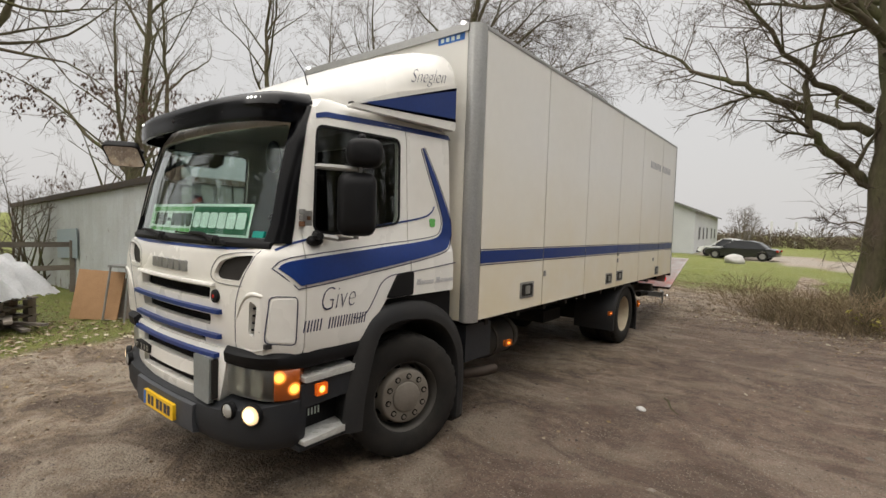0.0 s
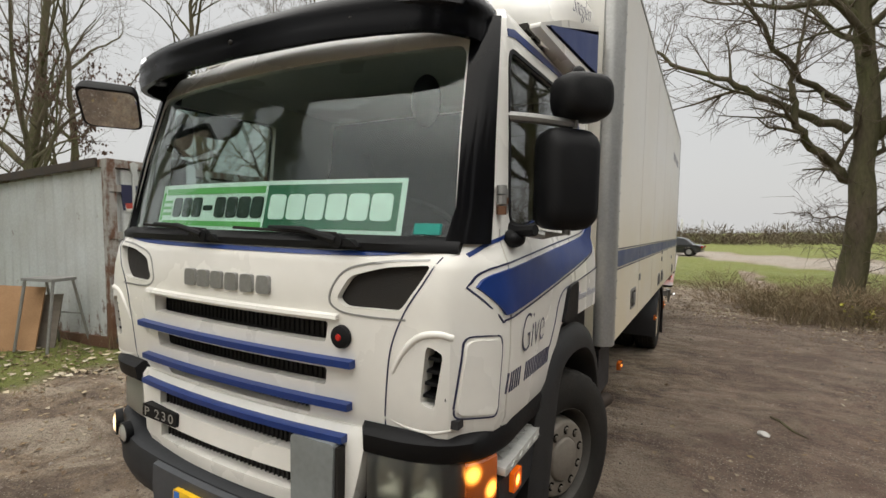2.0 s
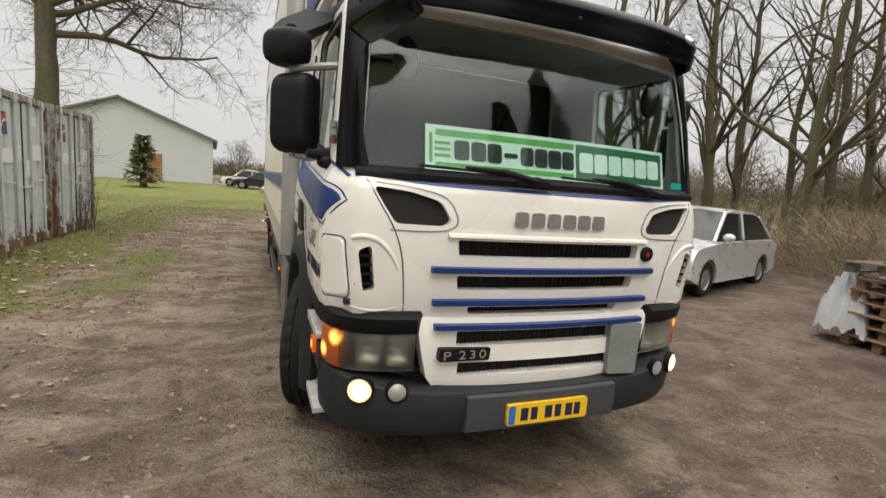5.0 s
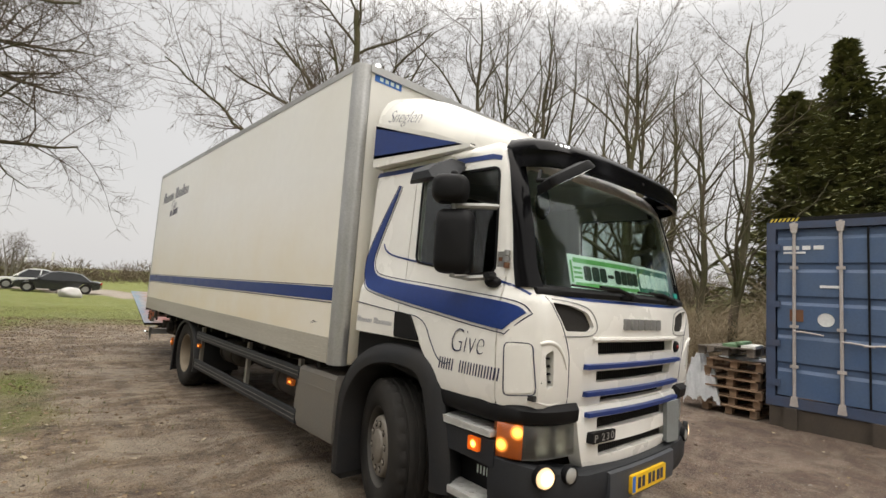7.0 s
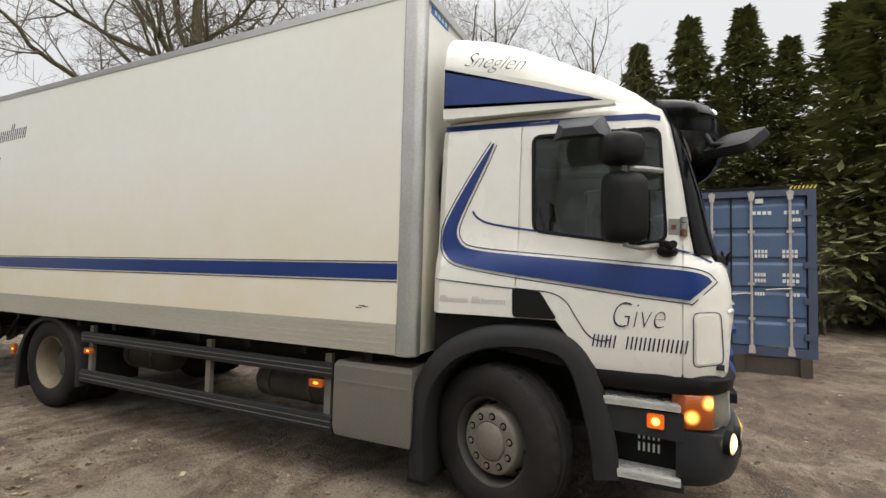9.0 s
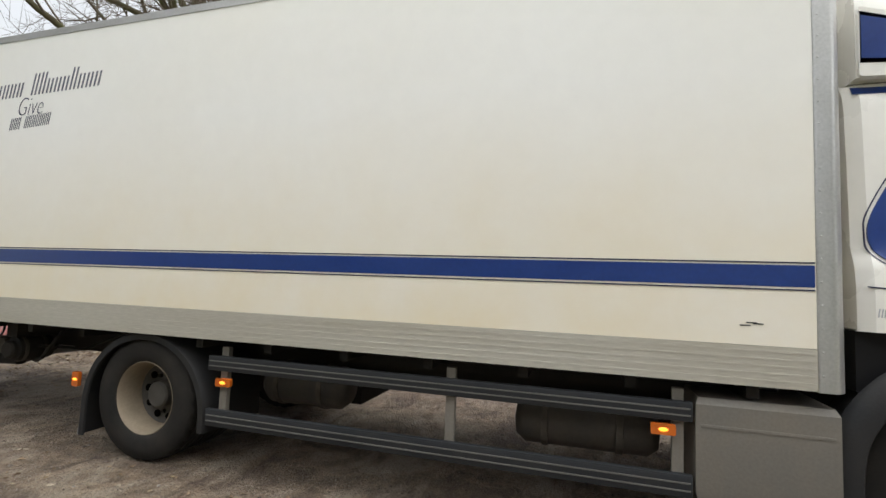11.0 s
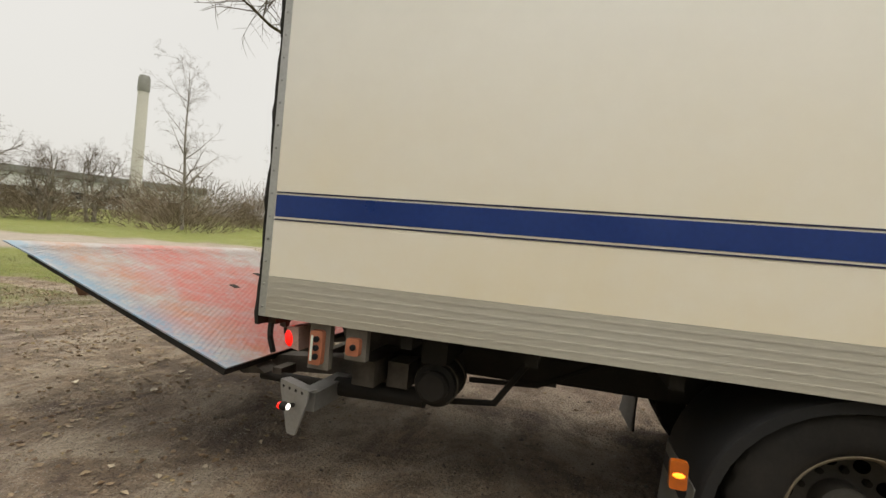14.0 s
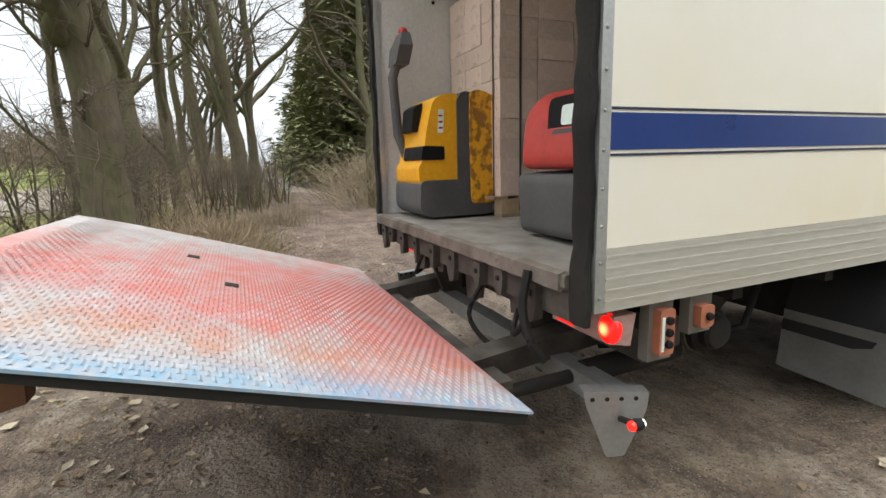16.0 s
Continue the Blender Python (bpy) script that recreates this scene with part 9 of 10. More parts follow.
for y in (3, 6.5, 10, 15, 19):
    bm = bmesh.new()
    box(bm, -0.02, 0.05, y, y + 1.2, 1.2, 2.5)
    wnd = part("window", bm, BARNWHITE, barn)
    bm = bmesh.new()
    box(bm, 0.05, 0.06, y + 0.08, y + 1.12, 1.28, 2.42)
    part("pane", bm, DASH, wnd)
bm = bmesh.new()
box(bm, -4.9, -3.9, -0.06, 0.02, 0, 2.3)
part("door", bm, material("barn_door_wood", (0.30, 0.14, 0.05), 0.7), barn, "brown wooden door")
bm = bmesh.new()
box(bm, -11.5, -9.2, -0.06, 0.02, 1.2, 3.2)
part("red_panel", bm, material("faded_red_boards", (0.25, 0.10, 0.07), 0.8), barn, "faded red boards")

CARGLASS = material("car_glass_dark", (0.012, 0.014, 0.016), 0.06, bump=0)
def car(name, m, paint, label, L=4.6, W=1.85, H=1.45, suv=False, group=""):
    """A parked car; its nose looks along -y of its own frame."""
    c = thing(name, label, "car", m, group)
    hood, belt = (0.98, 1.02) if suv else (0.80, 0.90)
    prof = [(0.02, 0.38), (0.0, 0.55), (0.03, hood - 0.20), (0.14, hood - 0.06), (0.5, hood), (1.25, hood + 0.06), (L - 0.35, belt + 0.02), (L - 0.05, belt - 0.08), (L, 0.6), (L - 0.04, 0.36), (L - 0.5, 0.25), (0.4, 0.25)]
    bm = bmesh.new()
    rings = []
    for u in np.linspace(-1, 1, 9):
        k = 1 - 0.06 * abs(u) ** 3
        f = 0.16 * abs(u) ** 2.5
        rings.append([(u * W / 2, f + (y * (1 - f / L)) if y < L / 2 else y - f * 0.8, 0.3 + (z - 0.3) * k) for y, z in prof])
    loft(bm, rings)
    cutters = []
    for y in (0.88, L - 0.95):
        t = bmesh.new()
        lathe(t, [(0.0, -1.5), (0.37, -1.5), (0.37, 1.5), (0.0, 1.5)], (0, y, 0.34), "x", 24)
        cutters.append(t)
    part("body", carved(bm, cutters), paint, c, smooth=0.6)
    E = 0.0 if suv else 0.42
    bm = bmesh.new()
    cab = [(1.15, hood + 0.04), (1.85, H - 0.06), (2.3, H), (L - 1.3 - E, H - 0.02), (L - 0.8 - E, H - 0.12), (L - 0.25 - E, belt)]
    rings = []
    for u in np.linspace(-1, 1, 9):
        rings.append([(u * (W / 2 - 0.10) * (1 - 0.17 * (z - belt) / (H - belt)), y + 0.10 * u * u * (1 if y < 2 else -1 if y > L - E - 1.4 else 0), z - 0.03 * u * u) for y, z in cab] + [(u * (W / 2 - 0.10), L - 0.3 - E, belt - 0.05), (u * (W / 2 - 0.10), 1.2, belt - 0.05)])
    loft(bm, rings)
    part("glasshouse", bm, CARGLASS, c, smooth=0.6)
    bm = bmesh.new()
    rings = []
    for u in np.linspace(-1, 1, 9):
        x = u * (W / 2 - 0.115) * 0.86
        rings.append([(x, 1.9 + 0.08 * u * u, H - 0.045 - 0.03 * u * u), (x, 2.3, H + 0.012 - 0.03 * u * u), (x, L - 1.3 - E, H - 0.008 - 0.03 * u * u), (x, L - 0.82 - E, H - 0.10 - 0.03 * u * u), (x, L - 0.95 - E, H - 0.12), (x, 2.0, H - 0.09)])
    loft(bm, rings)
    part("roof", bm, paint, c, smooth=0.6)
    for s in (-1, 1):
        for y0, y1, z1 in ((1.18, 1.88, H - 0.07), (2.62, 2.66, H - 0.03), (L - 0.34 - E, L - 0.88 - E, H - 0.14)):
            bm = bmesh.new()
            tube(bm, [(s * (W / 2 - 0.095), y0, belt), (s * (W / 2 - 0.235), y1, z1)], 0.035, 6)
            part("pillar", bm, paint, c)
        for y in (0.88, L - 0.95):
            bm = bmesh.new()
            lathe(bm, [(0.20, -0.11), (0.30, -0.11), (0.335, -0.07), (0.335, 0.07), (0.30, 0.11), (0.20, 0.10)], (s * (W / 2 - 0.13), y, 0.335), "x", 24)
            wh = part("wheel", bm, RUBBER, c)
            bm = bmesh.new()
            lathe(bm, [(0.215, 0.06), (0.21, 0.10), (0.19, 0.07), (0.06, 0.085), (0.0, 0.09)], (s * (W / 2 - 0.13), y, 0.335), "x", 20, s)
            part("rim", bm, GALV, wh)
        bm = bmesh.new()
        pts = curve((0.50, 0.06), (0.68, 0.09), (0.82, 0.20), (0.87, 0.42), k=4)
        loft(bm, [[(s * x * W / 1.85, y - 0.01, z) for x, y in pts] + [(s * (x - 0.05) * W / 1.85, y + 0.08, z) for x, y in reversed(pts)] for z in (hood - 0.27, hood - 0.12)])
        part("headlight", bm, LENS, c)
        bm = bmesh.new()
        bmesh.ops.create_uvsphere(bm, u_segments=10, v_segments=8, radius=0.1, matrix=pose(s * (W / 2 + 0.06), 1.42, belt + 0.08) @ Matrix.Diagonal((1.1, 0.7, 0.75, 1)))
        part("wing_mirror", bm, paint, c)
        bm = bmesh.new()
        box(bm, *sorted((s * 0.45, s * 0.85)), L - 0.12, L - 0.03, belt - 0.22, belt - 0.08)
        part("tail_light", bm, RED, c)
    bm = bmesh.new()
    prism(bm, rounded([(-0.42, 0.48), (0.42, 0.48), (0.48, hood - 0.18), (-0.48, hood - 0.18)], 0.06), "y", -0.012, 0.06)
    gr = part("grille", bm, BLACK, c)
    for k in range(6):
        bm = bmesh.new()
        z = 0.52 + k * (hood - 0.74) / 6
        box(bm, -0.42, 0.42, -0.022, -0.01, z, z + 0.016)
        part("grille_slat", bm, GALV, gr)
    bm = bmesh.new()
    box(bm, -0.26, 0.26, -0.035, -0.02, 0.46, 0.57)
    part("number_plate", bm, WHITEMARK, c)
    bm = bmesh.new()
    prism(bm, rounded([(-0.8, 0.26), (0.8, 0.26), (0.78, 0.42), (-0.78, 0.42)], 0.04), "y", 0.03, 0.2)
    part("lower_intake", bm, BLACK, c)
    return c


CARSILVER = material("car_silver_paint", (0.62, 0.63, 0.64), 0.3, 0.35, second=(0.55, 0.56, 0.57), bump=0, coat=0.6)
CARBLACK = material("car_black_paint", (0.012, 0.013, 0.015), 0.2, second=(0.02, 0.02, 0.022), bump=0, coat=0.6)
CARWHITE = material("car_white_paint", (0.72, 0.72, 0.71), 0.3, second=(0.66, 0.66, 0.65), bump=0, coat=0.6)
car("parked_car", pose(5.0, 4.62, gz(6.5, 5.3), 0, 0, -72), CARSILVER, "silver estate car parked on the dirt", 4.65, 1.9, 1.62, True)
car("parked_car", pose(-3.15, 40.9, gz(-0.7, 40), 0, 0, -97), CARBLACK, "black saloon car parked by the road", 4.9, 1.87, 1.45, False, "cars parked by the road")
car("parked_car", pose(-4.2, 44.0, gz(-2, 44), 0, 0, -97), CARWHITE, "white hatchback parked by the barn", 4.4, 1.8, 1.5, False, "cars parked by the road")
CONC = material("pale_concrete", (0.45, 0.44, 0.42), 0.85, second=(0.36, 0.35, 0.33), scale=0.3, fine=5, bump=0.1)
cx, cy = 73.8, 95.8
ch = thing("factory_chimney", "tall pale concrete chimney with a dark cap", "chimney", pose(cx, cy, gz(cx, cy) - 3.4))
bm = bmesh.new()
lathe(bm, [(0.0, 0.0), (1.15, 0.0), (1.0, 28.5), (0.0, 28.5)], (0, 0, 0), "z", 24)
part("shaft", bm, CONC, ch, smooth=0.8)
bm = bmesh.new()
lathe(bm, [(1.05, 28.2), (1.15, 29.0), (1.1, 31.0), (0.9, 31.6), (0.0, 31.6)], (0, 0, 0), "z", 24)
part("cap", bm, ROOFGREY, ch, smooth=0.8)
hall = thing("factory_hall", "long low white factory hall far behind the field", "factory", pose(88, 94, gz(80, 100), 0, 0, -41))
bm = bmesh.new()
box(bm, -48, 2, 0, 25, -1, 5.4)
part("wall", bm, BARNWHITE, hall)
bm = bmesh.new()
box(bm, -48.5, 2.5, -0.4, 25.5, 5.4, 6.9)
part("roof", bm, ROOFGREY, hall)
for k in range(8):
    bm = bmesh.new()
    box(bm, -46 + k * 5.8, -43 + k * 5.8, -0.06, 0.05, 1.2, 2.8)
    part("window", bm, CARGLASS, hall)

# ---- yard clutter ----
TARP = material("white_plastic_sheet", (0.70, 0.71, 0.72), 0.35, second=(0.55, 0.56, 0.57), scale=5, bump=0.1)
CHIP = material("chipboard_orange_brown", (0.38, 0.22, 0.11), 0.8, second=(0.28, 0.16, 0.08), scale=6, fine=60, bump=0.15)
OLDWOOD = material("grey_old_wood", (0.17, 0.145, 0.12), 0.85, second=(0.10, 0.085, 0.07), scale=4, fine=40, bump=0.3, stretch=(1, 6, 6), random_tone=0.25)


def crumpled(name, m, size, seed, label, category, mat=TARP):
    """A heap of plastic sheet: a sagging sheet with folds and a ragged hem."""
    bm = bmesh.new()
    k = 46
    grid = [[None] * (k + 1) for _ in range(k + 1)]
    for i in range(k + 1):
        for j in range(k + 1):
            u, v = i / k * 2 - 1, j / k * 2 - 1
            r = max(abs(u), abs(v))
            hgt = (1 - r ** 3) * 0.9 + 0.12
            p = Vector((u, v, 0)) * (1 + 0.12 * noise.noise((u * 2 + seed, v * 2, 1)))
            fold = 0.26 * noise.noise((u * 2.6 + seed, v * 2.9, seed)) + 0.22 * abs(noise.noise((u * 5.5 + seed, v * 5.0, seed))) + 0.06 * noise.noise((u * 15 + seed, v * 14, seed))
            grid[i][j] = bm.verts.new((p.x * size[0], p.y * size[1], max(0.0, hgt + fold * (1.2 - 0.5 * r)) * size[2]))
    for i in range(k):
        for j in range(k):
            bm.faces.new((grid[i][j], grid[i + 1][j], grid[i + 1][j + 1], grid[i][j + 1]))
    bmesh.ops.solidify(bm, geom=bm.faces[:], thickness=0.006)
    ob = whole(name, bm, mat, label, category, smooth=0.9)
    ob.matrix_basis = m
    return ob


# pallets with plastic sheets beside the blue container
PALBROWN = material("brown_pallet_wood", (0.24, 0.155, 0.095), 0.85, second=(0.13, 0.09, 0.06), scale=4, fine=40, bump=0.3, stretch=(1, 6, 6), random_tone=0.25)
base_z = gz(6.2, 1.2)
for k in range(6):
    pallet("pallet", pose(6.22 + 0.03 * (k % 2), 1.12, base_z + k * 0.146, 0, 0, 86 + 3 * (k % 3)), "brown wooden pallet in a stack beside the container", PALBROWN, 6, "pallets beside the blue container")
crumpled("plastic_sheet", pose(5.74, 1.62, gz(5.8, 1.6), 0, 6, 20), (0.30, 0.27, 0.82), 3.0, "crumpled white plastic sheet hanging over pallets", "plastic sheet")
crumpled("plastic_sheet", pose(6.0, 1.0, base_z + 0.876, 0, 0, 60), (0.34, 0.28, 0.07), 8.0, "crumpled clear plastic sheet lying on pallets", "plastic sheet")
pallet("pallet", pose(6.15, 1.22, base_z + 0.94, 0, 2, 92), "dark weathered pallet lying on top of the stack", OLDWOOD, 7, "pallets beside the blue container")
GREENBOARD = material("green_painted_board", (0.10, 0.20, 0.10), 0.7, second=(0.15, 0.22, 0.13), bump=0.1)
for y, w, z, mat, label in ((1.18, 0.11, 0.0, GREENBOARD, "faded green board lying on the pallets"), (0.92, 0.10, 0.0, PATCH, "pale board lying on the pallets"), (1.05, 0.05, 0.045, GREENBOARD, "faded green board lying on the pallets")):
    bm = bmesh.new()
    box(bm, -0.42, 0.42, -w, w, 0, 0.045)
    b0 = whole("board", bm, mat, label, "board", "boards by the blue container", bevel=0.004)
    b0.matrix_basis = pose(6.0, y, base_z + 1.088 + z, 0, 0, 6)
# by the white container: sheet-covered table, leaning board, stand, rail
bm = bmesh.new()
prism(bm, [(-0.42, 0.0), (0.42, 0.0), (0.42, 0.86), (-0.42, 0.90)], "y", -0.012, 0.012)
lean_board = whole("leaning_board", bm, CHIP, "orange-brown chipboard panel leaning on the container", "board", bevel=0.002)
lean_board.matrix_basis = pose(-6.3, 1.30, gz(-6.3, 1.3), -16, 0, 38)
stand = thing("metal_stand", "grey folding metal stand with a flat top", "stand", pose(-5.95, 1.72, gz(-5.95, 1.7), 0, 0, 20))
bm = bmesh.new()
box(bm, -0.25, 0.25, -0.17, 0.17, 0.93, 0.97)
part("top", bm, GALV, stand, bevel=0.01)
for x in (-0.22, 0.22):
    for y, run in ((-0.14, 1.9), (0.14, 2.6)):
        bm = bmesh.new()
        tube(bm, [(x, y, 0.93), (x * 1.15, y * run, 0.0)], 0.018, 6)
        part("leg", bm, GALV, stand)
bm = bmesh.new()
tube(bm, [(-0.235, 0.25, 0.45), (0.235, 0.25, 0.45)], 0.012, 6)
part("brace", bm, GALV, stand)
bm = bmesh.new()
prism(bm, [(-0.30, 0.0), (0.26, 0.0), (0.26, 0.74), (-0.30, 0.70)], "y", -0.010, 0.010)
dark_board = whole("leaning_board", bm, OLDWOOD, "dark weathered board leaning on the container", "board", bevel=0.002)
dark_board.matrix_basis = pose(-6.15, 1.62, gz(-6.15, 1.62), -14, 0, 34)
for k in range(3):
    pallet("pallet", pose(-6.6 + 0.04 * (k % 2), -0.15, gz(-6.6, -0.1) + k * 0.146, 0, 0, 30 + 4 * (k % 2)), "dark weathered pallet in a stack under a plastic sheet", OLDWOOD, 6, "pallets by the white container")
crumpled("plastic_sheet", pose(-6.6, -0.15, gz(-6.6, -0.1) + 0.44, 0, 0, 30), (0.88, 0.6, 0.62), 5.0, "crumpled white plastic sheet over a heap on dark pallets", "plastic sheet")
rr = random.Random(12)
for k in range(7):
    bm = bmesh.new()
    box(bm, -0.5, 0.5, -0.05, 0.05, 0, 0.04)
    b0 = whole("scrap_board", bm, OLDWOOD, "dark scrap board lying under the sheet", "board", "scrap boards by the white container", bevel=0.004)
    b0.matrix_basis = pose(-6.2 + rr.uniform(-0.4, 0.4), 0.15 + rr.uniform(-0.6, 0.5), gz(-6.2, 0.1) + 0.02 + 0.04 * k, rr.uniform(-6, 6), rr.uniform(-4, 4), rr.uniform(0, 180))
rail_f = thing("yard_rail", "weathered timber rail behind the yard", "rail", pose(-10.5, 0.4, gz(-10.5, 0.4), 0, 0, 80))
for x in (-1.6, 0.0, 1.6):
    bm = bmesh.new()
    box(bm, x - 0.05, x + 0.05, -0.05, 0.05, -0.1, 1.25)
    part("post", bm, OLDWOOD, rail_f)
for z in (0.6, 1.15):
    bm = bmesh.new()
    box(bm, -1.8, 1.8, 0.05, 0.08, z - 0.06, z + 0.06)
    part("bar", bm, OLDWOOD, rail_f)
# lamp post beyond the road, boulder, tall poles
LAMPX, LAMPY = 22.1, 25.8
lamp_post = thing("street_lamp", "slender grey street lamp by the road", "street lamp", pose(LAMPX, LAMPY, gz(LAMPX, LAMPY)))
bm = bmesh.new()
tube(bm, [(0, 0, -0.1), (0, 0, 4.3)], [0.06, 0.045], 10)
part("pole", bm, GALV, lamp_post)
bm = bmesh.new()
lathe(bm, [(0.0, 4.2), (0.22, 4.3), (0.26, 4.38), (0.0, 4.46)], (0, 0, 0), "z", 16)
part("lamp_head", bm, ROOFGREY, lamp_post)
bm = bmesh.new()
bmesh.ops.create_icosphere(bm, subdivisions=3, radius=0.6)
for v in bm.verts:
    v.co *= 1 + 0.25 * noise.noise(v.co * 2.2)
    v.co.z *= 0.65
boulder = whole("boulder", bm, CONC, "pale round boulder on the grass", "boulder", smooth=0.9)
boulder.matrix_basis = pose(-0.45, 34.8, gz(-0.45, 34.8) + 0.2)
for x, y in ((-1.9, 87.0), (1.1, 88.0)):
    bm = bmesh.new()
    tube(bm, [(0, 0, -0.2), (0, 0, 4.0)], [0.2, 0.18], 10)
    post = whole("white_post", bm, CARWHITE, "tall white post standing before the far hedge", "post")
    post.matrix_basis = pose(x, y, gz(x, y))

# a dark stick and a pale stone on the dirt, a low shrub that kept its yellow leaves
STICK, STONE, SHRUB = (2.43, 4.24, 2.65, 3.83), (2.33, 3.72), (4.55, 10.85)
bm = bmesh.new()
tube(bm, [(STICK[0] + u * (STICK[2] - STICK[0]) + 0.02 * math.sin(7 * u), STICK[1] + u * (STICK[3] - STICK[1]), gz(STICK[0] + u * (STICK[2] - STICK[0]), STICK[1] + u * (STICK[3] - STICK[1])) + 0.008) for u in (0.0, 0.2, 0.45, 0.7, 1.0)], [0.010, 0.013, 0.011, 0.009, 0.005], 6)
whole("fallen_stick", bm, BARK, "dark fallen stick lying on the dirt", "stick")
bm = bmesh.new()
bmesh.ops.create_icosphere(bm, subdivisions=2, radius=0.05)
for v in bm.verts:
    v.co *= 1 + 0.3 * noise.noise(v.co * 22)
    v.co.z *= 0.55
stone = whole("loose_stone", bm, CONC, "pale loose stone lying on the dirt", "stone")
stone.matrix_basis = pose(STONE[0], STONE[1], gz(*STONE) + 0.012, 0, 0, 30)
shrub = thing("leafy_shrub", "low shrub with a few yellow-green leaves under the tree", "shrub", pose(SHRUB[0], SHRUB[1], gz(*SHRUB)))
ry = random.Random(77)
YELLEAF = material("yellow_green_leaf", (0.34, 0.31, 0.04), 0.6, second=(0.22, 0.25, 0.04), scale=12, bump=0, random_tone=0.3)
for k in range(7):
    a, h = ry.uniform(0, 6.28), ry.uniform(0.25, 0.5)
    tip = Vector((0.28 * math.cos(a), 0.28 * math.sin(a), h))
    bm = bmesh.new()
    tube(bm, [(0, 0, -0.02), tuple(tip * 0.5 + Vector((0, 0, 0.06))), tuple(tip)], [0.007, 0.005, 0.003], 5)
    part("stem", bm, BARK, shrub)
    for j in range(7):
        p = tip * ry.uniform(0.45, 1.0) + Vector((ry.uniform(-0.07, 0.07), ry.uniform(-0.07, 0.07), ry.uniform(-0.04, 0.06)))
        bm = bmesh.new()
        q = ry.uniform(0.035, 0.06)
        ring = [bm.verts.new(c) for c in ((-q, 0, 0), (-0.3 * q, 0.55 * q, 0.2 * q), (0.5 * q, 0.45 * q, 0.15 * q), (q, 0, 0), (0.5 * q, -0.45 * q, 0.15 * q), (-0.3 * q, -0.55 * q, 0.2 * q))]
        mid_rib = bm.verts.new((0, 0, -0.05 * q))
        for i in range(6):
            bm.faces.new((ring[i], ring[(i + 1) % 6], mid_rib))
        bm.transform(pose(p.x, p.y, p.z, ry.uniform(-50, 50), ry.uniform(-50, 50), ry.uniform(0, 360)))
        part("leaf", bm, YELLEAF, shrub)

# ---- leaves, stones, grass (uncountable) ----
def scatter_mesh(name, verts, faces, mat, label, category):
    m = bpy.data.meshes.new(name)
    m.from_pydata(verts, [], faces)
    m.materials.append(mat)
    return tagged(new(name, m), label, category, kind="stuff")


def island_tones(name, tones, rough=0.8):
    m = bpy.data.materials.new(name)
    m.use_nodes = True
    n, l = m.node_tree.nodes, m.node_tree.links
    g, rp = n.new("ShaderNodeNewGeometry"), n.new("ShaderNodeValToRGB")
    rp.color_ramp.interpolation = "LINEAR"
    while len(rp.color_ramp.elements) < len(tones):
        rp.color_ramp.elements.new(0.5)
    for k, c in enumerate(tones):
        rp.color_ramp.elements[k].position = k / (len(tones) - 1)
        rp.color_ramp.elements[k].color = (*c, 1)
    l.new(g.outputs["Random Per Island"], rp.inputs[0])
    l.new(rp.outputs[0], n["Principled BSDF"].inputs["Base Color"])
    n["Principled BSDF"].inputs["Roughness"].default_value = rough
    return m


LEAF = island_tones("fallen_leaves_mixed", [(0.12, 0.075, 0.045), (0.22, 0.15, 0.085), (0.30, 0.23, 0.15), (0.16, 0.10, 0.055), (0.40, 0.34, 0.25), (0.25, 0.18, 0.08)])
PEBBLE = island_tones("yard_pebbles", [(0.07, 0.05, 0.038), (0.14, 0.105, 0.08), (0.30, 0.265, 0.225), (0.055, 0.042, 0.032), (0.15, 0.12, 0.09), (0.22, 0.185, 0.15)])
BLADE = island_tones("grass_blades_mixed", [(0.08, 0.10, 0.03), (0.14, 0.155, 0.045), (0.21, 0.19, 0.075), (0.11, 0.13, 0.04), (0.26, 0.20, 0.11)])
STRAW = island_tones("dry_tall_grass", [(0.20, 0.145, 0.085), (0.13, 0.095, 0.06), (0.28, 0.215, 0.13), (0.09, 0.07, 0.045), (0.17, 0.15, 0.06)])

rg = np.random.default_rng(21)
N = 95000
lx, ly = rg.uniform(-9, 9, N), rg.uniform(-5, 19, N)
gm_ = grass_mask(lx, ly)
edge_ = np.exp(-((lx - 4.0) ** 2 / 7 + (ly - 11.2) ** 2 / 5))
dens = 0.05 + 0.42 * gm_ * (lx < 3.5) + 0.75 * edge_ + 0.45 * np.exp(-((lx + 4.4) ** 2) / 2.0) + 0.22 * (ly > 9.3) + 0.6 * ((ly > 11) & (lx < 3)) + 0.12 * (lx < -1.3)
dens *= 0.35 + 1.3 * value_noise(lx, ly, 0.9, 31)
near_truck = (np.abs(lx) < 1.3) & (ly > 0) & (ly < 9.5)
keep = (rg.random(N) < dens * 0.55) & ~near_truck & ~((lx < -5.3) & (ly > 2)) & ~((lx > 5.4) & (ly < 0.6) & (ly > -2))
verts, faces = [], []
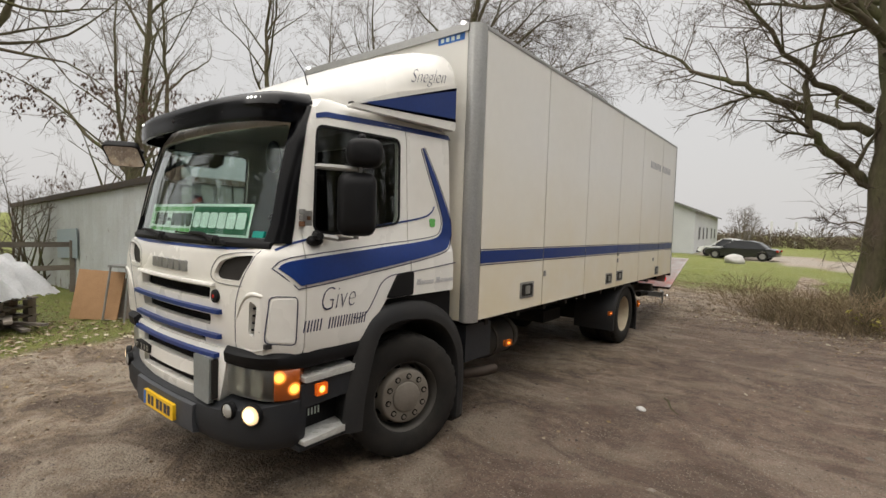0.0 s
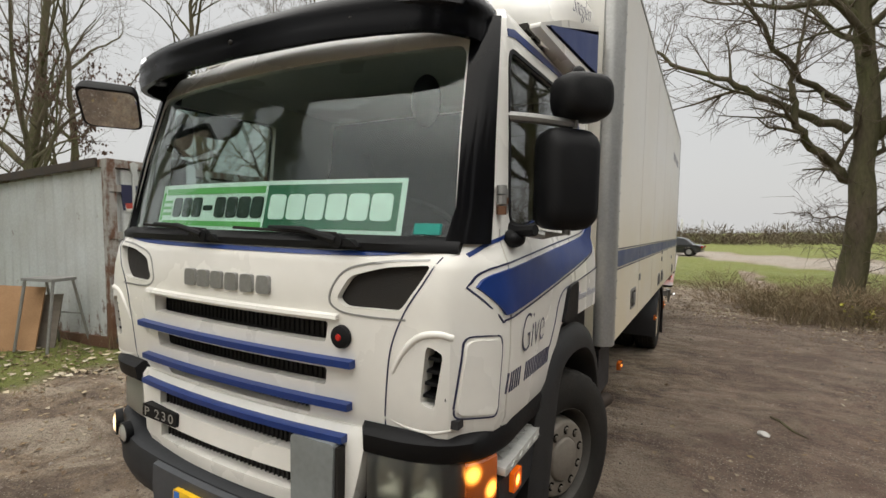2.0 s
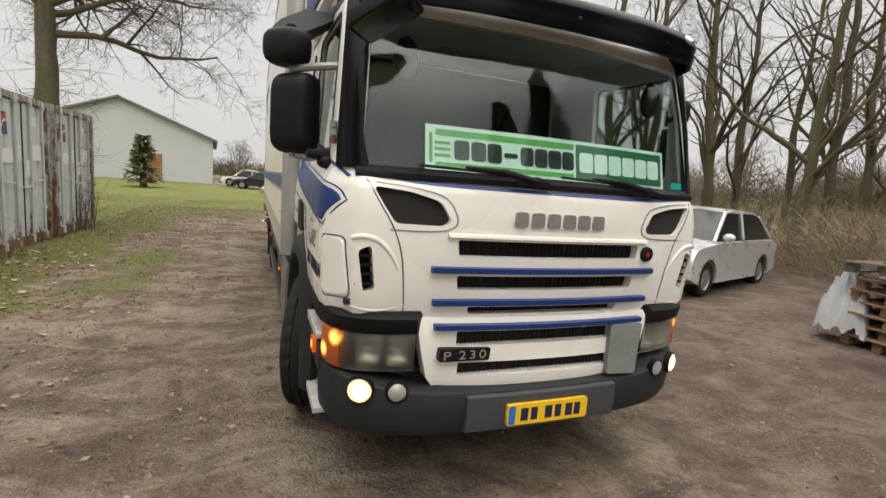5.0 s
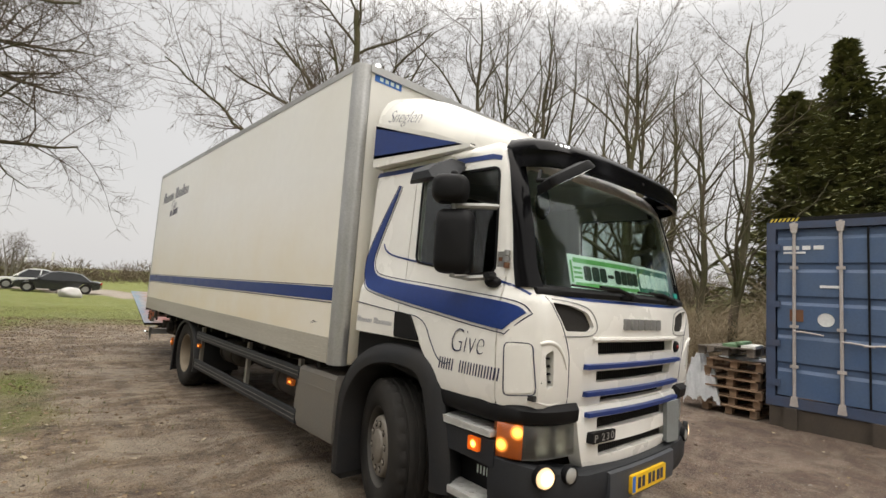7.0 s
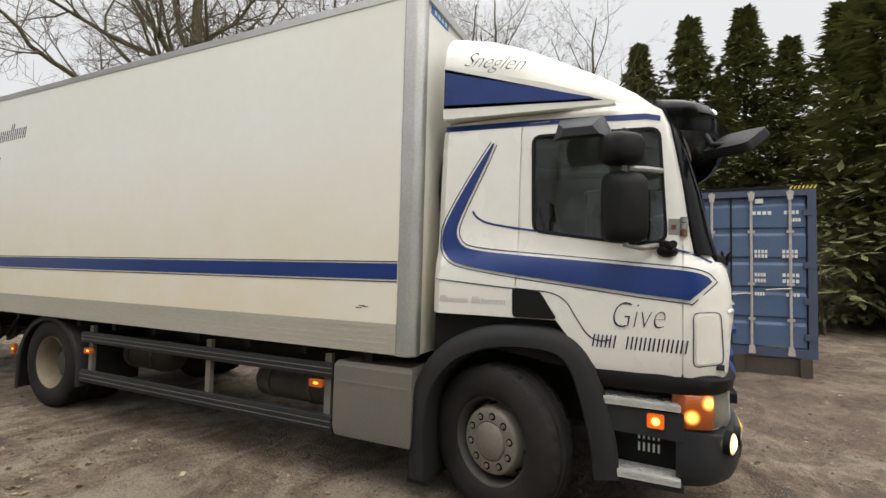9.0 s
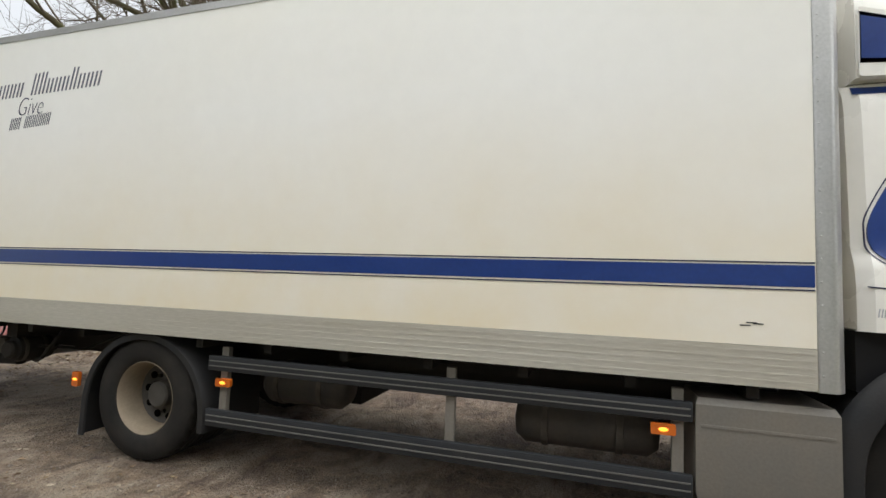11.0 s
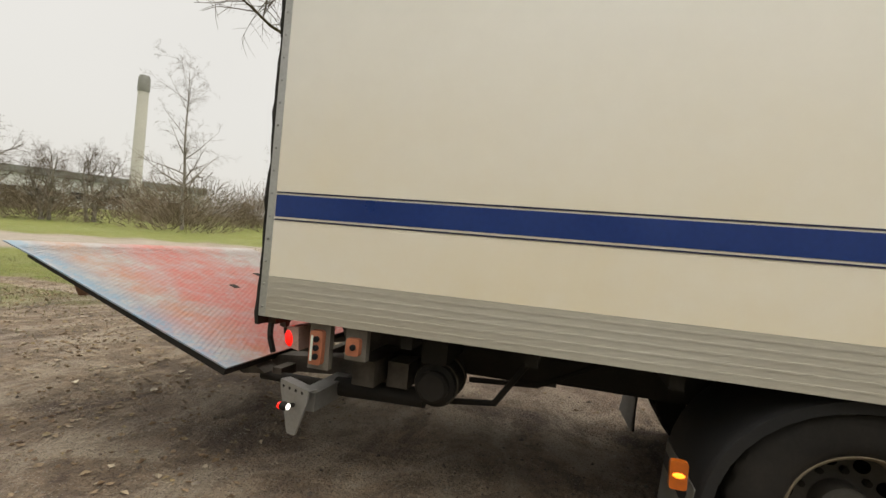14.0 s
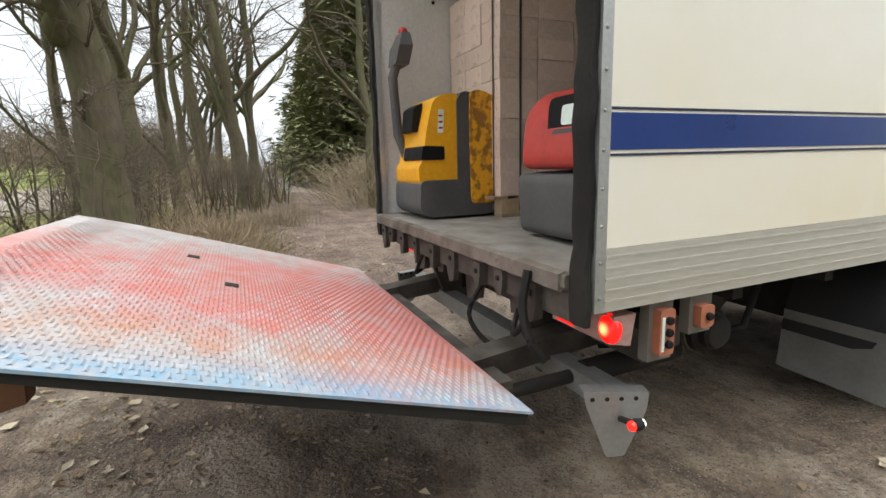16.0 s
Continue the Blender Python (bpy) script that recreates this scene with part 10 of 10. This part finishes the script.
for x, y in zip(lx[keep], ly[keep]):
    s = rg.uniform(0.014, 0.036)
    a = rg.uniform(0, 2 * math.pi)
    ca, sa = math.cos(a) * s, math.sin(a) * s
    z = gz(x, y) + 0.004
    t1, t2, cup = rg.uniform(0, 0.02), rg.uniform(0, 0.02), rg.uniform(0.0, 0.015)
    b0 = len(verts)
    verts += [(x - ca, y - sa, z + cup), (x + 0.6 * sa, y - 0.6 * ca, z + t1), (x + ca, y + sa, z + cup), (x - 0.6 * sa, y + 0.6 * ca, z + t2), (x, y, z)]
    faces += [(b0, b0 + 1, b0 + 4), (b0 + 1, b0 + 2, b0 + 4), (b0 + 2, b0 + 3, b0 + 4), (b0 + 3, b0, b0 + 4)]
scatter_mesh("fallen_leaves", verts, faces, LEAF, "brown and pale fallen leaves strewn over the ground", "leaves")
PALELEAF = island_tones("pale_fallen_leaves", [(0.30, 0.23, 0.14), (0.46, 0.39, 0.27), (0.36, 0.30, 0.20), (0.52, 0.47, 0.36), (0.22, 0.15, 0.085), (0.42, 0.37, 0.29)])
N = 30000
lx, ly = rg.uniform(-6.5, 9, N), rg.uniform(-4, 14, N)
west_ = np.exp(-((lx + 4.8) / 0.75) ** 2) * (ly < 8) + 0.45 * (lx < -4.3) * (ly < 2)
east_ = np.exp(-((lx - 4.6) / 2.6) ** 2 - ((ly - 11.0 + 0.12 * (lx - 4)) / 0.9) ** 2)
keep = (rg.random(N) < (0.30 * west_ + 0.75 * east_ + 0.003) * (0.25 + 1.3 * value_noise(lx, ly, 1.1, 33))) & ~((np.abs(lx) < 1.4) & (ly > -0.5) & (ly < 9.6)) & ~((lx < -5.3) & (ly > 2)) & ~((lx > 5.4) & (ly < 0.6) & (ly > -2))
verts, faces = [], []
for x, y in zip(lx[keep], ly[keep]):
    s = rg.uniform(0.028, 0.058)
    a = rg.uniform(0, 2 * math.pi)
    ca, sa, k = math.cos(a) * s, math.sin(a) * s, rg.uniform(0.5, 0.8)
    z = gz(x, y) + 0.008
    lift_ = rg.uniform(0, 0.028, 4)
    b0 = len(verts)
    verts += [(x - ca, y - sa, z + lift_[0]), (x + k * sa, y - k * ca, z + lift_[1]), (x + ca, y + sa, z + lift_[2]), (x - k * sa, y + k * ca, z + lift_[3]), (x, y, z)]
    faces += [(b0, b0 + 1, b0 + 4), (b0 + 1, b0 + 2, b0 + 4), (b0 + 2, b0 + 3, b0 + 4), (b0 + 3, b0, b0 + 4)]
scatter_mesh("fallen_leaves", verts, faces, PALELEAF, "large pale curled leaves lying on the grass edges", "leaves")
N = 62000
sx_, sy_ = rg.uniform(-7.5, 8, N), rg.uniform(-4.5, 15, N)
keep = (rg.random(N) < (0.10 + 1.2 * value_noise(sx_, sy_, 0.7, 41) ** 3) * (1 - 0.8 * grass_mask(sx_, sy_))) & ~((sx_ < -5.3) & (sy_ > 2))
verts, faces = [], []
for x, y in zip(sx_[keep], sy_[keep]):
    s = min(0.032, 0.0045 + rg.exponential(0.0042))
    z = gz(x, y) + s * 0.15
    a = rg.uniform(0, 6.28)
    ca, sa = math.cos(a), math.sin(a)
    e = rg.uniform(0.6, 1.3, 5) * s
    b0 = len(verts)
    verts += [(x + ca * e[0], y + sa * e[0], z), (x - sa * e[1], y + ca * e[1], z), (x - ca * e[2], y - sa * e[2], z), (x + sa * e[3], y - ca * e[3], z), (x + ca * e[4] * 0.2, y, z + 0.7 * e[4])]
    faces += [(b0, b0 + 1, b0 + 4), (b0 + 1, b0 + 2, b0 + 4), (b0 + 2, b0 + 3, b0 + 4), (b0 + 3, b0, b0 + 4)]
scatter_mesh("pebbles", verts, faces, PEBBLE, "small pale and brown stones pressed into the dirt", "stones")


def blades(name, xs, ys, hmin, hmax, width, lean_, mat, label, category):
    verts, faces = [], []
    for x, y in zip(xs, ys):
        z = gz(x, y)
        h, a, ln = rg.uniform(hmin, hmax), rg.uniform(0, 6.28), rg.uniform(0.1, lean_)
        w = width * rg.uniform(0.6, 1.2)
        ca, sa = math.cos(a), math.sin(a)
        b = rg.uniform(0, 6.28)
        cb, sb = math.cos(b) * w, math.sin(b) * w
        b0 = len(verts)
        verts += [(x - cb, y - sb, z - 0.01), (x + cb, y + sb, z - 0.01), (x + ca * ln * h * 0.4 + cb * 0.7, y + sa * ln * h * 0.4 + sb * 0.7, z + h * 0.6), (x + ca * ln * h * 0.4 - cb * 0.7, y + sa * ln * h * 0.4 - sb * 0.7, z + h * 0.6), (x + ca * ln * h, y + sa * ln * h, z + h * (1 - 0.25 * ln))]
        faces += [(b0, b0 + 1, b0 + 2, b0 + 3), (b0 + 3, b0 + 2, b0 + 4)]
    return scatter_mesh(name, verts, faces, mat, label, category)


N = 150000
bx_, by_ = rg.uniform(-9.5, 9, N), rg.uniform(-4, 24, N)
keep = (rg.random(N) < grass_mask(bx_, by_) * 0.5 * (0.2 + 1.2 * value_noise(bx_, by_, 1.3, 51))) & ~((bx_ < -5.3) & (by_ > 2) & (by_ < 12.5))
blades("grass", bx_[keep], by_[keep], 0.02, 0.075, 0.004, 0.9, BLADE, "short patchy winter grass", "grass")
cl = []
for k in range(170):
    cx_, cy_ = rg.uniform(2.8, 9.5), 0
    cy_ = 11.3 + 0.10 * (cx_ - 4) ** 2 * 0.3 + rg.uniform(-0.9, 1.9) - 0.16 * (cx_ - 3)
    m = rg.integers(40, 110)
    cl.append(np.stack([cx_ + rg.normal(0, 0.16, m), cy_ + rg.normal(0, 0.16, m)], 1))
for k in range(60):
    cx_, cy_ = rg.uniform(9, 24), rg.uniform(8.8, 10.4)
    m = rg.integers(30, 70)
    cl.append(np.stack([cx_ + rg.normal(0, 0.22, m), cy_ + rg.normal(0, 0.22, m)], 1))
for k in range(70):
    cx_, cy_ = rg.uniform(-5.6, -5.0), rg.uniform(1.6, 12.0)
    m = rg.integers(6, 18)
    cl.append(np.stack([cx_ + rg.normal(0, 0.08, m), cy_ + rg.normal(0, 0.12, m)], 1))
cl = np.concatenate(cl)
blades("dry_grass", cl[:, 0], cl[:, 1], 0.18, 0.62, 0.0035, 1.1, STRAW, "tall dry brown grass along the yard's edge", "dry grass")
